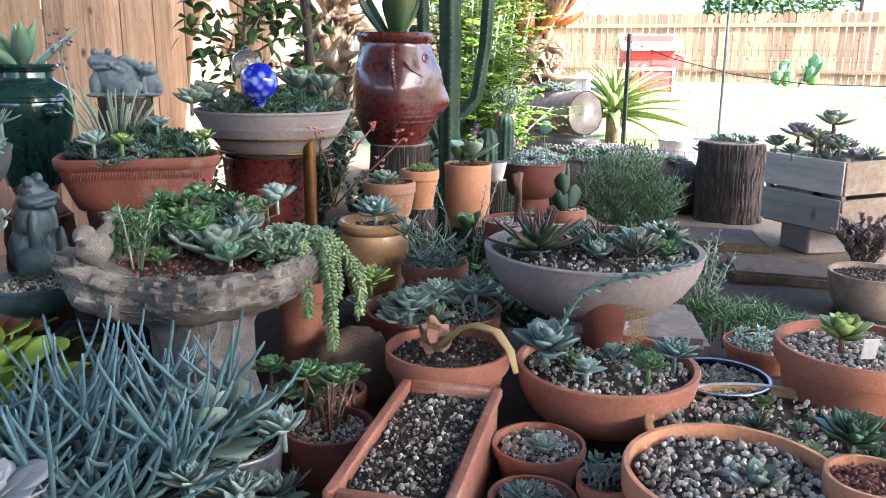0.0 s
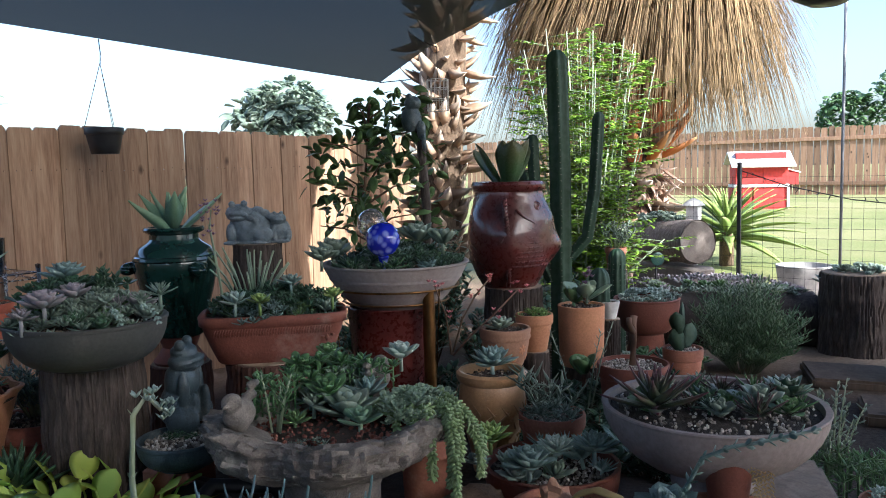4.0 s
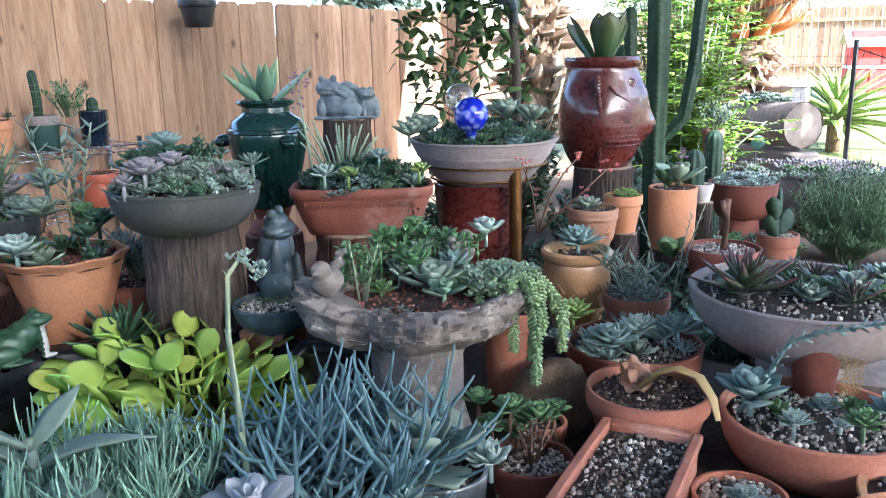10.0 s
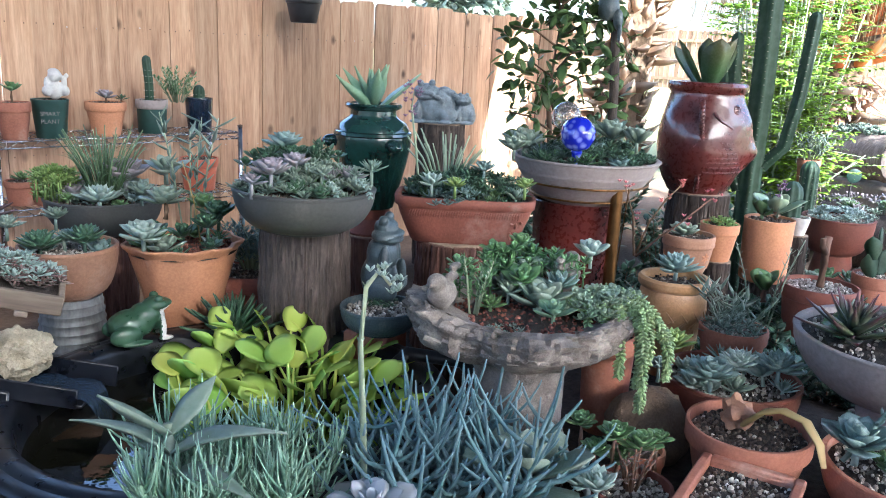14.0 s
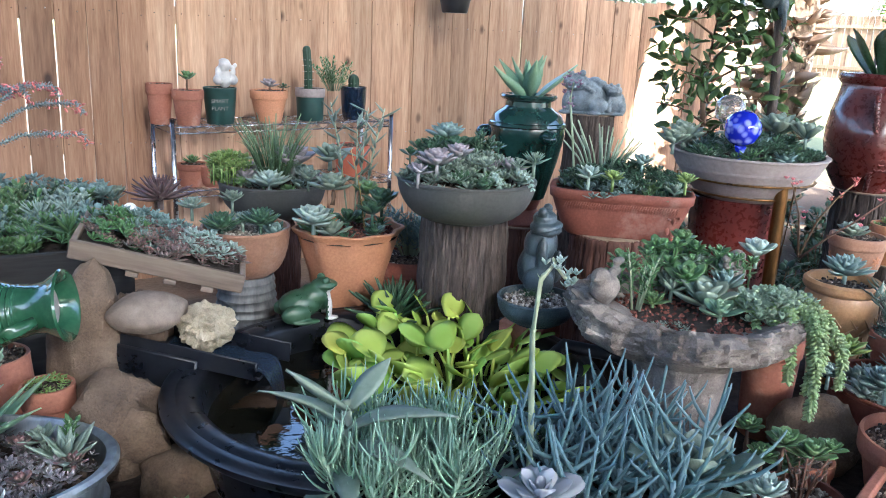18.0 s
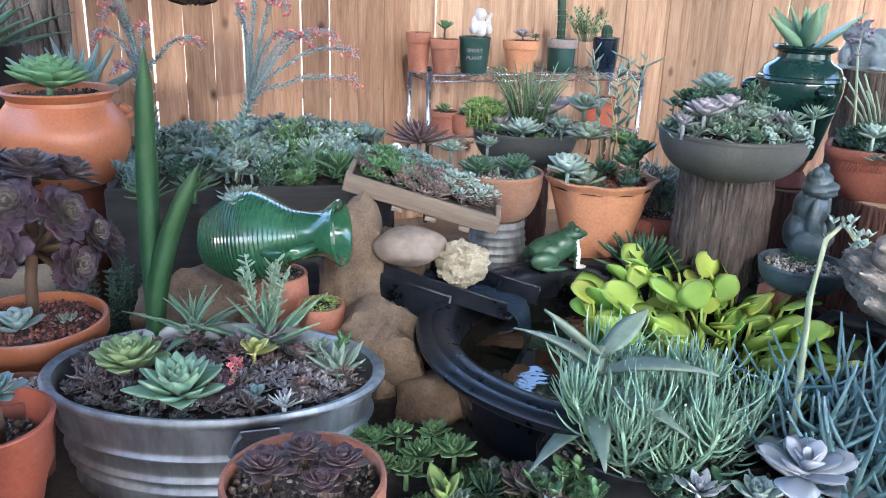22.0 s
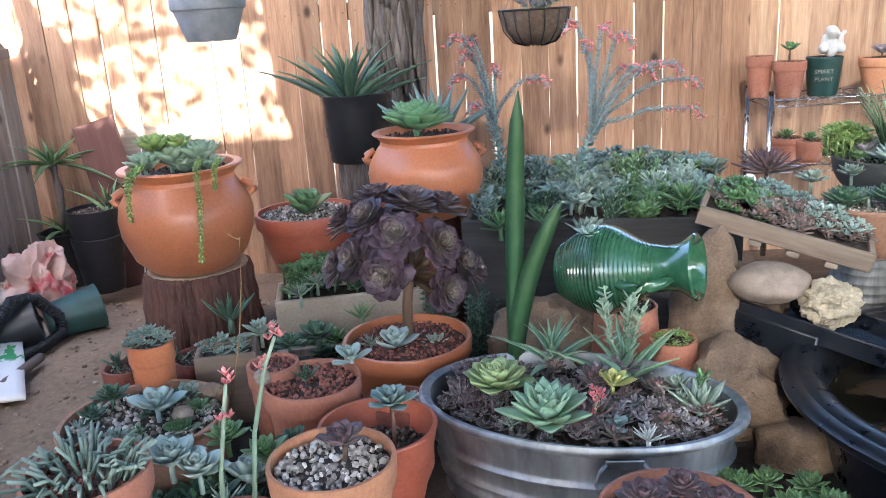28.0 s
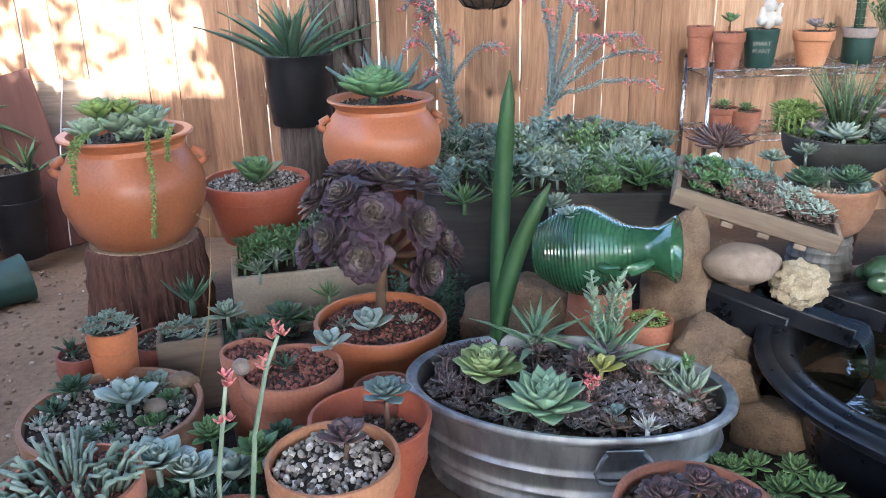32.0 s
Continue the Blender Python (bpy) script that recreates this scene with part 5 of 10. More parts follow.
clay_jar("round orange clay jar with small ring handles", -2.55, 2.56, 0.405, 0.704, 0.176, 0.200, 8)
clay_jar("large orange clay jar with trailing sedum over its lip", -3.275, 2.19, 0.365, 0.690, 0.184, 0.203, 15)
pot("clay_pedestal", "upturned clay pot carrying the jar", -2.55, 2.58, -0.06, 0.405, 0.11, TERRA_DARK, 0.14, "plain", None)
stump("peeling red-brown stump under the clay jar", -3.27, 2.20, 0.0, 0.366, 0.165, STUMP_RED, 7, 1.18)
pot("clay_pedestal", "pale clay pedestal under the collared pot", -2.97, 2.54, -0.03, 0.24, 0.075, TERRA_PALE, 0.10, "plain", None)

# galvanised washtub
tub = thing("galvanised_tub", "oval galvanised washtub planted with mixed succulents", "washtub", -2.187, 1.30, 0.05, -17)
TUB_SQ = 0.64
ridges = [(0.262, 0), (0.265, 0.01)]
for k in range(61):
    h = 0.012 + 0.235 * k / 60
    bead = sum(0.012 * math.exp(-((h - c) / 0.006) ** 2) for c in (0.050, 0.098, 0.126, 0.176))
    ridges.append((0.268 + 0.052 * h / 0.247 + bead, h))
part("side", lathe(ridges, 96, squash=TUB_SQ), ZINC, tub)
part("rolled_rim", lathe([(0.319, 0.246), (0.330, 0.247), (0.338, 0.253), (0.339, 0.261), (0.333, 0.268), (0.323, 0.268), (0.315, 0.262), (0.304, 0.20)], 96, squash=TUB_SQ), ZINC, tub)
for a in (292, 112):
    ca, sa = math.cos(radians(a)), TUB_SQ * math.sin(radians(a))
    face = math.degrees(math.atan2(math.sin(radians(a)) / TUB_SQ, math.cos(radians(a)))) + 90
    q = part("handle_plate", box(0.07, 0.004, 0.022, 0.002), ZINC, tub)
    q.matrix_basis = pose(0.326 * ca, 0.326 * sa, 0.222, 8, 0, face)
    b = Buf()
    b.add(*tube_data([(-0.034, 0, 0.026), (-0.046, -0.008, 0.016), (-0.054, -0.010, -0.010), (-0.048, -0.010, -0.030), (-0.030, -0.010, -0.036), (0.030, -0.010, -0.036), (0.048, -0.010, -0.030), (0.054, -0.010, -0.010), (0.046, -0.008, 0.016), (0.034, 0, 0.026)], 0.0042, 8))
    part("bail", b, ZINC, tub).matrix_basis = pose(0.327 * ca, 0.327 * sa, 0.21, 8, 0, face)
filled(tub, 0.302, 0.302 * TUB_SQ, 0.232, "crumb", 0.0085, 560)

# pond tub with water
PX, PY, PZ = -1.214, 1.285, 0.027
pond = thing("pond_tub", "round black plastic pond tub with broad rolled rim", "pond", PX, PY, PZ)
part("wall", lathe([(0.40, -0.02), (0.42, 0.0), (0.455, 0.20), (0.458, 0.235)], 80, squash=0.94), POND_BLACK, pond)
part("rim", lathe([(0.456, 0.225), (0.49, 0.222), (0.515, 0.232), (0.533, 0.250), (0.536, 0.262), (0.530, 0.270), (0.514, 0.2745), (0.500, 0.272), (0.494, 0.277), (0.470, 0.278), (0.452, 0.270), (0.444, 0.256), (0.432, 0.18), (0.40, 0.012), (0.01, 0.010)], 112, squash=0.94), POND_BLACK, pond)
wm, wnt, wb = mat_base("dark_pond_water", 0.04)
wb.inputs["Base Color"].default_value = (0.012, 0.012, 0.008, 1)
wb.inputs["Specular IOR Level"].default_value = 0.7
bump(wnt, wb, noise_tex(wnt, coords(wnt), 14, 3), 0.12, 0.01)
wt = part("water", lathe([(0.434, 0.190), (0.3, 0.192), (0.002, 0.192)], 64, squash=0.94), wm)
wt.matrix_basis = pose(PX, PY, PZ)
tagged(wt, "still dark water in the pond tub", "water", kind="structure")

# birdbath
bb = thing("birdbath", "cast-rock birdbath planted with succulents", "birdbath", -0.64, 0.89, 0.10)
outline = [(0.08, 0.285), (0.13, 0.290), (0.175, 0.302), (0.212, 0.322), (0.236, 0.346), (0.250, 0.370), (0.252, 0.390), (0.240, 0.405), (0.216, 0.410), (0.195, 0.395), (0.10, 0.36)]
fine = []
for (r0, h0), (r1, h1) in zip(outline, outline[1:]):
    fine += [(r0 + (r1 - r0) * q / 4, h0 + (h1 - h0) * q / 4) for q in range(4)]
bm = lathe(fine + [outline[-1]], 180)
for v in bm.verts:
    n = Vector((v.co.x, v.co.y, 0))
    if n.length > 0.09:
        a = math.atan2(v.co.y, v.co.x)
        strata = noise.fractal(Vector((v.co.x * 9, v.co.y * 9, v.co.z * 24)), 0.8, 2.0, 3)
        chips = noise.fractal(Vector((v.co.x * 34, v.co.y * 34, v.co.z * 34 + 5)), 0.6, 2.0, 4)
        k = 0.030 * noise.noise(Vector((math.cos(a) * 2.3, math.sin(a) * 2.3, 1))) + 0.013 * strata + 0.018 * chips
        end = math.exp(-((math.degrees(a) - 150) / 40) ** 2)
        k += 0.028 * end
        v.co.z += 0.022 * end * smooth01((v.co.z - 0.33) / 0.05)
        v.co += n.normalized() * k
        v.co.z += 0.010 * noise.noise(Vector((math.cos(a) * 2.6 + 4, math.sin(a) * 2.6, 2))) + 0.009 * chips
part("bowl", bm, BATH, bb)
bm = lathe([(0.145, 0.0), (0.14, 0.02), (0.118, 0.06), (0.104, 0.12), (0.102, 0.18), (0.106, 0.24), (0.125, 0.29), (0.10, 0.30)], 72)
for v in bm.verts:
    a = math.atan2(v.co.y, v.co.x)
    k = 1 + 0.10 * noise.noise(Vector((math.cos(a) * 2.2, math.sin(a) * 2.2, v.co.z * 7))) + 0.10 * noise.fractal(Vector((v.co.x * 26, v.co.y * 26, v.co.z * 20)), 0.7, 2.0, 4)
    v.co.x *= k
    v.co.y *= k
part("pedestal", bm, BATH, bb)
filled(bb, 0.195, 0.195, 0.385, "lava", 0.006, 420)
for x, y, z, rz, lab in ((-0.83, 0.985, 0.512, 200, "cast stone bird with its tail raised"), (-0.40, 0.95, 0.50, 20, "cast stone bird at the bath's far edge")):
    statue("stone_bird", lab, x, y, z, [(0, 0, 0.035, 0.045, 0.033, 0.033), (0.030, 0, 0.066, 0.024, 0.022, 0.022), (0.054, 0, 0.064, 0.014, 0.006, 0.005), (-0.048, 0, 0.062, 0.030, 0.014, 0.010), (-0.068, 0, 0.084, 0.024, 0.012, 0.009), (0, 0, 0.006, 0.025, 0.02, 0.012)], BATH, rz)

# statues
statue("frog_statue", "blue-grey glazed pair of frogs reclining on a stump", 0.91, 2.80, 0.715,
       [(-0.03, 0, 0.088, 0.105, 0.092, 0.096), (-0.085, -0.036, 0.158, 0.066, 0.056, 0.046), (-0.090, -0.078, 0.156, 0.046, 0.026, 0.015), (-0.088, -0.072, 0.134, 0.043, 0.028, 0.012), (-0.116, -0.060, 0.204, 0.017, 0.015, 0.017), (-0.056, -0.060, 0.207, 0.017, 0.015, 0.017)]
       + [(-0.125, -0.045, 0.055, 0.026, 0.028, 0.055), (-0.130, -0.075, 0.010, 0.036, 0.030, 0.011), (0.030, -0.062, 0.045, 0.050, 0.034, 0.044), (0.010, -0.095, 0.009, 0.042, 0.024, 0.010), (-0.055, -0.094, 0.150, 0.014, 0.012, 0.012), (-0.030, -0.090, 0.135, 0.018, 0.013, 0.013), (-0.004, -0.082, 0.118, 0.018, 0.014, 0.016)]
       + [(0.115, -0.006, 0.062, 0.060, 0.055, 0.064), (0.110, -0.034, 0.124, 0.042, 0.038, 0.030), (0.110, -0.062, 0.118, 0.028, 0.016, 0.009), (0.092, -0.048, 0.152, 0.011, 0.010, 0.011), (0.127, -0.048, 0.153, 0.011, 0.010, 0.011), (0.155, -0.030, 0.040, 0.024, 0.028, 0.040), (0.125, -0.062, 0.008, 0.042, 0.024, 0.009), (0.088, -0.050, 0.05, 0.014, 0.014, 0.045)]
       + [(0.010, -0.030, 0.172, 0.032, 0.024, 0.018), (0.042, -0.040, 0.158, 0.028, 0.020, 0.017), (0.072, -0.046, 0.140, 0.024, 0.018, 0.016), (0.0, 0.0, 0.006, 0.16, 0.09, 0.010)], STATUE_GREY, -42, voxel=0.004)
stump("dark stump under the pair of frogs", 0.91, 2.80, -0.10, 0.715, 0.125, None, 9)
statue("frog_statue", "verdigris frog statue sitting upright", -0.655, 1.41, 0.40,
       [(0, 0.005, 0.06, 0.062, 0.052, 0.065), (0, -0.004, 0.125, 0.055, 0.046, 0.055), (0, -0.016, 0.180, 0.056, 0.044, 0.024), (0, -0.034, 0.186, 0.046, 0.030, 0.014), (0, -0.026, 0.170, 0.050, 0.036, 0.012), (0, -0.012, 0.205, 0.042, 0.034, 0.022), (-0.032, -0.012, 0.226, 0.014, 0.014, 0.015), (0.032, -0.012, 0.226, 0.014, 0.014, 0.015), (-0.062, -0.02, 0.035, 0.024, 0.045, 0.040), (0.062, -0.02, 0.035, 0.024, 0.045, 0.040), (-0.060, -0.026, 0.11, 0.015, 0.016, 0.055), (0.060, -0.026, 0.11, 0.015, 0.016, 0.055), (-0.048, -0.050, 0.06, 0.012, 0.013, 0.045), (0.048, -0.050, 0.06, 0.012, 0.013, 0.045)], STATUE_GREEN, 35, voxel=0.0036)
pot("lily_bowl", "dark verdigris leaf-shaped bowl before the frog", -0.73, 1.32, 0.335, 0.410, 0.108, STATUE_GREEN, 0.06, "bowl", "gravel", 0.015, wave=5)
tagged(part("clay_block", box(0.15, 0.13, 0.235, 0.008, (0, 0, 0)), TERRA), "orange clay block under the leaf bowl", "brick").matrix_basis = pose(-0.71, 1.36, 0.10, 0, 0, 25)
statue("frog_figurine", "green painted frog with a white belly", -1.225, 1.72, 0.302,
       [(-0.02, 0, 0.048, 0.062, 0.044, 0.040), (0.015, 0, 0.066, 0.044, 0.038, 0.036), (0.045, 0, 0.094, 0.036, 0.034, 0.020), (0.068, 0, 0.096, 0.018, 0.026, 0.010), (0.046, 0.022, 0.112, 0.012, 0.010, 0.011), (0.046, -0.022, 0.112, 0.012, 0.010, 0.011), (-0.045, -0.040, 0.028, 0.042, 0.018, 0.027), (-0.045, 0.040, 0.028, 0.042, 0.018, 0.027), (-0.02, -0.050, 0.008, 0.040, 0.014, 0.008), (-0.02, 0.050, 0.008, 0.040, 0.014, 0.008), (0.045, 0, 0.056, 0.022, 0.026, 0.036), (0.052, -0.030, 0.034, 0.010, 0.009, 0.036), (0.052, 0.030, 0.034, 0.010, 0.009, 0.036), (0.060, -0.032, 0.006, 0.020, 0.012, 0.006), (0.060, 0.032, 0.006, 0.020, 0.012, 0.006)], FROG_GREEN, -8, sub=3, voxel=0.003,
       belly=(STATUE_WHITE, lambda x, y, z: x > 0.048 and z < 0.086 + 0.25 * (x - 0.05)))
statue("cherub_figurine", "small white plaster cherub figurine", -0.715, 3.69, 0.775,
       [(0, 0, 0.05, 0.035, 0.03, 0.045), (0, -0.005, 0.115, 0.030, 0.028, 0.030), (-0.04, -0.01, 0.045, 0.02, 0.03, 0.025), (0.04, -0.01, 0.045, 0.02, 0.03, 0.025), (0.040, -0.01, 0.085, 0.012, 0.011, 0.032), (0.05, -0.012, 0.115, 0.010, 0.010, 0.012), (-0.034, 0.0, 0.08, 0.014, 0.012, 0.030), (-0.012, -0.026, 0.118, 0.008, 0.008, 0.007), (0.0, 0.006, 0.132, 0.026, 0.022, 0.016)], STATUE_WHITE)
statue("cherub_figurine", "tiny white plaster figurine among sedum", -1.615, 2.02, 0.535,
       [(0, 0, 0.02, 0.022, 0.02, 0.025), (0, 0, 0.055, 0.019, 0.018, 0.019), (0.02, -0.01, 0.02, 0.012, 0.014, 0.014)], STATUE_WHITE)
statue("frog_ornament", "dark bronze frog ornament perched on a pole", 1.45, 2.19, 1.275,
       [(0, 0, 0.06, 0.055, 0.05, 0.07), (0.01, -0.01, 0.14, 0.045, 0.04, 0.038), (-0.01, -0.03, 0.175, 0.015, 0.015, 0.015), (0.05, -0.03, 0.0, 0.025, 0.03, 0.05), (0.06, -0.05, -0.06, 0.012, 0.012, 0.05)], STATUE_GREEN, -50)
tagged(part("ornament_pole", rod([(1.48, 2.16, 1.29), (1.495, 2.14, 0.9), (1.50, 2.12, -0.02)], 0.024, 10), STUMP_WOOD), "weathered round wooden pole with a frog ornament", "pole")

# stones by the spillway
rock("speckled_stone", "smooth oval speckled river stone", -1.685, 1.63, 0.425, 0.092, 0.066, 0.050, STONE_PALE, 0.08, 2)
rock("pumice_stone", "rough pale pumice stone", -1.56, 1.585, 0.385, 0.066, 0.055, 0.056, PUMICE, 0.30, 5, freq=2.8, sub=5)
rock("boulder", "upright tan boulder beside the spillway", -1.80, 1.72, 0.30, 0.095, 0.085, 0.215, STONE, 0.25, 8)
rock("boulder", "broad brown boulder stacked by the pond", -1.80, 1.52, 0.18, 0.118, 0.105, 0.128, STONE, 0.4, 11)
rock("boulder", "low rounded boulder on the ground", -1.69, 1.38, 0.12, 0.095, 0.085, 0.07, STONE, 0.2, 14)
rock("boulder", "grey boulder behind the washtub", -2.20, 1.80, 0.2, 0.15, 0.10, 0.145, STONE, 0.3, 17)
rock("boulder", "flat stone propping the wooden tray", -1.66, 1.76, 0.28, 0.10, 0.09, 0.16, STONE, 0.3, 19)
rock("boulder", "buff boulder between the front pots", -0.33, 0.70, 0.16, 0.12, 0.10, 0.11, STONE, 0.25, 23)

# spillway of black plastic
sp = thing("spillway", "black plastic spillway pouring into the pond", "spillway")
S0, S1 = Vector((-1.70, 1.715, 0.335)), Vector((-1.445, 1.475, 0.292))
ax = (S1 - S0).normalized()
sd = ax.cross(Vector((0, 0, 1))).normalized()
up = sd.cross(ax)
frame_m = Matrix((( ax.x, -sd.x, up.x, S0.x), (ax.y, -sd.y, up.y, S0.y), (ax.z, -sd.z, up.z, S0.z), (0, 0, 0, 1)))
SL = (S1 - S0).length
part("base", box(SL, 0.132, 0.008, 0.002, (SL * 0.5, 0, -0.008)), POND_BLACK, sp).matrix_basis = frame_m
part("far_side", box(SL + 0.03, 0.006, 0.052, 0.002, (SL * 0.5 + 0.012, 0.069, -0.008)), POND_BLACK, sp).matrix_basis = frame_m
part("near_side", box(SL, 0.006, 0.046, 0.002, (SL * 0.5 - 0.01, -0.069, -0.008)), POND_BLACK, sp).matrix_basis = frame_m
part("front_panel", box(SL * 0.62, 0.010, 0.25, 0.004, (SL * 0.26, -0.078, -0.235)), POND_BLACK, sp).matrix_basis = frame_m
part("support", box(0.15, 0.12, 0.245, 0.01, (0.10, 0, -0.255)), POND_BLACK, sp).matrix_basis = frame_m
w2, w2t, w2b = mat_base("running_water", 0.05)
# blue of the reflected sky is put into the water's base colour
w2b.inputs["Base Color"].default_value = (0.02, 0.035, 0.06, 1)
w2b.inputs["Specular IOR Level"].default_value = 0.9
bump(w2t, w2b, noise_tex(w2t, coords(w2t, (1, 3, 1)), 45, 4), 0.7, 0.008)
sheet = Buf()
vs = []
for i in range(15):
    for j in range(7):
        k = i / 14
        xx = SL * (0.25 + 0.75 * min(1, k * 1.25)) + (0.04 * (k - 0.8) / 0.2 if k > 0.8 else 0)
        zz = 0.007 + 0.003 * math.sin(i * 1.9 + j * 1.3) - (0.085 * ((k - 0.8) / 0.2) ** 1.5 if k > 0.8 else 0)
        vs.append((xx, (j / 6 - 0.5) * 0.110 * (1 if k < 0.8 else 1 - 0.5 * (k - 0.8) / 0.2), zz))
sheet.add(vs, [(i * 7 + j, i * 7 + j + 1, (i + 1) * 7 + j + 1, (i + 1) * 7 + j) for i in range(14) for j in range(6)])
ws = part("running_water", sheet, w2)
ws.matrix_basis = frame_m
tagged(ws, "clear water running down the black spillway", "water", kind="structure")

# reclining green vase
vs_ = thing("glazed_vase", "ribbed green glazed vase lying on its side", "vase")
V0, V1 = Vector((-2.165, 1.73, 0.445)), Vector((-1.868, 1.575, 0.490))
va = (V1 - V0).normalized()
vm = Matrix.Translation(V0) @ va.to_track_quat("Z", "Y").to_matrix().to_4x4()
VL = (V1 - V0).length
prof = []
for i in range(157):
    k = i / 156 * 0.74
    r = 0.064 + 0.046 * math.sin(min(1, k / 0.34) * math.pi / 2) if k < 0.34 else 0.110 - 0.053 * smooth01((k - 0.34) / 0.38)
    prof.append((r + 0.0016 * math.sin(i * 2 * math.pi / 6), k * VL))
part("body", lathe([(0.01, 0.0)] + prof, 72), GLAZE_GREEN, vs_).matrix_basis = vm
part("neck", lathe([(0.058, 0.71 * VL), (0.054, 0.80 * VL), (0.058, 0.88 * VL), (0.075, 0.955 * VL), (0.081, 0.985 * VL), (0.078, VL), (0.066, 0.985 * VL), (0.045, 0.88 * VL), (0.042, 0.7 * VL)], 48), GLAZE_GREEN, vs_).matrix_basis = vm
for s in (0.2, math.pi + 0.2):
    b = Buf()
    b.add(*tube_data([((0.058 + 0.05 * math.sin(q)) * math.cos(s + 3.1), (0.058 + 0.05 * math.sin(q)) * math.sin(s + 3.1), VL * (0.86 - 0.42 * q / math.pi)) for q in (0.1, 0.5, 1.05, 1.57, 2.1, 2.6, 2.9)], 0.014, 8))
    part("handle", b, GLAZE_GREEN, vs_).matrix_basis = vm
part("fill", lathe([(0.045, 0.90 * VL), (0.03, 0.915 * VL), (0.002, 0.92 * VL)], 20), GRAVEL, vs_, "pale gravel packed in the mouth").matrix_basis = vm
pot("clay_pedestal", "upturned terracotta pot under the green vase", -2.01, 1.715, 0.09, 0.352, 0.078, TERRA, 0.098, "plain", "crumb", 0.006)

# wooden tray of sedum, propped at a slant
ty = thing("wooden_tray", "shallow raw wooden tray propped at a slant", "tray")
T0, T1 = Vector((-1.83, 1.765, 0.545)), Vector((-1.455, 1.625, 0.440))
tx = (T1 - T0).normalized()
tyv = Vector((0.34, 0.93, 0.10)).normalized()
tz = tx.cross(tyv).normalized()
tyv = tz.cross(tx)
tm = Matrix(((tx.x, tyv.x, tz.x, T0.x), (tx.y, tyv.y, tz.y, T0.y), (tx.z, tyv.z, tz.z, T0.z), (0, 0, 0, 1)))
TL = (T1 - T0).length
for nm, sx, sy, at in (("front_board", TL, 0.014, (TL / 2, 0, 0)), ("back_board", TL, 0.014, (TL / 2, 0.25, 0)), ("end_board", 0.014, 0.24, (0.007, 0.125, 0)), ("end_board", 0.014, 0.24, (TL - 0.007, 0.125, 0))):
    part(nm, box(sx, sy, 0.048, 0.003, at), TRAY_WOOD, ty).matrix_basis = tm
part("base_board", box(TL - 0.02, 0.24, 0.010, 0.002, (TL / 2, 0.125, 0.001)), TRAY_WOOD, ty).matrix_basis = tm
part("soil", box(TL - 0.03, 0.235, 0.025, 0.002, (TL / 2, 0.125, 0.011)), SOIL, ty).matrix_basis = tm
for i in range(4):
    part("slat", box(0.03, 0.26, 0.014, 0.002, (0.06 + i * 0.09, 0.125, -0.016)), TRAY_WOOD, ty).matrix_basis = tm

# wire rack
wr = thing("wire_rack", "chrome wire shelving rack against the fence", "shelf")
X0, X1, Y0, Y1 = -1.007, 0.19, 3.60, 3.93
for x in (X0, X1):
    for y in (Y0, Y1):
        b = rod([(x, y, -0.14), (x, y, 0.638)], 0.0125, 12)
        part("post", b, CHROME, wr)
        part("post_cap", lathe([(0.014, 0.632), (0.015, 0.646), (0.004, 0.65)], 16), CHROME, wr).location = (x, y, 0)
for zs in (0.605, 0.295):
    w = Buf()
    for yy in (Y0, Y1):
        for zz in (zs, zs - 0.03):
            w.add(*tube_data([(X0, yy, zz), (X1, yy, zz)], 0.0035, 5))
        n = 26
        w.add(*tube_data([(X0 + (X1 - X0) * i / n, yy, zs - 0.03 * (i % 2)) for i in range(n + 1)], 0.002, 4))
    for xx in (X0, X1):
        for zz in (zs, zs - 0.03):
            w.add(*tube_data([(xx, Y0, zz), (xx, Y1, zz)], 0.0035, 5))
    for i in range(44):
        xx = X0 + (X1 - X0) * (i + 0.5) / 44
        w.add(*tube_data([(xx, Y0, zs + 0.002), (xx, Y1, zs + 0.002)], 0.0016, 4))
    tagged(part("wire_shelf", w, CHROME, wr), kind="stuff")
SH = 0.609
pot("terracotta_pot", "plain terracotta pot on the wire rack", -1.02, 3.74, SH, 0.80, 0.062, TERRA, 0.047, "rim", "crumb", 0.01)
pot("terracotta_pot", "terracotta pot with a small succulent on the rack", -0.91, 3.66, SH, 0.775, 0.074, TERRA, 0.052, "rim", "crumb", 0.01)
sm = pot("nursery_pot", "green plastic nursery pot with white lettering", -0.745, 3.68, SH, 0.785, 0.080, GREEN_PLASTIC, 0.065, "plain", "crumb", 0.01)
pot("terracotta_pot", "wide terracotta pot with a dark rosette on the rack", -0.49, 3.68, SH, 0.770, 0.094, TERRA_PALE, 0.062, "rim", "crumb", 0.01)
pot("green_pot", "dark green banded pot of column cactus", -0.24, 3.72, SH, 0.775, 0.078, GREEN_PLASTIC, 0.07, "rim", "crumb", 0.01, rim_mat=CONCRETE)
pot("blue_pot", "dark blue glazed pot of small succulents", 0.01, 3.70, SH, 0.785, 0.070, GLAZE_BLUE, 0.055, "bowl", "crumb", 0.01)
pot("terracotta_pot", "low terracotta pot on the lower shelf", -0.88, 3.72, 0.30, 0.412, 0.074, TERRA, 0.06, "rim", "crumb", 0.01)
pot("terracotta_pot", "round terracotta pot on the lower shelf", -0.79, 3.66, 0.30, 0.405, 0.072, TERRA, 0.05, "bowl", "crumb", 0.01)
pot("terracotta_pot", "red clay pot low on the rack", 0.0, 3.70, 0.30, 0.47, 0.10, TERRA_RED, 0.08, "rim", "crumb", 0.01)
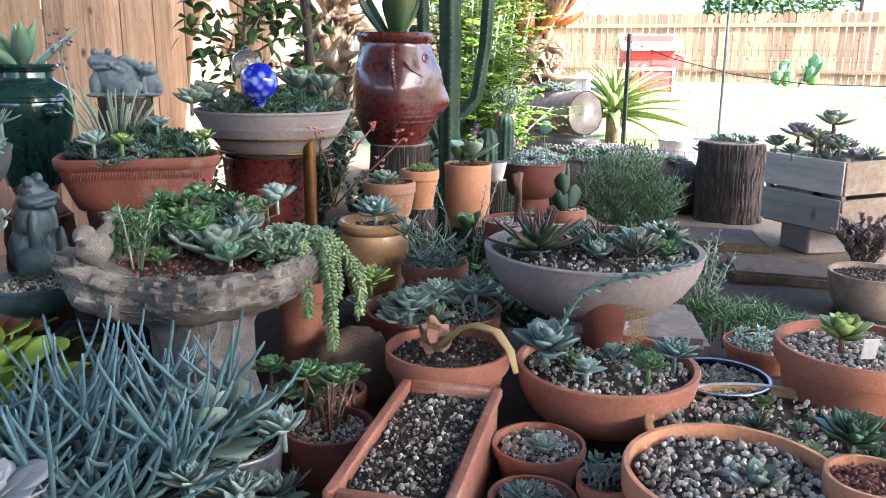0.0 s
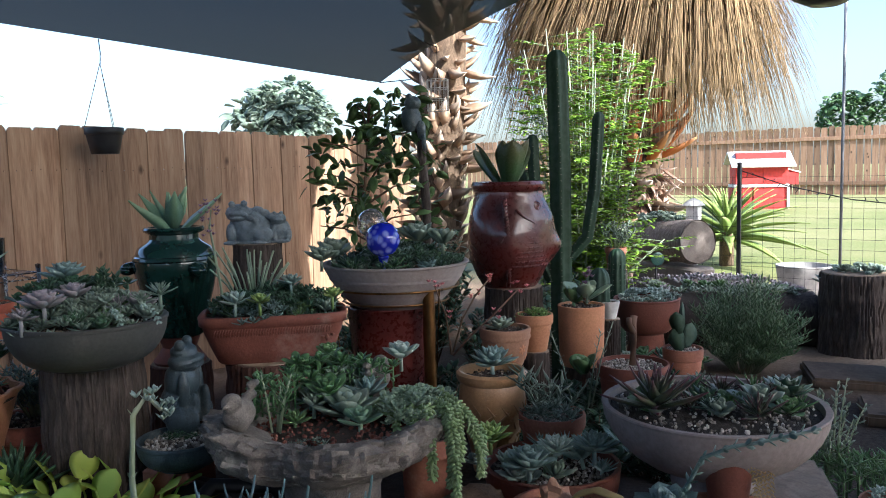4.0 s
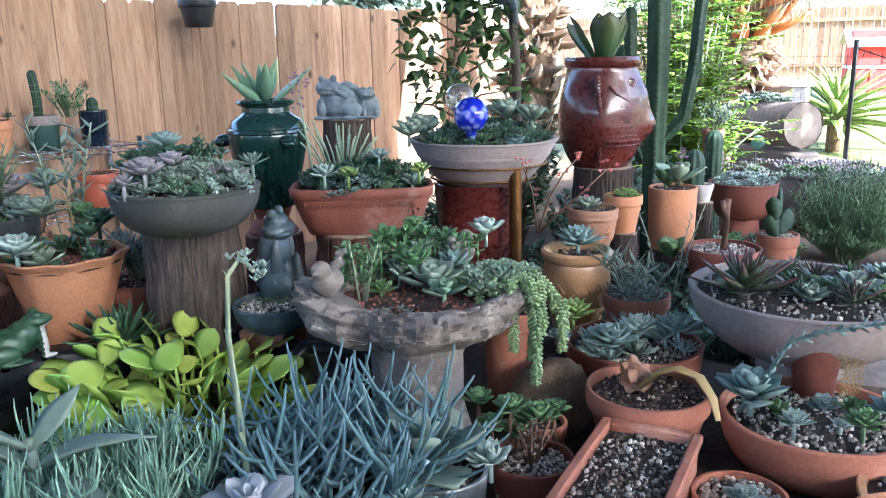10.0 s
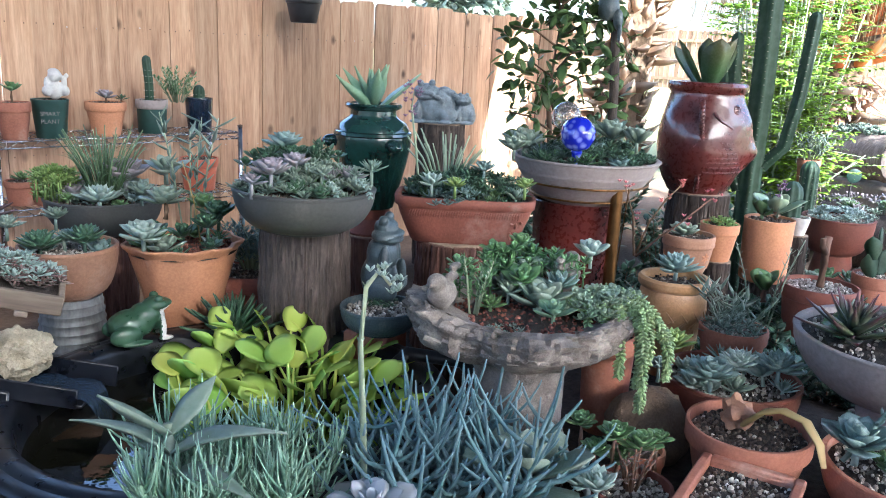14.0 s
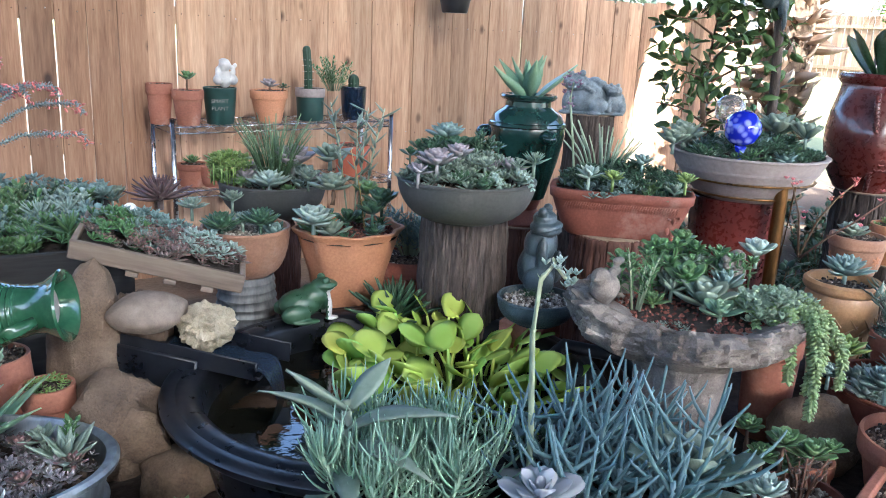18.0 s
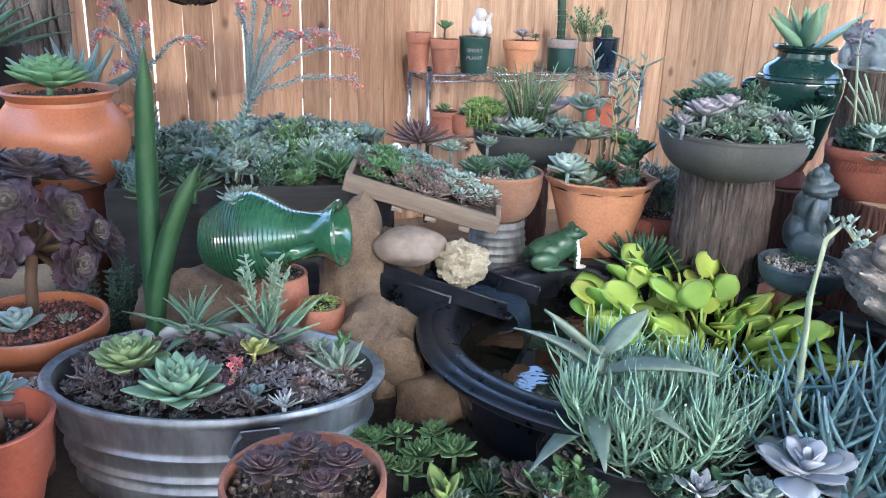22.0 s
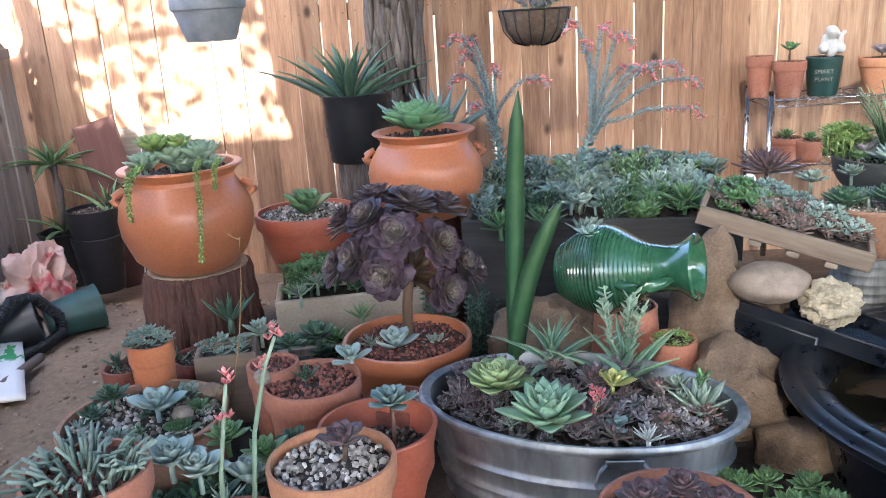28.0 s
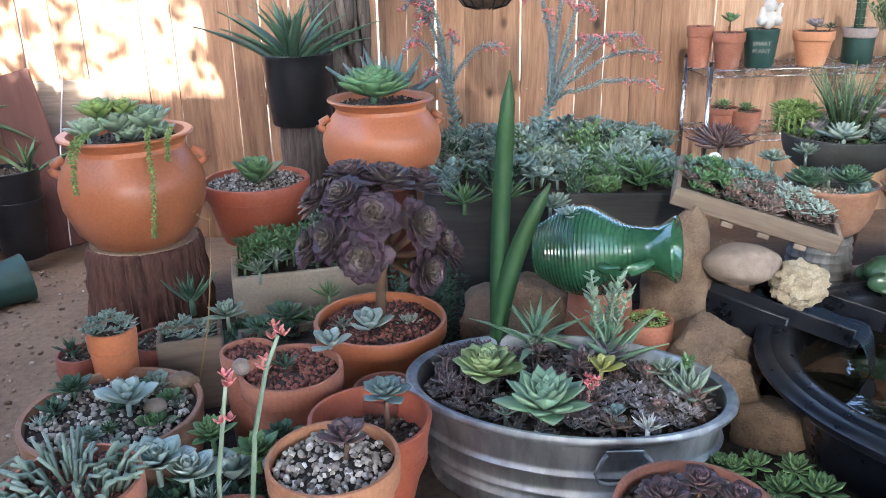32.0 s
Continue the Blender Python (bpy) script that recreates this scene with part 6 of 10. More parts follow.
for txt, z in (("SMART", 0.715), ("PLANT", 0.68)):
    cu = bpy.data.curves.new("lettering", "FONT")
    cu.body, cu.size, cu.align_x, cu.extrude = txt, 0.026, "CENTER", 0.0006
    me = bpy.data.meshes.new_from_object(bpy.data.objects.new("tmp", cu))
    me.materials.append(CONCRETE)
    lt = part("lettering", me, CONCRETE, sm, "worn white lettering")
    lt.matrix_basis = pose(-0.028, -0.0755, z - SH, 86, 0, -20)

# support blocks and stumps
stump("grey split-bark stump under the dark bowl", -0.80, 1.57, 0.09, 0.596, 0.122, None, 2)
stump("red-brown stump under the oblong planter", -0.19, 1.57, 0.09, 0.476, 0.13, STUMP_RED, 5)
stump("dark red rotten stump behind the birdbath", -0.50, 1.18, 0.09, 0.40, 0.15, STUMP_RED, 12)
stump("hidden stump under the dark bowl", -1.03, 2.42, -0.02, 0.442, 0.10, STUMP_RED, 6)
tagged(part("cinder_block", box(0.3, 0.25, 0.17, 0.008), CONCRETE), "grey concrete block under the orange pot", "block").matrix_basis = pose(-1.02, 1.9, 0.085, 0, 0, 8)
tagged(part("cinder_block", box(0.2, 0.2, 0.10, 0.008), CONCRETE), "concrete block under a shallow pot", "block").matrix_basis = pose(0.17, 0.74, 0.075, 0, 0, 8)

# wire stand and gazing balls
st = thing("wire_stand", "thin brass wire plant stand", "plant stand", 0.32, 1.44, 0.0)
for z, r in ((0.655, 0.228), (0.605, 0.19)):
    part("ring", rod([(r * math.cos(q / 24 * 6.2832), r * math.sin(q / 24 * 6.2832), z) for q in range(25)], 0.004, 6), BRONZE, st)
for a in (0.3, 2.4, 4.5):
    part("leg", rod([(0.23 * math.cos(a), 0.23 * math.sin(a), 0.66), (0.2 * math.cos(a), 0.2 * math.sin(a), 0.3), (0.24 * math.cos(a), 0.24 * math.sin(a), 0.09)], 0.004, 6), BRONZE, st)
tagged(part("bottle_post", lathe([(0.020, 0), (0.022, 0.40), (0.021, 0.52), (0.019, 0.57), (0.012, 0.575)], 20), BRONZE), "slim brown glass post in the planting", "post").matrix_basis = pose(0.262, 1.255, 0.09)


def ball(label, x, y, z, r, cols, rough, z_end, clear=0.0):
    g = thing("gazing_ball", label, "garden ornament", x, y, z)
    m, nt, b = mat_base("ball_glass", rough)
    vo = nd(nt, "ShaderNodeTexVoronoi", Scale=38.0)
    nt.links.new(coords(nt), vo.inputs["Vector"])
    nt.links.new(ramp(nt, vo.outputs["Distance"], [(0.25, cols[0]), (0.55, cols[1])]), b.inputs["Base Color"])
    b.inputs["Transmission Weight"].default_value = clear
    b.inputs["Coat Weight"].default_value = 0.8
    part("globe", blob([(0, 0, 0, r, r, r)], 4), m, g)
    part("spike", lathe([(0.004, z_end - z), (0.006, -r * 1.9), (0.012, -r * 1.4), (0.02, -r * 1.02), (0.014, -r * 0.9)], 16), m, g)


ball("cobalt blue mottled glass gazing ball on a spike", 0.133, 1.345, 0.838, 0.058, ((0.25, 0.30, 0.75), (0.012, 0.02, 0.42)), 0.08, 0.72)
ball("clear glass gazing ball with amber swirls", 0.215, 1.46, 0.885, 0.050, ((0.75, 0.72, 0.66), (0.55, 0.5, 0.44)), 0.06, 0.72, 0.75)

# ---- trees and tall plants ----


def palm_trunk(name, label, x, y, top, r, boots, lean=(0.0, 0.0), z0=0.0, boot_len=0.22, skirt=None):
    p = thing(name, label, "palm", x, y, z0)
    b = Buf()
    pts = [(lean[0] * k, lean[1] * k, top * k) for k in (0, 0.2, 0.4, 0.6, 0.8, 1.0)]
    b.add(*tube_data(pts, r, 20, 0.9))
    part("trunk", b, PALM_BARK, p)
    lb = Buf()
    for i in range(boots):
        k = 0.12 + 0.86 * i / boots
        a = i * GOLD
        c = (lean[0] * k + r * 0.8 * math.cos(a), lean[1] * k + r * 0.8 * math.sin(a), top * k)
        put_leaf(lb, leaf_shape(0.24, 0.3, 0.4, 0.10, 0.35, 0.7, 5), boot_len * rng.uniform(0.6, 1.2), a, radians(rng.uniform(-35, 75)), c, rng.uniform(-0.7, 0.7))
    tagged(part("leaf_base_mass", lb, BOOT, p, "cut pale leaf bases round the trunk"), kind="stuff")
    if skirt:
        z_top, z_low, rad, n = skirt
        sb = Buf()
        for i in range(n):
            a = rng.uniform(0, 6.283)
            rr = rad * math.sqrt(rng.random())
            zt = z_top - 0.5 * rng.random()
            ln = (zt - z_low) * rng.uniform(0.45, 1.08)
            out = 0.25 * rng.random() + 0.1
            c0 = (0.35 * rr * math.cos(a), 0.35 * rr * math.sin(a), zt)
            c1 = (0.8 * rr * math.cos(a + 0.1), 0.8 * rr * math.sin(a + 0.1), zt - ln * 0.45)
            c2 = (rr * math.cos(a + rng.uniform(-0.1, 0.2)), rr * math.sin(a), zt - ln)
            sb.add(*tube_data([c0, c1, c2], rng.uniform(0.006, 0.016), 3, 0.15, flat=0.3))
        tagged(part("dry_frond_skirt", sb, THATCH, p, "thick skirt of hanging dry fronds"), kind="stuff")
    return p


palm_trunk("palm_tree", "palm trunk with torn pale leaf stubs", 3.06, 3.2, 3.4, 0.17, 330, (0.12, -0.15), -0.1, 0.22)
skp = palm_trunk("palm_tree", "stout fan palm with a thick dry frond skirt", 5.05, 2.35, 3.6, 0.24, 90, (-0.05, 0.1), 0.05, 0.36, (3.3, 1.30, 1.45, 5200))


def fan_crown(parent, z, n, L, seed):
    """Green fan leaves over the trunk, above the picture; they throw the broken shade."""
    b = Buf()
    for i in range(n):
        a, ph = i * GOLD, radians(rng.uniform(-10, 65))
        d = np.array((math.cos(a) * math.cos(ph), math.sin(a) * math.cos(ph), math.sin(ph)))
        tip = np.array((0, 0, z)) + d * L
        b.add(*tube_data([(0, 0, z), tuple(tip)], 0.015, 4, 0.6))
        for j in range(16):
            put_leaf(b, BLADE, L * 0.75, a + (j - 7.5) * 0.13, ph - 0.15 * abs(j - 7.5) / 7, tip, wide=1.3)
    part("crown", b, L_DARK, parent)


fan_crown(skp, 3.5, 26, 0.95, 1)
for i in range(26):
    # broad orange-brown leaf bases stand out from the trunk below the skirt
    a, z = math.pi + (i * GOLD) % 4.2 - 2.1, 0.98 + 0.022 * i
    b = Buf()
    put_leaf(b, leaf_shape(0.17, 0.3, 0.9, 0.10, 0.12, 0.35, 6), rng.uniform(0.32, 0.50), a, radians(rng.uniform(15, 48)), (0.2 * math.cos(a), 0.2 * math.sin(a), z), rng.uniform(-0.5, 0.5))
    part("leaf_base", b, BOOT_ORANGE, skp)
shred = Buf()
for i in range(240):
    a, z = rng.uniform(0, 6.283), rng.uniform(0.1, 1.0)
    put_leaf(shred, leaf_shape(0.13, 0.4, 0.4, 0.05, 0.3, 0.6, 4), rng.uniform(0.12, 0.26), a, radians(rng.uniform(-80, 20)), (0.22 * math.cos(a), 0.22 * math.sin(a), z), rng.uniform(-1, 1))
tagged(part("fibre_mass", shred, BOOT, skp, "grey torn fibre round the lower trunk"), kind="stuff")


def foliage(buf, cx, cy, cz, rx, ry, rz, n, leaf, shape, hollow=0.2, droop=0.0):
    for _ in range(n):
        while True:
            p = np.array([rng.uniform(-1, 1) for _ in range(3)])
            q = np.linalg.norm(p)
            if hollow < q < 1 and noise.noise(Vector(tuple(p * 2.2 + (cx, cy, cz)))) > -0.12:
                break
        put_leaf(buf, shape, leaf * rng.uniform(0.6, 1.25), rng.uniform(0, 6.283), rng.uniform(-0.9, 0.7) - droop, (cx + p[0] * rx, cy + p[1] * ry, cz + p[2] * rz), rng.uniform(-1, 1))


tree = thing("young_tree", "young tree with broad glossy dark leaves", "tree", 1.42, 2.46, -0.12)
tb = Buf()
tb.add(*tube_data([(0, 0, 0), (0.03, 0.0, 0.5), (-0.02, 0.03, 1.0), (0.02, 0.0, 1.55)], 0.022, 8, 0.4))
for i in range(14):
    a, z = i * GOLD, 0.75 + 0.055 * i
    tb.add(*tube_data([(0, 0, z), (0.14 * math.cos(a), 0.14 * math.sin(a), z + 0.08), (0.27 * math.cos(a), 0.27 * math.sin(a), z + 0.10)], 0.007, 5, 0.4))
part("trunk", tb, STEM_BROWN, tree)
lb = Buf()
foliage(lb, 0.04, -0.03, 1.15, 0.40, 0.37, 0.46, 360, 0.082, OVAL, 0.15, 0.25)
foliage(lb, 0.12, -0.08, 1.45, 0.26, 0.26, 0.24, 90, 0.08, OVAL, 0.1, 0.2)
part("crown", lb, leafy("young_tree_leaf", (0.085, 0.17, 0.05), (0.14, 0.245, 0.075), 0.45, 0.4, 0.08, 0.35), tree)

bam = thing("feathery_shrub", "bright yellow-green feathery bamboo-like shrub", "shrub", 2.93, 1.88, 0.0)
sb, lb = Buf(), Buf()
for i in range(56):
    a, r = rng.uniform(0, 6.283), 0.15 * math.sqrt(rng.random())
    h = rng.uniform(0.6, 2.0)
    o = rng.uniform(0.10, 0.52)
    p0 = np.array((r * math.cos(a), r * math.sin(a), 0))
    p2 = np.array((o * math.cos(a), o * math.sin(a), h))
    p1 = (p0 + p2) / 2 + (0, 0, 0.1)
    sb.add(*tube_data([p0, p1, p2], 0.008, 5, 0.4))
    for j in range(26):
        k = 0.2 + 0.8 * j / 26
        c = (1 - k) ** 2 * p0 + 2 * k * (1 - k) * p1 + k * k * p2
        az = j * 2.4 + a
        tw = c + np.array((math.cos(az), math.sin(az), 0.12)) * rng.uniform(0.12, 0.24)
        sb.add(*tube_data([c, tw], 0.002, 3))
        for m in range(13):
            q = m / 13
            put_leaf(lb, OVAL, rng.uniform(0.026, 0.055), az + (1.1 if m % 2 else -1.1), rng.uniform(-0.3, 0.4), tuple(c + (tw - c) * (0.2 + q)), rng.uniform(-0.6, 0.6), 0.8)
tagged(part("cane_mass", sb, STEM, bam), kind="stuff")
tagged(part("foliage", lb, L_BAMBOO, bam), kind="stuff")


def ribbed_column(points, r, ribs=6, depth=0.28, cap=True):
    """A ribbed cactus stem along points with a rounded top."""
    pts = [Vector(p) for p in points]
    b = Buf()
    seg = ribs * 4
    vs = []
    n = len(pts)
    rows = []
    for i, p in enumerate(pts):
        rows.append((p, r))
    if cap:
        d = (pts[-1] - pts[-2]).normalized()
        rows += [(pts[-1] + d * r * 0.55, r * 0.82), (pts[-1] + d * r * 0.9, r * 0.45), (pts[-1] + d * r * 1.0, r * 0.08)]
    for i, (p, rr) in enumerate(rows):
        d = (rows[min(i + 1, len(rows) - 1)][0] - rows[max(i - 1, 0)][0]).normalized()
        s = d.cross(Vector((0.05, 1, 0))).normalized()
        t = d.cross(s)
        for j in range(seg):
            a = 2 * math.pi * j / seg
            k = rr * (1 - depth * (0.5 + 0.5 * math.cos(ribs * a)))
            vs.append(tuple(p + s * (k * math.cos(a)) + t * (k * math.sin(a))))
    fs = [(i * seg + j, i * seg + (j + 1) % seg, (i + 1) * seg + (j + 1) % seg, (i + 1) * seg + j) for i in range(len(rows) - 1) for j in range(seg)]
    b.add(vs, fs)
    sp_ = Buf()
    for i in range(n - 1):
        for k in range(max(1, int((pts[i + 1] - pts[i]).length / 0.03))):
            p = pts[i].lerp(pts[i + 1], k * 0.03 / (pts[i + 1] - pts[i]).length)
            for j in range(ribs):
                a = 2 * math.pi * (j + 0.5) / ribs
                for q in (-0.3, 0.3):
                    put_leaf(sp_, FINGER, 0.010, a + q, 0.2, (p.x + r * 0.97 * math.cos(a), p.y + r * 0.97 * math.sin(a), p.z), wide=0.3)
    return b, sp_


col = thing("column_cactus", "tall dark green ribbed column cactus", "cactus", 1.68, 1.45, 0.0)
for pts, r in (([(0, 0, 0.0), (0, 0, 0.5), (0.0, 0, 1.0), (-0.01, 0.01, 1.58)], 0.060), ([(0.02, -0.04, 0.62), (0.05, -0.12, 0.72), (0.07, -0.15, 0.95), (0.08, -0.17, 1.30)], 0.034), ([(-0.02, 0.04, 0.5), (-0.05, 0.09, 0.62), (-0.06, 0.11, 0.9), (-0.06, 0.12, 1.20)], 0.034), ([(-0.03, 0.10, 0.0), (-0.06, 0.14, 0.5), (-0.07, 0.15, 1.02)], 0.04)):
    b, sp_ = ribbed_column(pts, r, 6)
    c = part("stem", b, L_CACTUS, col)
    tagged(part("spines", sp_, SPINE, c), kind="stuff")

# ---- right: logs, crate, path, yard ----
def log(label, a, b, r, mat=BARK, name="log", seed=1):
    t = thing(name, label, "log")
    A, B = Vector(a), Vector(b)
    n = 14
    bb = Buf()
    v, f, tp = tube_data([tuple(A.lerp(B, i / n)) for i in range(n + 1)], r, 36)
    ax_ = (B - A).normalized()
    out = []
    for p in v:
        q = Vector(p)
        c = A + ax_ * (q - A).dot(ax_)
        d = (q - c)
        out.append(tuple(c + d * (1 + 0.07 * noise.noise(q * 9 + Vector((seed, 0, 0))) + 0.05 * noise.noise(q * 26))))
    bb.add(out, f[:-2])
    part("bark", bb, mat, t)
    for P_, s in ((A, -1), (B, 1)):
        m = Matrix.Translation(P_ - ax_ * s * 0.012) @ (ax_ * s).to_track_quat("Z", "Y").to_matrix().to_4x4()
        part("cut_end", lathe([(r * 0.98, 0), (r * 0.94, 0.014), (r * 0.3, 0.016), (0.002, 0.016)], 36, wobble=r * 0.06), OLD_WOOD, t).matrix_basis = m
    return t


log("hollow grey log planted with succulents", (4.19, 1.98, 0.50), (3.80, 1.42, 0.515), 0.158, BARK, seed=2)
tagged(part("log_bearer", box(0.20, 0.75, 0.31, 0.02), OLD_WOOD), "squared timber bearer under the log", "timber").matrix_basis = pose(3.97, 1.66, 0.03, 0, 0, -35)
log("thick log edging the planting bed", (2.75, 1.35, 0.14), (3.10, 0.52, 0.15), 0.16, STUMP_WOOD, seed=5)
log("short log edging the raised bed", (3.3, 2.0, 0.12), (2.85, 1.30, 0.12), 0.13, BARK, seed=8)
stump("large cracked stump planted with pale rosettes", 2.98, 0.29, -0.02, 0.455, 0.185, None, 13)


def crate():
    c = thing("wooden_crate", "whitewashed slatted wooden crate of succulents", "crate")
    A, B = Vector((2.42, 0.05, 0.15)), Vector((2.14, -0.31, 0.15))
    ax_ = (B - A).normalized()
    n_ = Vector((ax_.y, -ax_.x, 0))
    if n_.x < 0:
        n_ = -n_
    L, D, H = (B - A).length, 0.38, 0.355
    m = Matrix(((ax_.x, n_.x, 0, A.x), (ax_.y, n_.y, 0, A.y), (0, 0, 1, 0.13), (0, 0, 0, 1)))
    for z in (0.01, 0.185):
        for y in (0.0, D):
            part("slat", box(L, 0.014, 0.155, 0.004, (L / 2, y, z)), CRATE_WOOD, c).matrix_basis = m
    for x in (0.0, L):
        for z in (0.01, 0.185):
            part("end_slat", box(0.018, D, 0.155, 0.004, (x, D / 2, z)), TRAY_WOOD if x else CRATE_WOOD, c).matrix_basis = m
    for x in (0.02, L - 0.02):
        for y in (0.02, D - 0.02):
            part("corner_post", box(0.03, 0.03, H, 0.003, (x, y, 0)), OLD_WOOD, c).matrix_basis = m
    part("soil", box(L - 0.04, D - 0.03, 0.02, 0.002, (L / 2, D / 2, H - 0.055)), SOIL, c).matrix_basis = m
    part("bottom", box(L - 0.03, D - 0.02, 0.012, 0.002, (L / 2, D / 2, 0.0)), OLD_WOOD, c).matrix_basis = m
    return m @ Vector((L / 2, D / 2, H - 0.03))


CR = crate()
tagged(part("cinder_block", box(0.22, 0.22, 0.135, 0.01), CONCRETE), "concrete block under the crate", "block").matrix_basis = pose(2.42, -0.20, 0.0, 0, 0, 40)


def slab(x, y, z, sx, sy, h, rz, label, mat=CONCRETE):
    ob = tagged(part("path_slab", box(sx, sy, h, 0.012, seg=2), mat), label, "paving slab", "garden path slabs")
    ob.matrix_basis = pose(x, y, z, rng.uniform(-2, 2), rng.uniform(-2, 2), rz)


slab(1.78, -0.10, -0.005, 0.36, 0.40, 0.055, 12, "worn timber path slab lit at its edge", PATH_WOOD)
slab(2.32, 0.22, -0.005, 0.36, 0.40, 0.05, 20, "worn timber path slab in shade", PATH_WOOD)
slab(0.92, -0.42, 0.0, 0.34, 0.38, 0.05, 4, "worn timber path slab by the pots", PATH_WOOD)
pot("stone_bowl", "rough white stone bowl by the path", 1.37, -0.45, 0.0, 0.165, 0.15, STONE_PALE, 0.08, "bowl", "crumb", 0.02)

pl = thing("thin_pole", "thin straight metal pole", "pole", 3.57, 0.46, 0.0)
part("shaft", rod([(0, 0, -0.02), (0.0, 0, 2.6)], 0.009, 8), GREY_PLASTIC, pl)
for x, y, h in ((4.13, 1.22, 1.06), (4.25, 3.1, 1.05), (4.05, -1.2, 1.05), (3.35, 1.85, 0.95)):
    t = thing("fence_stake", "black steel stake of the wire fence", "stake", x, y, 0.0, group="wire fence stakes")
    part("shaft", box(0.028, 0.028, h, 0.003), BLACK, t)
    part("cap", lathe([(0.018, h), (0.019, h + 0.012), (0.006, h + 0.018)], 12), BLACK, t)
nb = Buf()
for i in range(60):
    y = -1.2 + 4.3 * i / 59
    x = 4.05 + 0.2 * i / 59
    nb.add(*tube_data([(x, y, 0.02), (x, y, 0.98)], 0.0012, 3))
for k in range(14):
    nb.add(*tube_data([(4.05, -1.2, 0.03 + k * 0.072), (4.25, 3.1, 0.03 + k * 0.072)], 0.0012, 3))
tagged(part("wire_mesh", nb, BLACK), "thin black wire garden mesh", "fence", kind="stuff")
sl = thing("string_lights", "sagging dark cable of small unlit bulbs", "string lights")
cable = [(4.13, 1.22, 1.02), (4.2, 0.9, 0.90), (4.3, 0.5, 0.80), (4.35, 0.0, 0.74), (4.3, -0.6, 0.74), (4.2, -1.2, 0.82)]
part("cable", rod(cable, 0.004, 5), BLACK, sl)
for i in range(30):
    k = i / 30 * (len(cable) - 1)
    a, b = Vector(cable[int(k)]), Vector(cable[min(int(k) + 1, len(cable) - 1)])
    q = a.lerp(b, k - int(k))
    ob = new("bulb", leaf_mesh(FINGER, BLACK))
    ob.parent = sl
    ob.matrix_basis = Matrix.Translation(q) @ turn_matrix(rng.uniform(0, 6), rng.uniform(-1.3, 0.8)).to_4x4() @ Matrix.Diagonal((0.04, 0.04, 0.04, 1))

cp = thing("chicken_coop", "small red and white wooden chicken coop", "coop", 14.3, 3.5, 0.15, -66)
part("lower_run", box(0.92, 0.62, 0.46, 0.01, (0, 0, 0.02)), RED_PAINT, cp)
part("upper_box", box(0.94, 0.64, 0.44, 0.01, (0, 0, 0.54)), RED_PAINT, cp)
part("white_rail", box(0.99, 0.68, 0.055, 0.005, (0, 0, 0.48)), WHITE_PAINT, cp)
part("white_rail", box(0.97, 0.66, 0.04, 0.005, (0, 0, 0.0)), WHITE_PAINT, cp)
for x in (-0.47, -0.12, 0.47):
    part("corner_post", box(0.045, 0.67, 0.44, 0.005, (x, 0, 0.04)), WHITE_PAINT if x > 0 else RED_PAINT, cp)
part("roof_panel", box(1.14, 0.62, 0.035, 0.004), WHITE_PAINT, cp).matrix_basis = pose(0, -0.22, 0.99, 27, 0, 0)
part("roof_panel", box(1.14, 0.50, 0.035, 0.004), WHITE_PAINT, cp).matrix_basis = pose(0, 0.27, 1.02, -27, 0, 0)
part("gable", box(0.9, 0.5, 0.16, 0.004, (0, 0, 0.97)), RED_PAINT, cp)
part("nest_box", box(0.22, 0.42, 0.24, 0.01, (0.57, 0, 0.52)), RED_PAINT, cp)
part("nest_lid", box(0.27, 0.46, 0.025, 0.004), WHITE_PAINT, cp).matrix_basis = pose(0.58, 0, 0.77, 0, 16, 0)
part("door", box(0.34, 0.02, 0.34, 0.004, (0.2, -0.325, 0.58)), RED_PAINT, cp)
pot("white_tub", "pale round tub lying on the lawn edge", 4.55, 0.85, 0.05, 0.30, 0.20, WHITE_PAINT, 0.16, "plain", "crumb", 0.05)
ln = thing("garden_lantern", "small cream pagoda lantern", "lantern", 4.60, 1.70, 0.06)
part("post", box(0.06, 0.06, 0.56, 0.005), WHITE_PAINT, ln)
part("lamp_box", box(0.10, 0.10, 0.12, 0.006, (0, 0, 0.56)), WHITE_PAINT, ln)
part("roof", lathe([(0.095, 0.68), (0.06, 0.715), (0.012, 0.74)], 6), WHITE_PAINT, ln)
yu = spiky("spiky yellow-green yucca beside the lawn", 6.23, 1.88, 0.35, 0.85, L_LIME, 60, SWORD, (85, -5), "yucca", "yucca")
part("trunk", rod([(0, 0, -0.3), (0, 0, 0.05)], 0.07, 10), PALM_BARK, yu)
ft = thing("garden_tree", "leafy green trees beyond the far fence", "tree", 36, 2.6, 0.0, kind="stuff")
lb = Buf()
for cx, cy, cz, r in ((0, 0, 3.6, 1.7), (1, -2.5, 4.6, 2.2), (0, 2.5, 3.0, 1.2), (4, -6, 4.5, 2.5), (0, 14, 3.2, 1.4)):
    foliage(lb, cx, cy, cz, r, r, r * 0.9, 900, 0.28, OVAL, 0.4)
part("crown", lb, L_GREEN, ft)
for cy, h in ((0, 3), (-2.5, 4), (2.5, 2.4), (14, 2.6), (-6, 4)):
    part("trunk", rod([(0, cy, 0.0), (0, cy, h)], 0.15, 8), BARK, ft)
nt_ = thing("neighbour_tree", "grey-green trees behind the cedar fence", "tree", 0, 0, 0, kind="stuff")
lb = Buf()
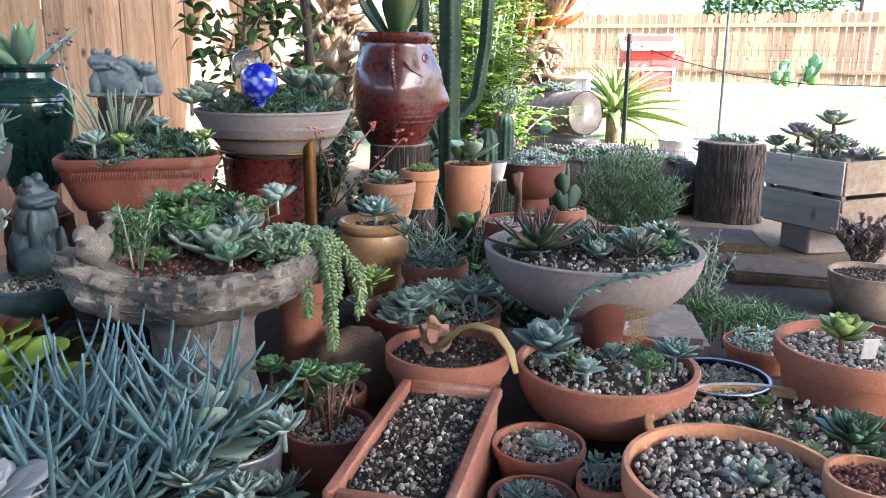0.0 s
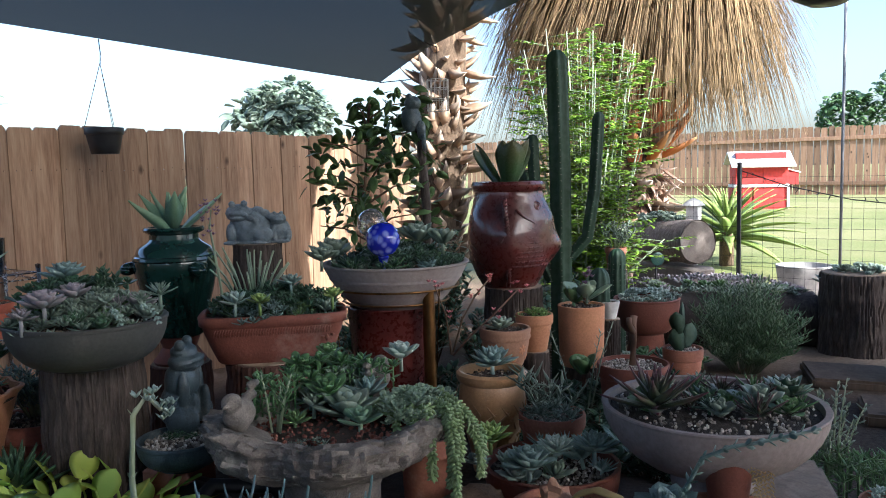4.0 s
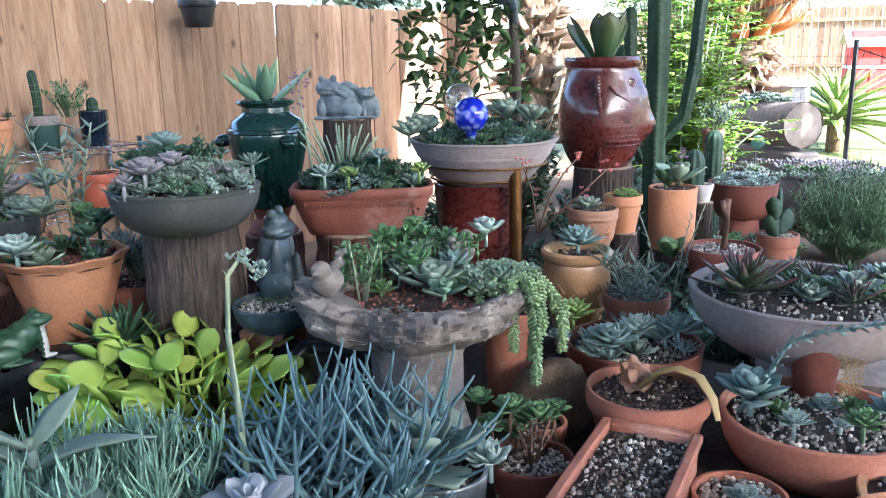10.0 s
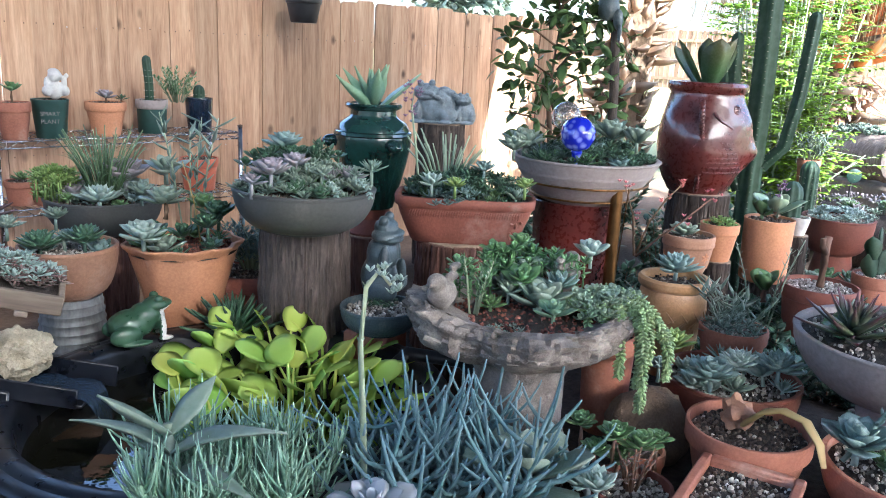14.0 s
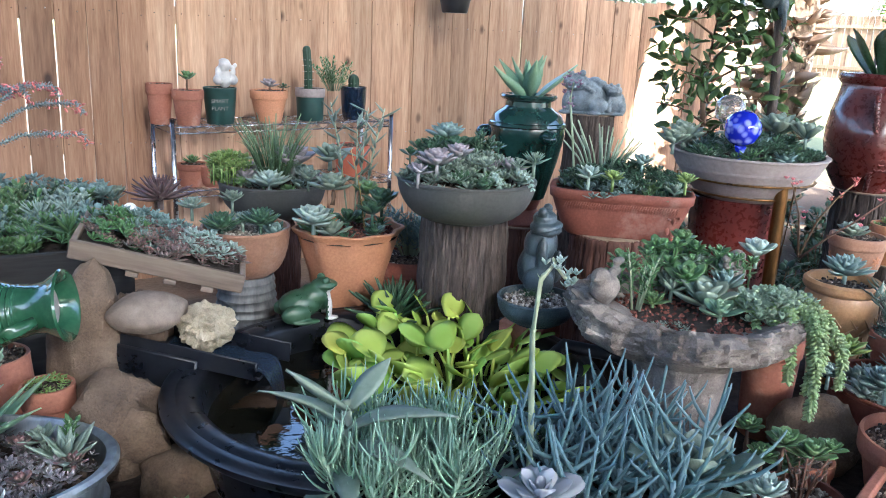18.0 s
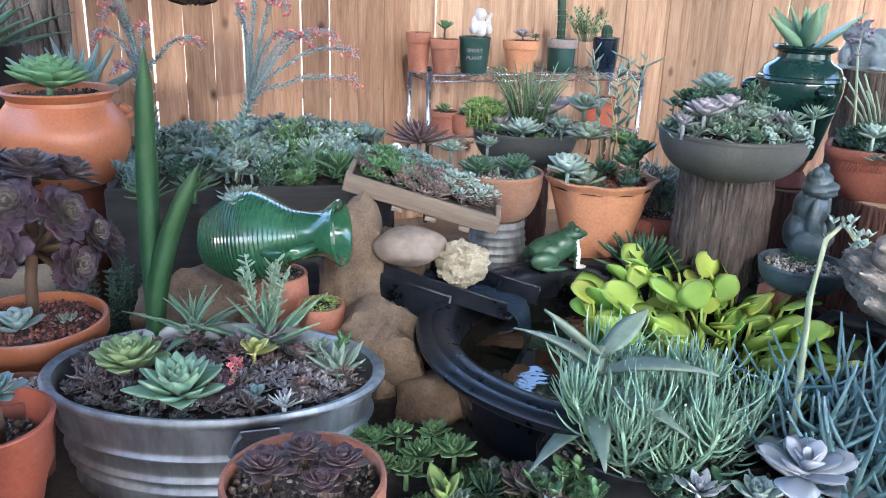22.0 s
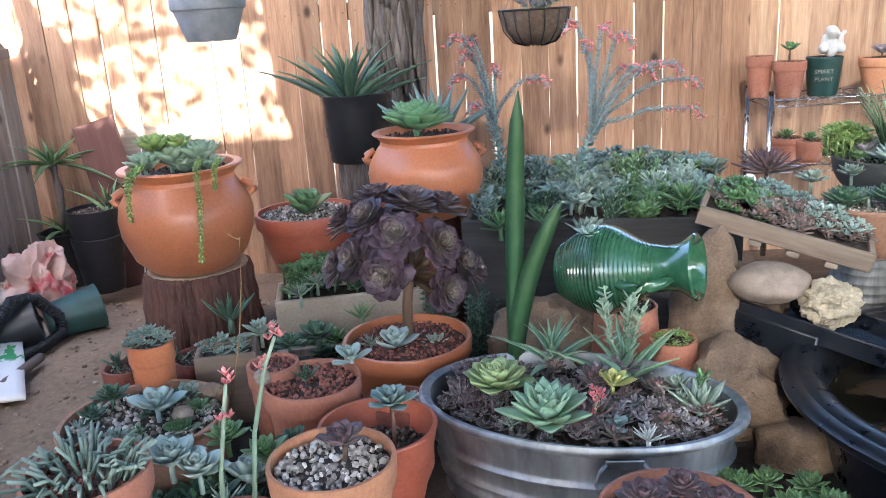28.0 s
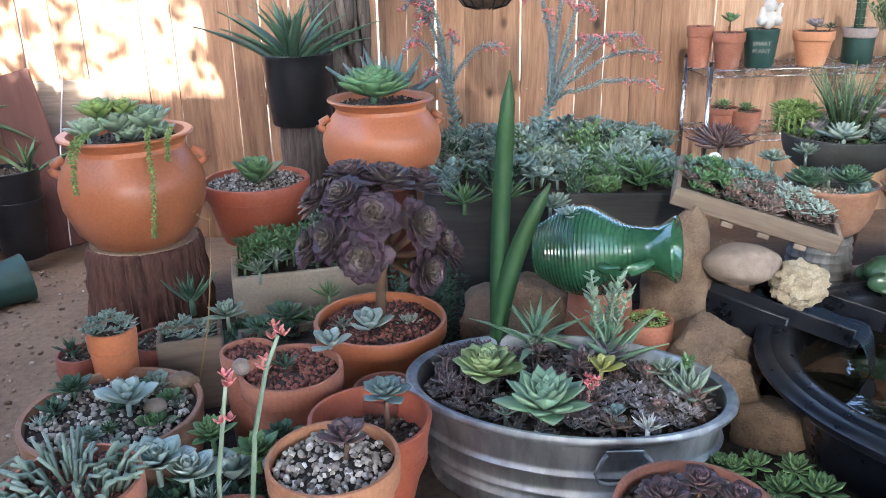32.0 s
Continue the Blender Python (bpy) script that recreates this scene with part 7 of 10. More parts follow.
for cx, cy, cz, r in ((5.7, 7.5, 1.70, 0.65), (6.3, 7.9, 1.9, 0.6), (1.3, 7.4, 1.75, 0.6), (0.9, 7.8, 2.1, 0.6)):
    foliage(lb, cx, cy, cz, r, r, r * 0.8, 1300, 0.17, OVAL, 0.2)
part("crown", lb, L_SAGE, nt_)
for cx, cy in ((5.7, 7.5), (6.3, 7.9), (1.3, 7.4), (0.9, 7.8)):
    part("trunk", rod([(cx, cy, -0.2), (cx, cy, 1.4)], 0.06, 8), BARK, nt_)
op = thing("prickly_pear", "clump of prickly pear pads at the far fence", "cactus", 18.2, 1.05, 0.2)
for i in range(16):
    b = Buf()
    put_leaf(b, leaf_shape(0.36, 0.55, 1.2, 0.12, 0, 0), rng.uniform(0.3, 0.45), rng.uniform(0, 6.28), rng.uniform(0.7, 1.4), (rng.uniform(-0.2, 0.2), rng.uniform(-0.4, 0.4), rng.uniform(0, 0.45)))
    part("pad", b, L_GREEN, op)
hb = thing("neighbour_house", "pale neighbouring house beyond the fence", "house", 30, -3.5, 0.0)
part("wall", box(6, 7, 3.0, 0.02), earthen("cream_stucco", (0.5, 0.46, 0.40), (0.62, 0.58, 0.52), 0.9), hb)
part("roof", box(7, 8, 0.5, 0.1, (0, 0, 3.0)), TERRA_PALE, hb)
cg = thing("wire_cage", "small white wire bird feeder cage", "bird feeder", 1.80, 2.26, 1.40)
b = Buf()
for i in range(14):
    a = i / 14 * 6.283
    b.add(*tube_data([(0.06 * math.cos(a), 0.06 * math.sin(a), 0), (0.06 * math.cos(a), 0.06 * math.sin(a), 0.17)], 0.0022, 4))
for z in (0, 0.06, 0.12, 0.17):
    b.add(*tube_data([(0.06 * math.cos(q / 16 * 6.283), 0.06 * math.sin(q / 16 * 6.283), z) for q in range(17)], 0.0022, 4))
part("wires", b, WHITE_PAINT, cg)
part("hook", rod([(0, 0, 0.17), (0, 0, 0.35), (0.5, 0.5, 0.5), (1.25, 0.98, 0.52)], 0.003, 5), STEEL_DARK, cg)
hg = thing("hanging_feeder", "dark round hanging dish", "hanging dish", 1.47, 0.22, 1.66)
part("dish", lathe([(0.06, 0), (0.12, 0.03), (0.15, 0.07), (0.14, 0.075), (0.05, 0.02)], 32), BLACK, hg)
part("wire", rod([(0, 0, 0.02), (0, 0, 0.68)], 0.003, 5), STEEL_DARK, hg)

hbk = thing("hanging_basket", "wire hanging basket lined with brown coir", "hanging basket", -2.10, 3.35, 0.93)
part("liner", lathe([(0.03, 0), (0.08, 0.012), (0.125, 0.06), (0.146, 0.13), (0.148, 0.145), (0.13, 0.14), (0.05, 0.05)], 36, wobble=0.006), earthen("coir_fibre", (0.10, 0.06, 0.04), (0.22, 0.15, 0.10), 0.95, scale=60, bumps=1.0), hbk)
for i in range(14):
    a = i / 14 * 6.283
    part("rib", rod([(0.04 * math.cos(a), 0.04 * math.sin(a), -0.004), (0.09 * math.cos(a), 0.09 * math.sin(a), 0.01), (0.132 * math.cos(a), 0.132 * math.sin(a), 0.06), (0.152 * math.cos(a), 0.152 * math.sin(a), 0.145)], 0.003, 5), STEEL_DARK, hbk)
part("ring", rod([(0.152 * math.cos(q / 24 * 6.2832), 0.152 * math.sin(q / 24 * 6.2832), 0.145) for q in range(25)], 0.004, 5), STEEL_DARK, hbk)

# wire hangers of the hanging pots, up to the sail's edge and its lines
for owner, r, z, rise in ((hang_grey, 0.142, 0.155, 1.12), (hang_black, 0.102, 0.14, 0.63), (hbk, 0.148, 0.145, 1.22)):
    for a in (0.4, 2.5, 4.6):
        part("hanger_wire", rod([(r * math.cos(a), r * math.sin(a), z), (0, 0, z + 0.36)], 0.002, 4), GREY_PLASTIC, owner)
    part("hook", rod([(0, 0, z + 0.35), (0.006, 0, z + 0.42), (0, 0, rise)], 0.003, 5), STEEL_DARK, owner)

# tree by the left fence
lt = thing("shaggy_tree", "shaggy-barked tree trunk before the fence", "tree", -2.72, 3.62, -0.2)
b = Buf()
pts = [(0.0, 0, 0), (0.0, 0, 0.5), (-0.01, 0, 1.1), (0.0, 0.02, 1.7), (0.03, 0.05, 2.6), (0.1, 0.1, 3.4)]
v, f, tp = tube_data(pts, 0.125, 40, 0.8)
v = np.array([tuple(Vector(p) + Vector((p[0], p[1], 0)).normalized() * (0.016 * noise.noise(Vector((math.atan2(p[1], p[0]) * 7, 0, p[2] * 2.0))) + 0.008 * noise.noise(Vector((math.atan2(p[1], p[0]) * 17, 3, p[2] * 6))))) for p in v])
b.add(v, f)
part("trunk", b, BARK, lt)
bk = Buf()
for i in range(420):
    a, z = rng.uniform(0, 6.283), rng.uniform(0.1, 2.4)
    put_leaf(bk, leaf_shape(0.11, 0.5, 0.5, 0.06, 0.04, 0.1, 4), rng.uniform(0.12, 0.3), a, math.pi / 2 + rng.uniform(-0.12, 0.02), (0.12 * math.cos(a), 0.12 * math.sin(a), z))
tagged(part("loose_bark", bk, BARK, lt), kind="stuff")
cb = Buf()
for i in range(12):
    a, z = i * GOLD, 2.5 + 0.07 * i
    cb.add(*tube_data([(0.05, 0.05, z), (0.6 * math.cos(a), 0.6 * math.sin(a), z + 0.3), (1.2 * math.cos(a), 1.2 * math.sin(a), z + 0.4)], 0.03, 6, 0.3))
part("limbs", cb, BARK, lt)
lb = Buf()
foliage(lb, -0.2, 0.0, 3.2, 1.3, 1.0, 0.6, 420, 0.13, OVAL, 0.2)
part("crown", lb, L_TREE, lt)

# ---- rosettes ----
rosette("powdery blue echeveria in the ochre pot", 0.215, 0.975, 0.437, 0.082, L_BLUE, 45, POINTED)
rosette("blue-grey echeveria rosette in the clay bowl", -0.250, 0.590, 0.318, 0.072, L_BLUE, 48, SPOON, (80, 5))
rosette("pale blue echeveria crowding the clay bowl", -0.130, 0.579, 0.323, 0.061, L_AQUA, 40, POINTED)
rosette("deep blue-green pointed echeveria", -0.058, 0.500, 0.320, 0.069, L_BLUE, 45, POINTED)
rosette("pale yellow-green rosette catching the sun", -0.231, 0.715, 0.362, 0.063, L_LIME, 40, POINTED)
rosette("small blue rosette beside the trailing sedum", -0.316, 0.700, 0.327, 0.039, L_BLUE, 29, SPOON)
rosette("broad dark blue-green rosette over the bowl edge", -0.299, 0.215, 0.291, 0.092, L_BLUE, 21, BROAD, (70, 8))
rosette("pale mint echeveria in terracotta bowl", -0.310, 0.117, 0.264, 0.041, L_AQUA, 37, POINTED)
rosette("green echeveria with pale leaf edges", -0.260, -0.004, 0.278, 0.048, L_GREEN, 40, POINTED)
rosette("dusky blue echeveria in terracotta bowl", -0.152, -0.036, 0.275, 0.058, L_BLUE, 40, POINTED)
rosette("wine-red tipped spiky rosette in the grey bowl", 0.000, 0.358, 0.443, 0.150, L_WINE, 30, leaf_shape(0.155, 0.28, 0.0, 0.06, 0.08, 0.35), (86, 8), name="red_agave", category="agave")
rosette("grey-green paddle-leaved succulent in the bowl", 0.049, 0.207, 0.431, 0.060, L_SAGE, 18, SPOON, (70, 15))
rosette("large grey-green rosette in the bowl", 0.139, 0.138, 0.443, 0.076, L_SAGE, 21, SPOON, (75, 12))
rosette("pale upright rosette in the grey bowl", 0.310, 0.106, 0.434, 0.075, L_AQUA, 24, POINTED, (80, 20))
rosette("pale green echeveria in the small bowl", -0.507, 0.143, 0.161, 0.045, L_AQUA, 29, BROAD)
rosette("dark green haworthia in gravel", -0.328, -0.236, 0.218, 0.051, L_DARK, 34, NARROW, (80, 15), name="haworthia", category="haworthia")
rosette("large dark green agave in the gravel dish", -0.345, -0.403, 0.239, 0.075, L_DARK, 48, POINTED, (82, 18), name="agave", category="agave")
rosette("mid-green small-leaved rosette in gravel", -0.426, -0.276, 0.229, 0.043, L_GREEN, 24, SMALL)
rosette("low green rosette in gravel", -0.444, -0.340, 0.239, 0.036, L_GREEN, 22, SMALL)
rosette("tiny pale green rosette in gravel", -0.343, -0.105, 0.186, 0.021, L_AQUA, 14, SMALL)
rosette("few-leaved grey-green succulent in gravel", -0.627, -0.270, 0.247, 0.060, L_SAGE, 9, BROAD, (75, 30))
rosette("spiky blue rosette in a small pot", -0.705, 0.102, 0.166, 0.048, L_BLUE, 40, POINTED)
rosette("tiny mauve offset rosette in gravel", -0.614, -0.185, 0.241, 0.015, L_PINK, 8, BROAD, (80, 35))
rosette("yellow-green tree aeonium in gravel", 0.026, -0.363, 0.260, 0.073, L_LIME, 27, SPOON, (85, 15), stem=0.06)
rosette("pale blue pointed rosette on a lax stem", -0.808, 0.576, 0.228, 0.057, L_AQUA, 32, POINTED, (80, 15))
rosette("large pale aqua echeveria near the front", -0.957, 0.563, 0.178, 0.074, L_AQUA, 35, POINTED)
rosette("blue rosette among the front plants", -1.024, 0.630, 0.208, 0.042, L_BLUE, 27, POINTED)
rosette("small grey-green rosette near the front", -1.077, 0.676, 0.219, 0.028, L_SAGE, 16, SMALL)
rosette("broad green rosette in the birdbath", -0.600, 0.880, 0.500, 0.090, L_SAGE, 16, BROAD, (70, 8))
rosette("blue-green broad rosette low in the birdbath", -0.645, 0.800, 0.503, 0.060, L_AGAVE, 14, BROAD, (70, 5))
rosette("silvery mauve rosette in the birdbath", -0.500, 0.900, 0.522, 0.062, L_BLUE, 18, POINTED, (75, 12))
rosette("mint green rosette in the birdbath", -0.266, 0.974, 0.559, 0.059, L_AQUA, 27, SPOON, (78, 15))
rosette("fresh green rosette in the birdbath", -0.392, 1.125, 0.573, 0.047, L_GREEN, 27, SPOON)
rosette("flat grey succulent in the glazed bowl", -0.060, -0.107, 0.193, 0.052, L_SAGE, 10, NARROW, (40, 5))
rosette("green aeonium head on a woody stem", -0.727, 0.554, 0.250, 0.044, L_GREEN, 35, SPOON, (80, 10), stem=0.07, name="aeonium", category="aeonium")
rosette("green aeonium head on a woody stem", -0.669, 0.526, 0.217, 0.052, L_GREEN, 35, SPOON, (80, 10), stem=0.07, name="aeonium", category="aeonium")
rosette("green aeonium head on a woody stem", -0.721, 0.644, 0.243, 0.040, L_GREEN, 35, SPOON, (80, 10), stem=0.07, name="aeonium", category="aeonium")
rosette("green aeonium head on a woody stem", -0.751, 0.585, 0.213, 0.037, L_GREEN, 35, SPOON, (80, 10), hero=False, stem=0.07, name="aeonium", category="aeonium")
rosette("green aeonium head on a woody stem", -0.694, 0.560, 0.184, 0.041, L_GREEN, 35, SPOON, (80, 10), hero=False, stem=0.07, name="aeonium", category="aeonium")
rosette("green aeonium head on a woody stem", -0.623, 0.512, 0.224, 0.034, L_GREEN, 35, SPOON, (80, 10), hero=False, stem=0.07, name="aeonium", category="aeonium")
rosette("tiny grey-green seedling in the trough", -0.555, 0.453, 0.149, 0.020, L_SAGE, 12, SMALL, (75, 10), hero=False)
rosette("tiny grey-green seedling in the trough", -0.544, 0.398, 0.144, 0.020, L_SAGE, 12, SMALL, (75, 10), hero=False)
rosette("tiny grey-green seedling in the trough", -0.564, 0.328, 0.131, 0.020, L_SAGE, 12, SMALL, (75, 10), hero=False)
rosette("tiny grey-green seedling in the trough", -0.639, 0.365, 0.121, 0.019, L_SAGE, 12, SMALL, (75, 10), hero=False)
rosette("tiny grey-green seedling in the trough", -0.533, 0.304, 0.136, 0.020, L_SAGE, 12, SMALL, (75, 10), hero=False)
rosette("tiny grey-green seedling in the trough", -0.493, 0.391, 0.156, 0.021, L_SAGE, 12, SMALL, (75, 10), hero=False)
rosette("tiny grey-green seedling in the trough", -0.474, 0.294, 0.150, 0.020, L_SAGE, 12, SMALL, (75, 10), hero=False)
rosette("tiny grey-green seedling in the trough", -0.619, 0.429, 0.132, 0.020, L_SAGE, 12, SMALL, (75, 10), hero=False)
rosette("grey-green rosette in the carved pot", 0.589, 1.169, 0.474, 0.063, L_SAGE, 32, SPOON)
rosette("broad-leaved green succulent in a tall pot", 1.171, 1.140, 0.489, 0.090, L_GREEN, 9, BROAD, (85, 30))
rosette("blue-green rosette in the dark bowl", -0.792, 1.687, 0.800, 0.063, L_BLUE, 35, BROAD)
rosette("lavender frilled echeveria in the dark bowl", -0.976, 1.472, 0.766, 0.059, L_PINK, 40, SPOON)
rosette("mauve echeveria in the dark bowl", -0.868, 1.522, 0.773, 0.050, L_PINK, 35, SPOON)
rosette("pink-grey rosette at the bowl edge", -1.028, 1.480, 0.743, 0.039, L_PINK, 24, POINTED)
rosette("small grey rosette in the dark bowl", -0.846, 1.434, 0.757, 0.038, L_SAGE, 24, POINTED)
rosette("spiky grey rosette leaning from the bowl", -0.742, 1.357, 0.772, 0.047, L_SAGE, 30, NARROW)
rosette("spiky grey offset rosette in the bowl", -0.788, 1.368, 0.763, 0.037, L_SAGE, 22, NARROW)
rosette("silver-blue rosette in the oblong planter", -0.344, 1.542, 0.676, 0.056, L_AQUA, 24, POINTED)
rosette("olive green rosette in the oblong planter", -0.305, 1.477, 0.678, 0.042, L_LIME, 27, SPOON)
rosette("yellow-green rosette at the planter end", -0.157, 1.317, 0.687, 0.042, L_LIME, 24, SPOON)
rosette("blue rosette in the oblong planter", -0.133, 1.516, 0.712, 0.048, L_BLUE, 27, POINTED)
rosette("grey-green jade-like rosette in concrete bowl", 0.144, 1.581, 0.769, 0.091, L_SAGE, 29, SPOON, (85, 15))
rosette("round-leaved grey succulent in concrete bowl", 0.044, 1.544, 0.769, 0.065, L_SAGE, 24, SPOON, (85, 15))
rosette("grey-green cluster in the concrete bowl", 0.368, 1.371, 0.815, 0.088, L_SAGE, 29, SPOON, (85, 15))
rosette("upright grey-green leaves in the concrete bowl", 0.376, 1.269, 0.807, 0.070, L_SAGE, 21, SPOON, (85, 30))
rosette("purple-grey frilled echeveria in the wide bowl", -0.966, 2.371, 0.621, 0.096, L_PINK, 40, BROAD)
rosette("pale aqua echeveria in the wide bowl", -1.098, 2.267, 0.577, 0.076, L_AQUA, 40, POINTED)
rosette("small grey-green rosette in the wide bowl", -0.984, 2.214, 0.597, 0.054, L_SAGE, 24, SPOON)
rosette("broad grey leaves leaning over the bowl", -0.873, 2.270, 0.650, 0.087, L_SAGE, 12, BROAD, (60, 10))
rosette("pale blue echeveria in the orange pot", -1.176, 1.784, 0.559, 0.071, L_AQUA, 37, SPOON)
rosette("grey-green echeveria in the orange pot", -1.064, 1.884, 0.581, 0.068, L_SAGE, 32, SPOON, stem=0.05)
rosette("dark green jade cluster in the orange pot", -0.956, 1.777, 0.598, 0.060, L_DARK, 35, SPOON, (85, 20))
rosette("dark green jade offset in the orange pot", -1.010, 1.740, 0.580, 0.053, L_DARK, 29, SPOON, (85, 20))
rosette("green jade sprig in the orange pot", -0.960, 1.861, 0.613, 0.052, L_GREEN, 27, SPOON, (85, 20))
rosette("spiky green rosette in the stoneware bowl", -1.401, 1.903, 0.542, 0.064, L_DARK, 54, POINTED)
rosette("spiky blue-green rosette in the stoneware bowl", -1.301, 1.864, 0.551, 0.064, L_DARK, 54, POINTED)
rosette("spiky grey-green rosette behind the tray", -1.443, 2.024, 0.579, 0.046, L_SAGE, 40, POINTED)
rosette("long-leaved green rosette in the raised bed", -1.851, 2.321, 0.414, 0.068, L_GREEN, 16, NARROW, hero=False)
rosette("yellow-green echeveria in the washtub", -2.350, 1.325, 0.328, 0.080, leafy("celadon_leaf", (0.22, 0.31, 0.12), (0.33, 0.42, 0.19), 0.15, 0.45, 0.15), 46, SPOON)
rosette("large green pointed echeveria in the washtub", -2.256, 1.178, 0.326, 0.098, leafy("jade_leaf", (0.19, 0.33, 0.20), (0.26, 0.40, 0.25), 0.15, 0.42, 0.25), 44, POINTED, (80, 12))
rosette("small yellow rosette in the washtub", -2.109, 1.320, 0.325, 0.046, leafy("butter_leaf", (0.36, 0.38, 0.10), (0.48, 0.47, 0.16), 0.15, 0.45, 0.1), 12, SPOON)
rosette("tiny white spiky rosette in the washtub", -2.081, 1.095, 0.322, 0.037, leafy("chalk_leaf", (0.45, 0.48, 0.44), (0.62, 0.63, 0.58), 0.1, 0.5, 0.2), 20, NARROW, (78, 22))
rosette("small slate-blue rosette in the washtub", -2.126, 1.151, 0.319, 0.033, L_BLUE, 8, BROAD)
rosette("silvery toothed gasteria in the washtub", -1.949, 1.244, 0.300, 0.080, L_SAGE, 18, leaf_shape(0.17, 0.45, 0.3, 0.08, 0.06, 0.25), (80, 25), name="gasteria", category="succulent")
rosette("straggling speckled aloe in the washtub", -2.069, 1.416, 0.295, 0.185, L_AGAVE, 13, leaf_shape(0.085, 0.3, 0.1, 0.05, -0.1, 0.4, 7), (78, 25), name="aloe", category="aloe")
rosette("dark narrow aloe at the back of the washtub", -2.219, 1.480, 0.310, 0.150, L_AGAVE, 18, SWORD, (85, 30), name="aloe", category="aloe")
rosette("dark maroon aeonium head on a short stem", -2.146, 0.826, 0.342, 0.046, L_AEON, 40, SPOON, (80, 2), stem=0.03, name="aeonium", category="aeonium")
rosette("dark maroon aeonium head on a short stem", -2.082, 0.849, 0.350, 0.037, L_AEON, 40, SPOON, (80, 2), stem=0.03, name="aeonium", category="aeonium")
rosette("dark maroon aeonium head on a short stem", -2.032, 0.815, 0.338, 0.040, L_AEON, 40, SPOON, (80, 2), stem=0.03, name="aeonium", category="aeonium")
rosette("dark maroon aeonium head on a short stem", -2.069, 0.782, 0.327, 0.039, L_AEON, 40, SPOON, (80, 2), stem=0.03, name="aeonium", category="aeonium")
rosette("green sempervivum rosette on the ground", -1.905, 1.112, 0.209, 0.042, L_GREEN, 34, SMALL, (80, 10), hero=False)
rosette("green sempervivum rosette on the ground", -1.858, 1.114, 0.215, 0.038, L_GREEN, 34, SMALL, (80, 10), hero=False)
rosette("green sempervivum rosette on the ground", -1.831, 1.052, 0.199, 0.047, L_GREEN, 34, SMALL, (80, 10))
rosette("green sempervivum rosette on the ground", -1.768, 1.037, 0.204, 0.050, L_GREEN, 34, SMALL, (80, 10))
rosette("green sempervivum rosette on the ground", -1.906, 1.045, 0.195, 0.038, L_GREEN, 34, SMALL, (80, 10), hero=False)
rosette("green sempervivum rosette on the ground", -1.790, 1.091, 0.218, 0.038, L_GREEN, 34, SMALL, (80, 10), hero=False)
rosette("green sempervivum rosette on the ground", -1.930, 1.126, 0.215, 0.031, L_GREEN, 34, SMALL, (80, 10), hero=False)
rosette("green sempervivum rosette on the ground", -1.869, 1.020, 0.193, 0.038, L_GREEN, 34, SMALL, (80, 10), hero=False)
rosette("bright green toothed kalanchoe", -1.837, 0.895, 0.210, 0.068, L_LIME, 7, POINTED, (80, 35), name="kalanchoe", category="kalanchoe")
rosette("pinkish ghost plant near the front", -1.447, 0.722, 0.265, 0.054, L_GHOST, 12, POINTED, (75, 12))
rosette("pale blue succulent near the front", -1.381, 0.660, 0.281, 0.050, L_AQUA, 21, SPOON, (75, 12))
rosette("large powdery lilac ghost echeveria", -1.316, 0.636, 0.332, 0.088, L_GHOST, 13, ROUNDED, (56, 4))
rosette("brown spiky aloe rosette", -1.668, 0.930, 0.174, 0.058, L_BRONZE, 32, POINTED, (82, 20))
rosette("brown spiky aloe offset", -1.670, 0.817, 0.221, 0.034, L_BRONZE, 27, POINTED, (82, 20))
rosette("tiny pale aqua rosette near the front", -1.698, 0.776, 0.251, 0.024, L_AQUA, 18, POINTED)
rosette("pale rosette growing on the green vase", -2.105, 1.675, 0.548, 0.045, L_AQUA, 18, POINTED, (60, 5))
rosette("large cabbage-like green echeveria in the jar", -2.573, 2.554, 0.715, 0.127, L_CABBAGE, 67, BROAD, (80, 6))
rosette("tight pale green rosette in the clay jar", -3.293, 2.170, 0.699, 0.074, L_PALE, 45, SPOON, (86, 20))
rosette("tight pale green rosette in the clay jar", -3.363, 2.142, 0.689, 0.066, L_PALE, 45, SPOON, (86, 20))
rosette("tight pale green rosette in the clay jar", -3.215, 2.198, 0.703, 0.079, L_PALE, 45, SPOON, (86, 20))
rosette("tight pale green rosette in the clay jar", -3.333, 2.154, 0.741, 0.066, L_LIME, 45, SPOON, (86, 20))
rosette("tight pale green rosette in the clay jar", -3.192, 2.206, 0.670, 0.059, L_PALE, 45, SPOON, (86, 20))
rosette("tight pale green rosette in the clay jar", -3.259, 2.182, 0.670, 0.059, L_PALE, 45, SPOON, (86, 20))
rosette("tight pale green rosette in the clay jar", -3.273, 2.177, 0.741, 0.059, L_LIME, 45, SPOON, (86, 20))
rosette("green jade-like rosette in gravel", -2.975, 2.525, 0.446, 0.103, L_GREEN, 24, SPOON, (80, 20))
rosette("dark green aloe with long arching leaves", -2.905, 3.29, 0.72, 0.40, L_ALOE, 28, SWORD, (86, 34), name="aloe", category="aloe")
rosette("blue-grey agave behind the clay jar", -2.529, 2.957, 0.621, 0.265, L_BLUE, 16, NARROW, (80, 25), name="agave", category="agave")
rosette("pale turquoise rosette in gravel", -3.081, 1.326, 0.306, 0.068, L_AQUA, 13, SPOON, (65, 10))
rosette("dark green rosette in gravel", -3.217, 1.405, 0.296, 0.048, L_DARK, 29, POINTED)
rosette("small grey-green rosette in gravel", -3.118, 1.197, 0.306, 0.034, L_SAGE, 29, POINTED)
rosette("low green rosette in gravel", -3.016, 1.387, 0.268, 0.040, L_GREEN, 22, SMALL)
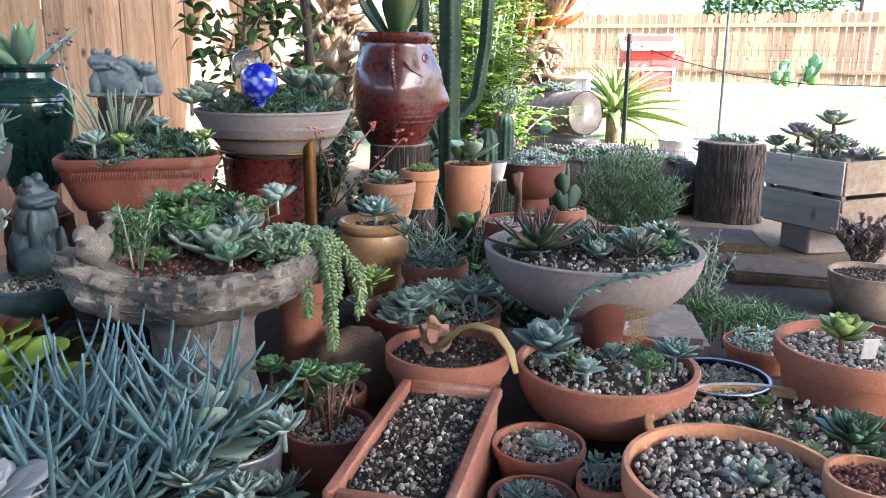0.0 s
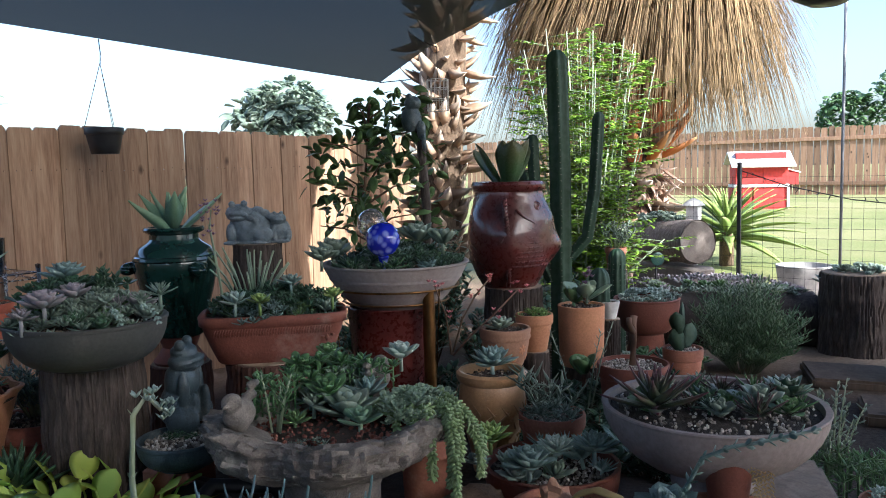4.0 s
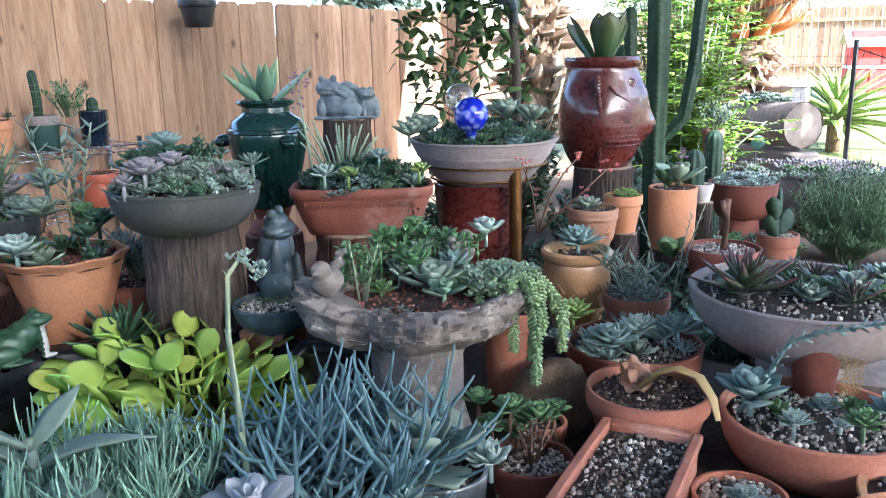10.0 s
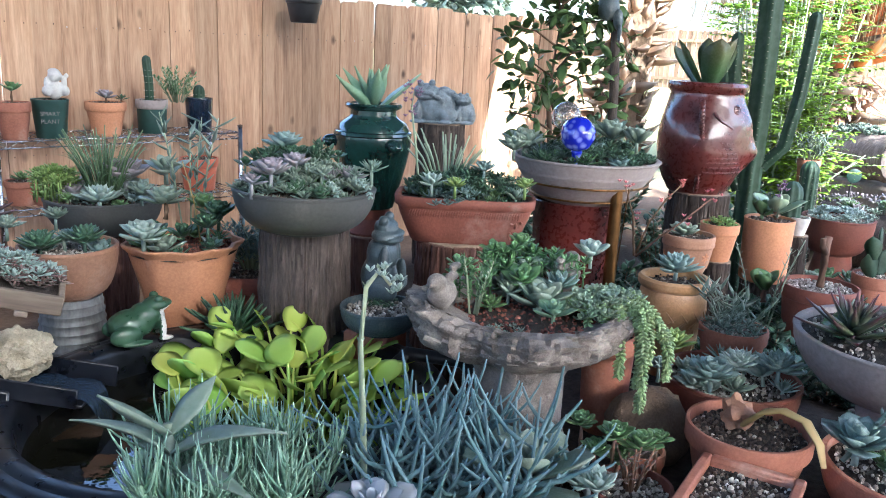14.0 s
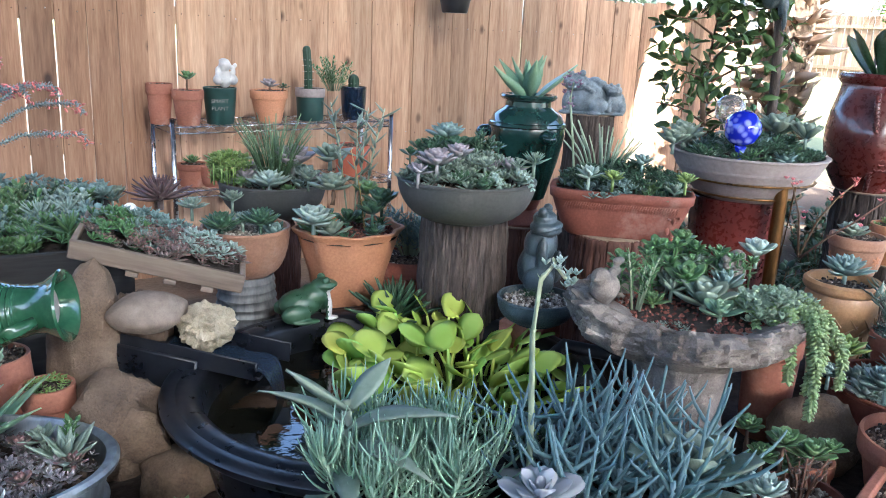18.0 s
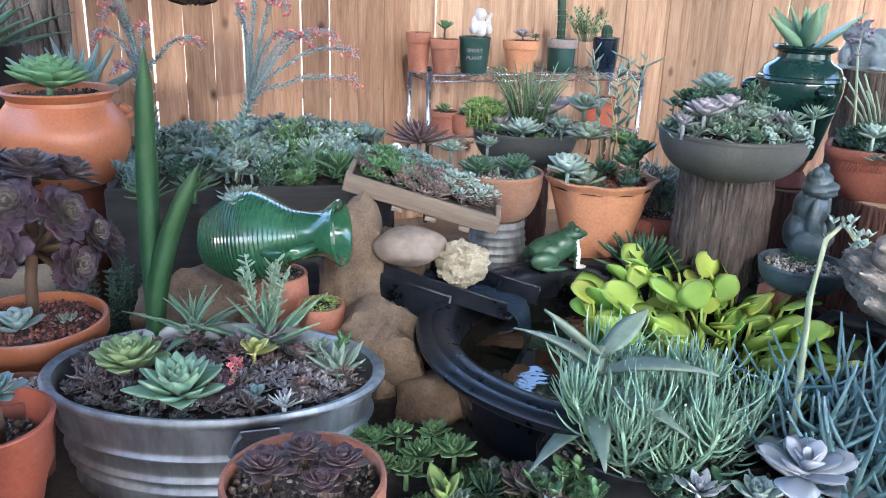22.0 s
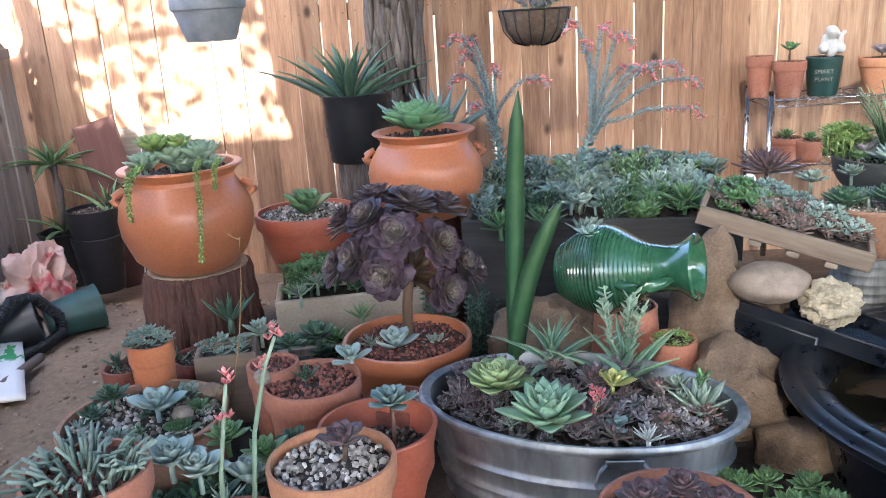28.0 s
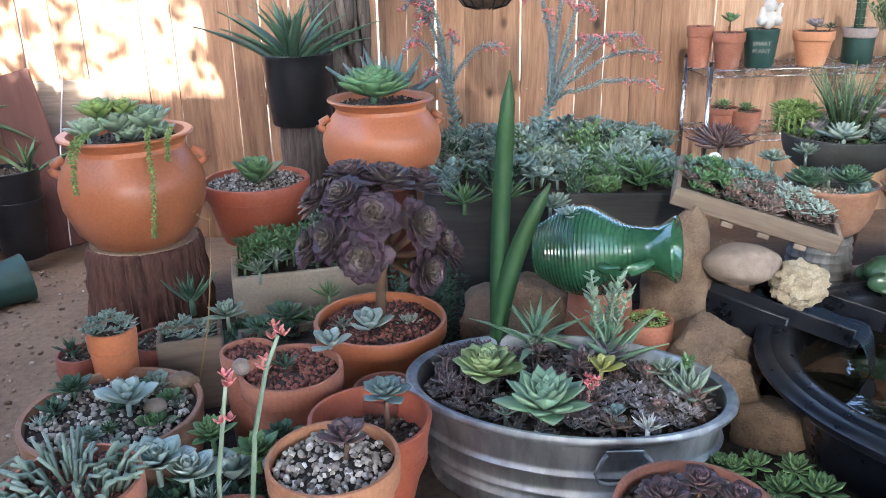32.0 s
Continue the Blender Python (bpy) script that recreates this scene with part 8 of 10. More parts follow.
rosette("pale aqua echeveria among the pots", -2.951, 1.056, 0.332, 0.062, L_AQUA, 24, BROAD, (72, 12))
rosette("soft green echeveria among the pots", -2.893, 1.037, 0.320, 0.057, L_AQUA, 21, BROAD, (72, 12))
rosette("green pointed rosette among the pots", -2.882, 1.171, 0.315, 0.048, L_GREEN, 35, POINTED)
rosette("leafy green rosette between the pots", -2.792, 1.117, 0.304, 0.053, L_GREEN, 29, POINTED)
rosette("dark green rosette between the pots", -2.760, 1.209, 0.278, 0.045, L_DARK, 29, POINTED)
rosette("brown-bronze rosette on a stem in pebbles", -2.629, 1.035, 0.338, 0.048, L_AEON, 24, SPOON, (80, 15), stem=0.035)
rosette("dusky blue rosette on a tall stem", -2.560, 1.198, 0.263, 0.051, L_BLUE, 29, SPOON, (85, 0), stem=0.1)
rosette("dark blue-green haworthia in lava rock", -2.773, 1.412, 0.323, 0.043, L_DARK, 18, NARROW, (75, 25), name="haworthia", category="haworthia")
rosette("silvery felted rosette under the aeonium", -2.596, 1.668, 0.244, 0.066, L_AQUA, 18, SPOON, (75, 15), stem=0.04)
rosette("silvery felted branch spilling from the pot", -2.680, 1.483, 0.333, 0.052, L_AQUA, 12, SPOON, (75, 10))
rosette("low grey-green rosette in lava rock", -2.498, 1.707, 0.265, 0.044, L_SAGE, 20, SMALL)
rosette("grey spiky rosette in lava rock", -2.664, 1.689, 0.281, 0.040, L_SAGE, 22, NARROW)
rosette("dark green spotted aloe by the stump", -3.039, 1.751, 0.345, 0.089, L_DARK, 14, NARROW, (85, 35), name="aloe", category="aloe")
rosette("dark haworthia behind small pots", -3.193, 1.692, 0.234, 0.074, L_DARK, 18, NARROW, (85, 25), name="haworthia", category="haworthia")
rosette("dark spiky rosette in a small pot", -3.286, 1.594, 0.293, 0.048, L_DARK, 16, NARROW, (85, 25), name="haworthia", category="haworthia")
rosette("grey-green rosette by the timber block", -2.940, 1.678, 0.331, 0.055, L_SAGE, 27, POINTED)
rosette("near-black green rosette by the trough", -2.815, 1.762, 0.278, 0.060, L_DARK, 24, BROAD)
rosette("small green aloe by the trough", -2.710, 1.884, 0.283, 0.057, L_GREEN, 18, NARROW, (80, 25), name="aloe", category="aloe")
rosette("dark spiky rosette behind the lava pot", -2.851, 1.599, 0.325, 0.047, L_DARK, 27, POINTED)
rosette("spiky grey rosette in the stone trough", -2.916, 2.046, 0.301, 0.054, L_SAGE, 30, NARROW)
rosette("spiky green rosette in the stone trough", -2.875, 2.107, 0.316, 0.048, L_SAGE, 28, NARROW)
rosette("spiky green rosette at the bed corner", -2.306, 2.210, 0.434, 0.084, L_GREEN, 26, NARROW, (82, 15))
rosette("spiky green rosette in the raised bed", -2.180, 2.154, 0.463, 0.075, L_GREEN, 26, NARROW, (82, 15))
rosette("small spiky rosette in the raised bed", -2.076, 2.043, 0.460, 0.055, L_SAGE, 24, NARROW, (82, 15))
rosette("fresh green long-leaved rosette in the bed", -1.725, 2.280, 0.471, 0.099, L_GREEN, 20, NARROW, (82, 15))
rosette("pale silvery rosette in the raised bed", -1.770, 2.496, 0.485, 0.076, L_AQUA, 24, NARROW, (82, 20))
rosette("white-leaved rosette in the raised bed", -1.689, 2.478, 0.502, 0.057, L_AQUA, 14, NARROW, (82, 30))
rosette("low grey-green rosette at the bed edge", -2.036, 2.12, 0.445, 0.048, L_SAGE, 27, POINTED, drop=0.07)
rosette("ruffled blue rosette in the raised bed", -2.117, 2.349, 0.500, 0.066, L_BLUE, 21, BROAD, (70, 10), hero=False)
rosette("ruffled blue rosette in the raised bed", -2.181, 2.354, 0.474, 0.066, L_BLUE, 21, BROAD, (70, 10), hero=False)
rosette("ruffled blue rosette in the raised bed", -2.073, 2.344, 0.471, 0.066, L_BLUE, 21, BROAD, (70, 10), hero=False)
rosette("ruffled blue rosette in the raised bed", -2.137, 2.351, 0.435, 0.066, L_BLUE, 21, BROAD, (70, 10), hero=False)
rosette("dark purple many-leaved aeonium", -1.385, 2.529, 0.505, 0.117, L_AEON, 60, NARROW, (85, 5), hero=False, name="aeonium", category="aeonium")
rosette("grey-green rosette behind the tray", -1.266, 2.173, 0.557, 0.047, L_SAGE, 32, POINTED, hero=False)
rosette("pale aqua rosette among the front plants", -1.063, 0.530, 0.262, 0.051, L_AQUA, 27, POINTED)
rosette("pale pointed rosette on a trailing stem", -0.881, 0.487, 0.287, 0.056, L_AQUA, 24, POINTED, (80, 15))
rosette("powdery lilac ghost echeveria with a tall stalk", -1.259, 0.695, 0.269, 0.103, L_GHOST, 13, ROUNDED, (56, 4))
rosette("pale rosette growing on the large stump", 2.964, 0.446, 0.391, 0.066, L_AQUA, 24, SPOON, hero=False)
rosette("pale rosette growing on the large stump", 2.976, 0.372, 0.426, 0.072, L_AQUA, 24, SPOON, hero=False)
rosette("pale rosette growing on the large stump", 2.986, 0.297, 0.413, 0.065, L_AQUA, 24, SPOON, hero=False)
rosette("pale rosette growing on the large stump", 2.995, 0.224, 0.437, 0.064, L_AQUA, 24, SPOON, hero=False)
rosette("pale rosette growing on the large stump", 3.002, 0.163, 0.421, 0.051, L_AQUA, 24, SPOON, hero=False)
rosette("pale rosette growing on the large stump", 2.981, 0.339, 0.374, 0.059, L_AQUA, 24, SPOON, hero=False)
rosette("mauve-grey rosette in the wooden crate", 2.214, -0.003, 0.526, 0.069, L_SAGE, 24, SPOON, hero=False)
rosette("mauve-grey rosette in the wooden crate", 2.221, -0.097, 0.514, 0.090, L_PINK, 24, SPOON, hero=False, stem=0.06)
rosette("mauve-grey rosette in the wooden crate", 2.225, -0.169, 0.495, 0.078, L_SAGE, 24, SPOON, hero=False, stem=0.06)
rosette("mauve-grey rosette in the wooden crate", 2.227, -0.233, 0.574, 0.093, L_SAGE, 24, SPOON, hero=False, stem=0.06)
rosette("mauve-grey rosette in the wooden crate", 2.228, -0.274, 0.530, 0.072, L_SAGE, 24, SPOON, hero=False)
rosette("mauve-grey rosette in the wooden crate", 2.220, -0.078, 0.493, 0.064, L_SAGE, 24, SPOON, hero=False)
rosette("small green succulent on the wire rack", -0.91, 3.66, 0.765, 0.055, L_GREEN, 16, SPOON, hero=False, stem=0.06)
rosette("dark mauve rosette on the wire rack", -0.49, 3.68, 0.76, 0.055, L_PINK, 22, SPOON, hero=False, stem=0.03)
rosette("green rosette on the lower shelf", -0.88, 3.72, 0.402, 0.055, L_GREEN, 20, SMALL, hero=False, stem=0.015)
rosette("green sprig on the lower shelf", -0.79, 3.66, 0.395, 0.05, L_GREEN, 20, SMALL, hero=False, stem=0.015)
rosette("small dark succulent on the rack", -0.40, 3.7, 0.76, 0.035, L_DARK, 16, SMALL, hero=False, stem=0.02)

# ---- massed, trailing and stemmed plants ----
for x, y, r, lab in ((-1.05, 0.74, 0.17, "low black nursery tub under blue chalk sticks"), (-1.42, 0.95, 0.15, "low black nursery tub beside the pond"), (-1.27, 0.70, 0.10, "black nursery pot under the ghost plant"), (-1.56, 0.95, 0.07, "black nursery pot beside the pond rim"), (-0.88, 0.62, 0.10, "zinc pail at the front edge")):
    pot("nursery_pot", lab, x, y, 0.085, 0.235, r, ZINC if "zinc" in lab else BLACK, r * 0.85, "plain", "crumb", 0.012)

# blue chalk sticks
cs = thing("chalk_sticks", "mass of upright blue chalk stick succulents", "succulent", -1.05, 0.72, 0.20)
for i in range(40):
    a, r = i * GOLD, 0.17 * math.sqrt((i + 0.5) / 40)
    c = np.array((r * math.cos(a), r * math.sin(a), rng.uniform(-0.01, 0.03)))
    h = rng.uniform(0.05, 0.16)
    lean = np.array((rng.uniform(-0.05, 0.05) + 0.35 * r * math.cos(a), rng.uniform(-0.05, 0.05) + 0.35 * r * math.sin(a), h))
    stem = part("stick_stem", rod([c, c + lean], 0.006, 6), L_STICK, cs)
    for j in range(10):
        k = 0.3 + 0.7 * j / 10
        t = j * 2.4 + a
        ln = rng.uniform(0.06, 0.17)
        ph = radians(rng.uniform(0, 62) * (0.5 + 0.65 * k))
        p0 = c + lean * k
        d = np.array((math.cos(t) * math.cos(ph), math.sin(t) * math.cos(ph), math.sin(ph)))
        bend = rng.uniform(0.05, 0.5)
        part("stick", rod([p0, p0 + d * ln * 0.4, p0 + d * ln * 0.75 + (0, 0, ln * 0.35 * bend), p0 + d * ln * 0.95 + (0, 0, ln * 0.8 * bend), p0 + d * ln + (0, 0, ln * bend)], rng.uniform(0.0042, 0.0058), 7, 0.3), L_STICK, stem)

# fine grassy senecio and fleshy aloe in front of the pond
NEEDLE = leaf_shape(0.030, 0.5, 1.2, 0.05, 0.45, 0.0, 6)
gs = thing("pickle_plant", "dense fine-leaved grey-green succulent", "succulent", -1.41, 0.92, 0.22)
for i in range(40):
    b = Buf()
    a, r = i * GOLD, 0.125 * math.sqrt((i + 0.5) / 40)
    c = np.array((r * math.cos(a), r * math.sin(a), 0.0))
    h = rng.uniform(0.05, 0.19)
    tip = c + (0.5 * r * math.cos(a), 0.5 * r * math.sin(a), h)
    b.add(*tube_data([c, tip], 0.0045, 5))
    for j in range(34):
        k = 0.05 + 0.95 * (j / 34) ** 0.7
        put_leaf(b, NEEDLE, rng.uniform(0.06, 0.115) * (1.15 - 0.35 * k), j * 2.4 + i, radians(rng.uniform(-8, 38) + 26 * k), tuple(c + (tip - c) * k), 0.0, rng.uniform(0.7, 1.1))
    part("leafy_stem", b, L_PICKLE, gs)
pr_ = thing("propeller_plant", "grey-green propeller plant with paired arching leaves", "succulent", -1.505, 0.97, 0.21)
part("stem", rod([(0, 0, 0), (0.005, 0.0, 0.10), (0.0, 0.01, 0.215)], 0.012, 8, 0.7), L_SAGE, pr_)
STRAP = leaf_shape(0.125, 0.42, 0.35, 0.07, -0.42, 0.35, 9)
UPLEAF = leaf_shape(0.20, 0.5, 0.7, 0.09, 0.05, 0.30, 8)
for i, (zz, ln_, ph, sh) in enumerate(((0.04, 0.20, 25, STRAP), (0.08, 0.23, 30, STRAP), (0.12, 0.22, 32, STRAP), (0.16, 0.20, 38, STRAP), (0.20, 0.145, 35, UPLEAF))):
    for s in (0, 1):
        b = Buf()
        put_leaf(b, sh, ln_ * (1 - 0.12 * s), radians(205 + 34 * i + 180 * s if i < 4 else 160 - 150 * s), radians(ph), (0, 0, zz), 0.2)
        part("leaf", b, L_SAGE, pr_)
rosette("broad grey-green leaves beneath the chalk sticks", -0.93, 0.62, 0.26, 0.17, L_SAGE, 12, SPOON, (55, 5), name="propeller_plant")
bush("small dark leafy succulent in front of the pond", -1.20, 0.88, 0.2, 26, 0.16, 0.09, 0.022, L_DARK, SMALL, 22)
bush("dark green leafy clump near the front", -1.43, 0.80, 0.18, 30, 0.10, 0.10, 0.03, L_DARK, SPOON, 10)
bush("low green leafy clump near the front", -1.62, 0.85, 0.16, 24, 0.09, 0.08, 0.028, L_GREEN, SPOON, 10)
sb_ = thing("stacked_succulent", "beaded stacked-leaf succulent stem", "succulent", -1.36, 0.80, 0.2)
b = Buf()
for q in range(5):
    a = q * 1.3
    strand_buf(b, [(0.02 * math.cos(a), 0.02 * math.sin(a), 0), (0.05 * math.cos(a), 0.05 * math.sin(a), 0.15)], 0.014, 0.011, SMALL, 3, 1.2)
part("leaves", b, L_SAGE, sb_)
stalk("tall pale flower stalk nodding at its tip", [(-1.235, 0.755, 0.27), (-1.238, 0.76, 0.42), (-1.243, 0.768, 0.58), (-1.238, 0.762, 0.685), (-1.222, 0.748, 0.715), (-1.205, 0.735, 0.690)], 0.0065, STEM, SMALL, L_AQUA, 12, 0.018, 0.014)

# water hyacinths
ROUND = leaf_shape(0.47, 0.52, 2.2, 0.016, -0.05, 0.14, 9)
wh = thing("water_hyacinth", "floating mass of glossy yellow-green water hyacinths", "water plant", -1.05, 1.25, 0.215)
hya_meshes = []
for i in range(14):
    b = Buf()
    h, o = rng.uniform(0.03, 0.125), rng.uniform(0.01, 0.045)
    b.add(*tube_data([(0, 0, 0), (o * 0.3, 0, h * 0.6), (o, 0, h)], 0.0055, 6, 0.55))
    put_leaf(b, ROUND, rng.uniform(0.058, 0.092), 0.0, radians(rng.uniform(-15, 60)), (o, 0, h), rng.uniform(-0.7, 0.7))
    hya_meshes.append(b.mesh("leaf", L_HYA))
for i, (px, py) in enumerate(disc_points(130, 0.25, 0.33, 0.027)):
    ob = new("leaf", hya_meshes[i % 14])
    ob.parent = wh
    ob.matrix_basis = pose(px, py, 0, 0, 0, math.degrees(math.atan2(py, px)) + rng.uniform(-95, 95)) @ Matrix.Scale(rng.uniform(0.8, 1.2), 4)

# trailing burro's tail over the birdbath
PLUMP = leaf_shape(0.27, 0.5, 2.0, 0.45, 0.0, 0.0, 4)
bt = thing("trailing_sedum", "long trailing strands of plump burro's tail", "succulent", 0, 0, 0)
BURRO = leafy("burros_tail_leaf", (0.22, 0.32, 0.13), (0.31, 0.42, 0.20), 0.22, 0.45, 0.15)
for x0, y0, x1, y1, zl in ((-0.575, 0.76, -0.60, 0.725, 0.40), (-0.53, 0.70, -0.575, 0.655, 0.38), (-0.50, 0.66, -0.57, 0.595, 0.315), (-0.47, 0.66, -0.53, 0.61, 0.42), (-0.55, 0.73, -0.58, 0.69, 0.43), (-0.44, 0.68, -0.46, 0.60, 0.36), (-0.42, 0.72, -0.42, 0.62, 0.40), (-0.49, 0.68, -0.55, 0.62, 0.36), (-0.52, 0.70, -0.59, 0.67, 0.46), (-0.40, 0.75, -0.39, 0.66, 0.43)):
    b = Buf()
    strand_buf(b, [(x0 + 0.03, y0 + 0.10, 0.515), (x0, y0, 0.52), ((x0 + x1) / 2, (y0 + y1) / 2, 0.49), (x1, y1, (0.49 + zl) / 2), (x1 - 0.003, y1, zl)], 0.0175, 0.0085, PLUMP, 5, 0.95)
    part("strand", b, BURRO, bt)
carpet("yellow-green sedum mounded on the birdbath", -0.49, 0.77, 0.50, 0.115, 0.085, 70, 0.026, L_PALE, SPOON, 12, 0.03)
carpet("fresh green leafy sedum behind the birdbath rim", -0.56, 1.05, 0.50, 0.17, 0.06, 24, 0.034, L_GREEN, SPOON, 9, 0.03, stem=0.055)
carpet("grey-green leafy sedum in the birdbath", -0.46, 0.98, 0.495, 0.12, 0.06, 14, 0.036, L_SAGE, SPOON, 10, 0.03, stem=0.03)
carpet("green sedum on the birdbath", -0.42, 0.95, 0.50, 0.09, 0.10, 12, 0.032, L_GREEN, POINTED, 10, 0.04, stem=0.04)
carpet("tiny grey stonecrop at the birdbath's edge", -0.80, 0.82, 0.49, 0.05, 0.04, 18, 0.014, L_SAGE, NARROW, 10, 0.01)
bush("leggy green succulent sprig in the birdbath", -0.76, 0.95, 0.49, 5, 0.17, 0.05, 0.03, L_GREEN, NARROW, 12, STEM)
stalk("thin pink-budded stems by the birdbath", [(0.259, 1.16, 0.44), (0.28, 1.13, 0.56), (0.30, 1.09, 0.64), (0.335, 1.06, 0.69)], 0.004, STEM_BROWN, SMALL, FLOWER, 10, 0.02, 0.012)
stalk("thin pink-budded branching stem", [(0.25, 1.15, 0.44), (0.27, 1.08, 0.52), (0.30, 1.02, 0.58), (0.36, 0.96, 0.66)], 0.004, STEM_BROWN, SMALL, FLOWER, 10, 0.025, 0.012)
stalk("bare reddish stem with buds", [(0.255, 1.16, 0.44), (0.24, 1.17, 0.58), (0.22, 1.20, 0.68)], 0.004, STEM_BROWN, SMALL, FLOWER, 8, 0.02, 0.012)

# bowls: filler covers
carpet("blue-green sedum filling the dark bowl", -0.84, 1.53, 0.70, 0.18, 0.175, 110, 0.032, L_SAGE, SMALL, 11, 0.06)
carpet("green jade sprigs behind the dark bowl", -0.80, 1.64, 0.71, 0.16, 0.06, 40, 0.03, L_DARK, SPOON, 9, 0.03, stem=0.05)
carpet("mixed green sedum in the oblong planter", -0.14, 1.58, 0.615, 0.21, 0.12, 120, 0.028, L_DARK, SMALL, 11, 0.05, rz=-46, stem=0.025)
carpet("blue-grey sedum in the oblong planter", -0.20, 1.55, 0.612, 0.13, 0.10, 60, 0.028, L_BLUE, SMALL, 10, 0.05)
carpet("dark green sedum in the concrete bowl", 0.32, 1.42, 0.73, 0.23, 0.21, 150, 0.028, L_DARK, SMALL, 12, 0.06)
carpet("grey-green trailing sedum at the bowl's left edge", 0.17, 1.40, 0.735, 0.08, 0.08, 30, 0.028, L_SAGE, NARROW, 10, 0.02)
carpet("mixed sedum in the wide rack bowl", -1.02, 2.42, 0.555, 0.15, 0.14, 60, 0.03, L_SAGE, SMALL, 10, 0.03)
carpet("leafy pale sprigs at the rack bowl's edge", -1.16, 2.46, 0.56, 0.07, 0.08, 34, 0.03, L_LIME, SMALL, 9, 0.03, stem=0.06)
for q, px, py in ((carpet("red and green stonecrop covering the tray", 0, 0, 0, 0.20, 0.115, 190, 0.022, L_BRONZE, SMALL, 12, 0.03), 0.5, 0.125), (carpet("blue-green stonecrop on the tray", 0, 0, 0, 0.15, 0.10, 80, 0.025, L_BLUE, SMALL, 12, 0.04), 0.38, 0.15), (carpet("pale stonecrop on the tray", 0, 0, 0, 0.10, 0.08, 44, 0.024, L_AQUA, SMALL, 12, 0.035), 0.72, 0.12), (carpet("green stonecrop at the tray's upper end", 0, 0, 0, 0.09, 0.10, 44, 0.026, L_GREEN, SMALL, 12, 0.04), 0.22, 0.12)):
    q.matrix_basis = tm @ Matrix.Translation((TL * px, py, 0.042))
PLUM = leafy("plum_stonecrop_leaf", (0.085, 0.085, 0.075), (0.17, 0.115, 0.135), 0.45, 0.5, 0.3)
carpet("purple-brown stonecrop covering the washtub", -2.187, 1.30, 0.290, 0.295, 0.185, 230, 0.020, PLUM, SMALL, 12, 0.010, rz=-17)
carpet("dusky mauve sedum in the washtub", -2.10, 1.22, 0.293, 0.17, 0.085, 110, 0.019, L_PINK, SMALL, 10, 0.012)
carpet("feathery bronze sedum at the washtub's edge", -2.38, 1.38, 0.295, 0.08, 0.10, 50, 0.022, leafy("plum_sedum_leaf", (0.09, 0.07, 0.075), (0.17, 0.10, 0.115), 0.35, 0.5, 0.2), SMALL, 10, 0.02, stem=0.02)
bush("small-leaved pale sprigs in the washtub", -2.07, 1.46, 0.27, 6, 0.22, 0.08, 0.024, L_PALE, SMALL, 22)
bush("green sprig at the washtub rim", -1.93, 1.33, 0.28, 4, 0.06, 0.03, 0.022, L_GREEN, SMALL, 10)
stalk("pink flower head in the washtub", [(-2.16, 1.23, 0.28), (-2.158, 1.23, 0.315), (-2.155, 1.228, 0.348)], 0.004, STEM, SMALL, FLOWER, 12, 0.012, 0.012)
carpet("blue-grey stonecrop in the raised bed", -2.0, 2.62, 0.448, 0.46, 0.34, 130, 0.029, L_SAGE, SMALL, 11, 0.05)
carpet("green rosettes in the raised bed", -1.75, 2.40, 0.445, 0.22, 0.18, 46, 0.045, L_GREEN, NARROW, 14, 0.03)
carpet("pale blue sedum at the back of the bed", -1.9, 2.95, 0.452, 0.44, 0.15, 60, 0.034, L_BLUE, SMALL, 11, 0.05, stem=0.012)
carpet("leafy stonecrop filling the stone trough", -2.80, 2.22, 0.285, 0.22, 0.10, 90, 0.032, L_GREEN, SMALL, 10, 0.04, stem=0.03)
carpet("tall leafy stonecrop at the back of the trough", -2.66, 2.28, 0.30, 0.13, 0.08, 50, 0.035, L_SAGE, SMALL, 10, 0.04, stem=0.05)
carpet("small grey-green sedum on the white block", -3.04, 1.67, 0.30, 0.06, 0.05, 18, 0.022, L_SAGE, SMALL, 12, 0.01)
carpet("grey sedum spilling from a small terracotta pot", -3.17, 1.54, 0.378, 0.052, 0.052, 26, 0.020, L_SAGE, SMALL, 10, 0.02)
carpet("low green sedum in the orange pot on the path side", 0.83, 1.15, 0.485, 0.06, 0.06, 24, 0.022, L_LIME, SMALL, 10, 0.01)
carpet("grey sedum in the thin-stemmed pot", 0.17, 0.74, 0.315, 0.085, 0.085, 30, 0.036, L_SAGE, NARROW, 12, 0.02)
carpet("pale silvery sedum in the labelled bowl", 2.04, 1.14, 0.38, 0.15, 0.15, 60, 0.034, L_AQUA, SMALL, 12, 0.03)
carpet("trailing plants covering the log bed", 2.95, 0.95, 0.30, 0.18, 0.42, 90, 0.04, L_SAGE, SPOON, 9, 0.02, rz=22)
carpet("reddish succulents covering the bed behind the log", 3.25, 1.2, 0.28, 0.25, 0.5, 90, 0.045, L_PINK, SPOON, 9, 0.05, rz=20)
carpet("grey-green succulents growing in the log", 4.04, 1.77, 0.655, 0.10, 0.24, 44, 0.05, L_SAGE, SPOON, 10, 0.02, rz=-35)
carpet("blue-green sedum in the low dish pot", 0.37, -0.18, 0.16, 0.09, 0.09, 26, 0.028, L_AQUA, SMALL, 10, 0.01)
carpet("small sprigs in the tiny pot", -0.62, -0.02, 0.195, 0.045, 0.045, 10, 0.026, L_SAGE, SMALL, 9, 0.01, stem=0.015)
carpet("moss and crumbs in the leaf bowl", -0.71, 1.35, 0.40, 0.05, 0.04, 24, 0.014, L_DARK, SMALL, 9, 0.012)
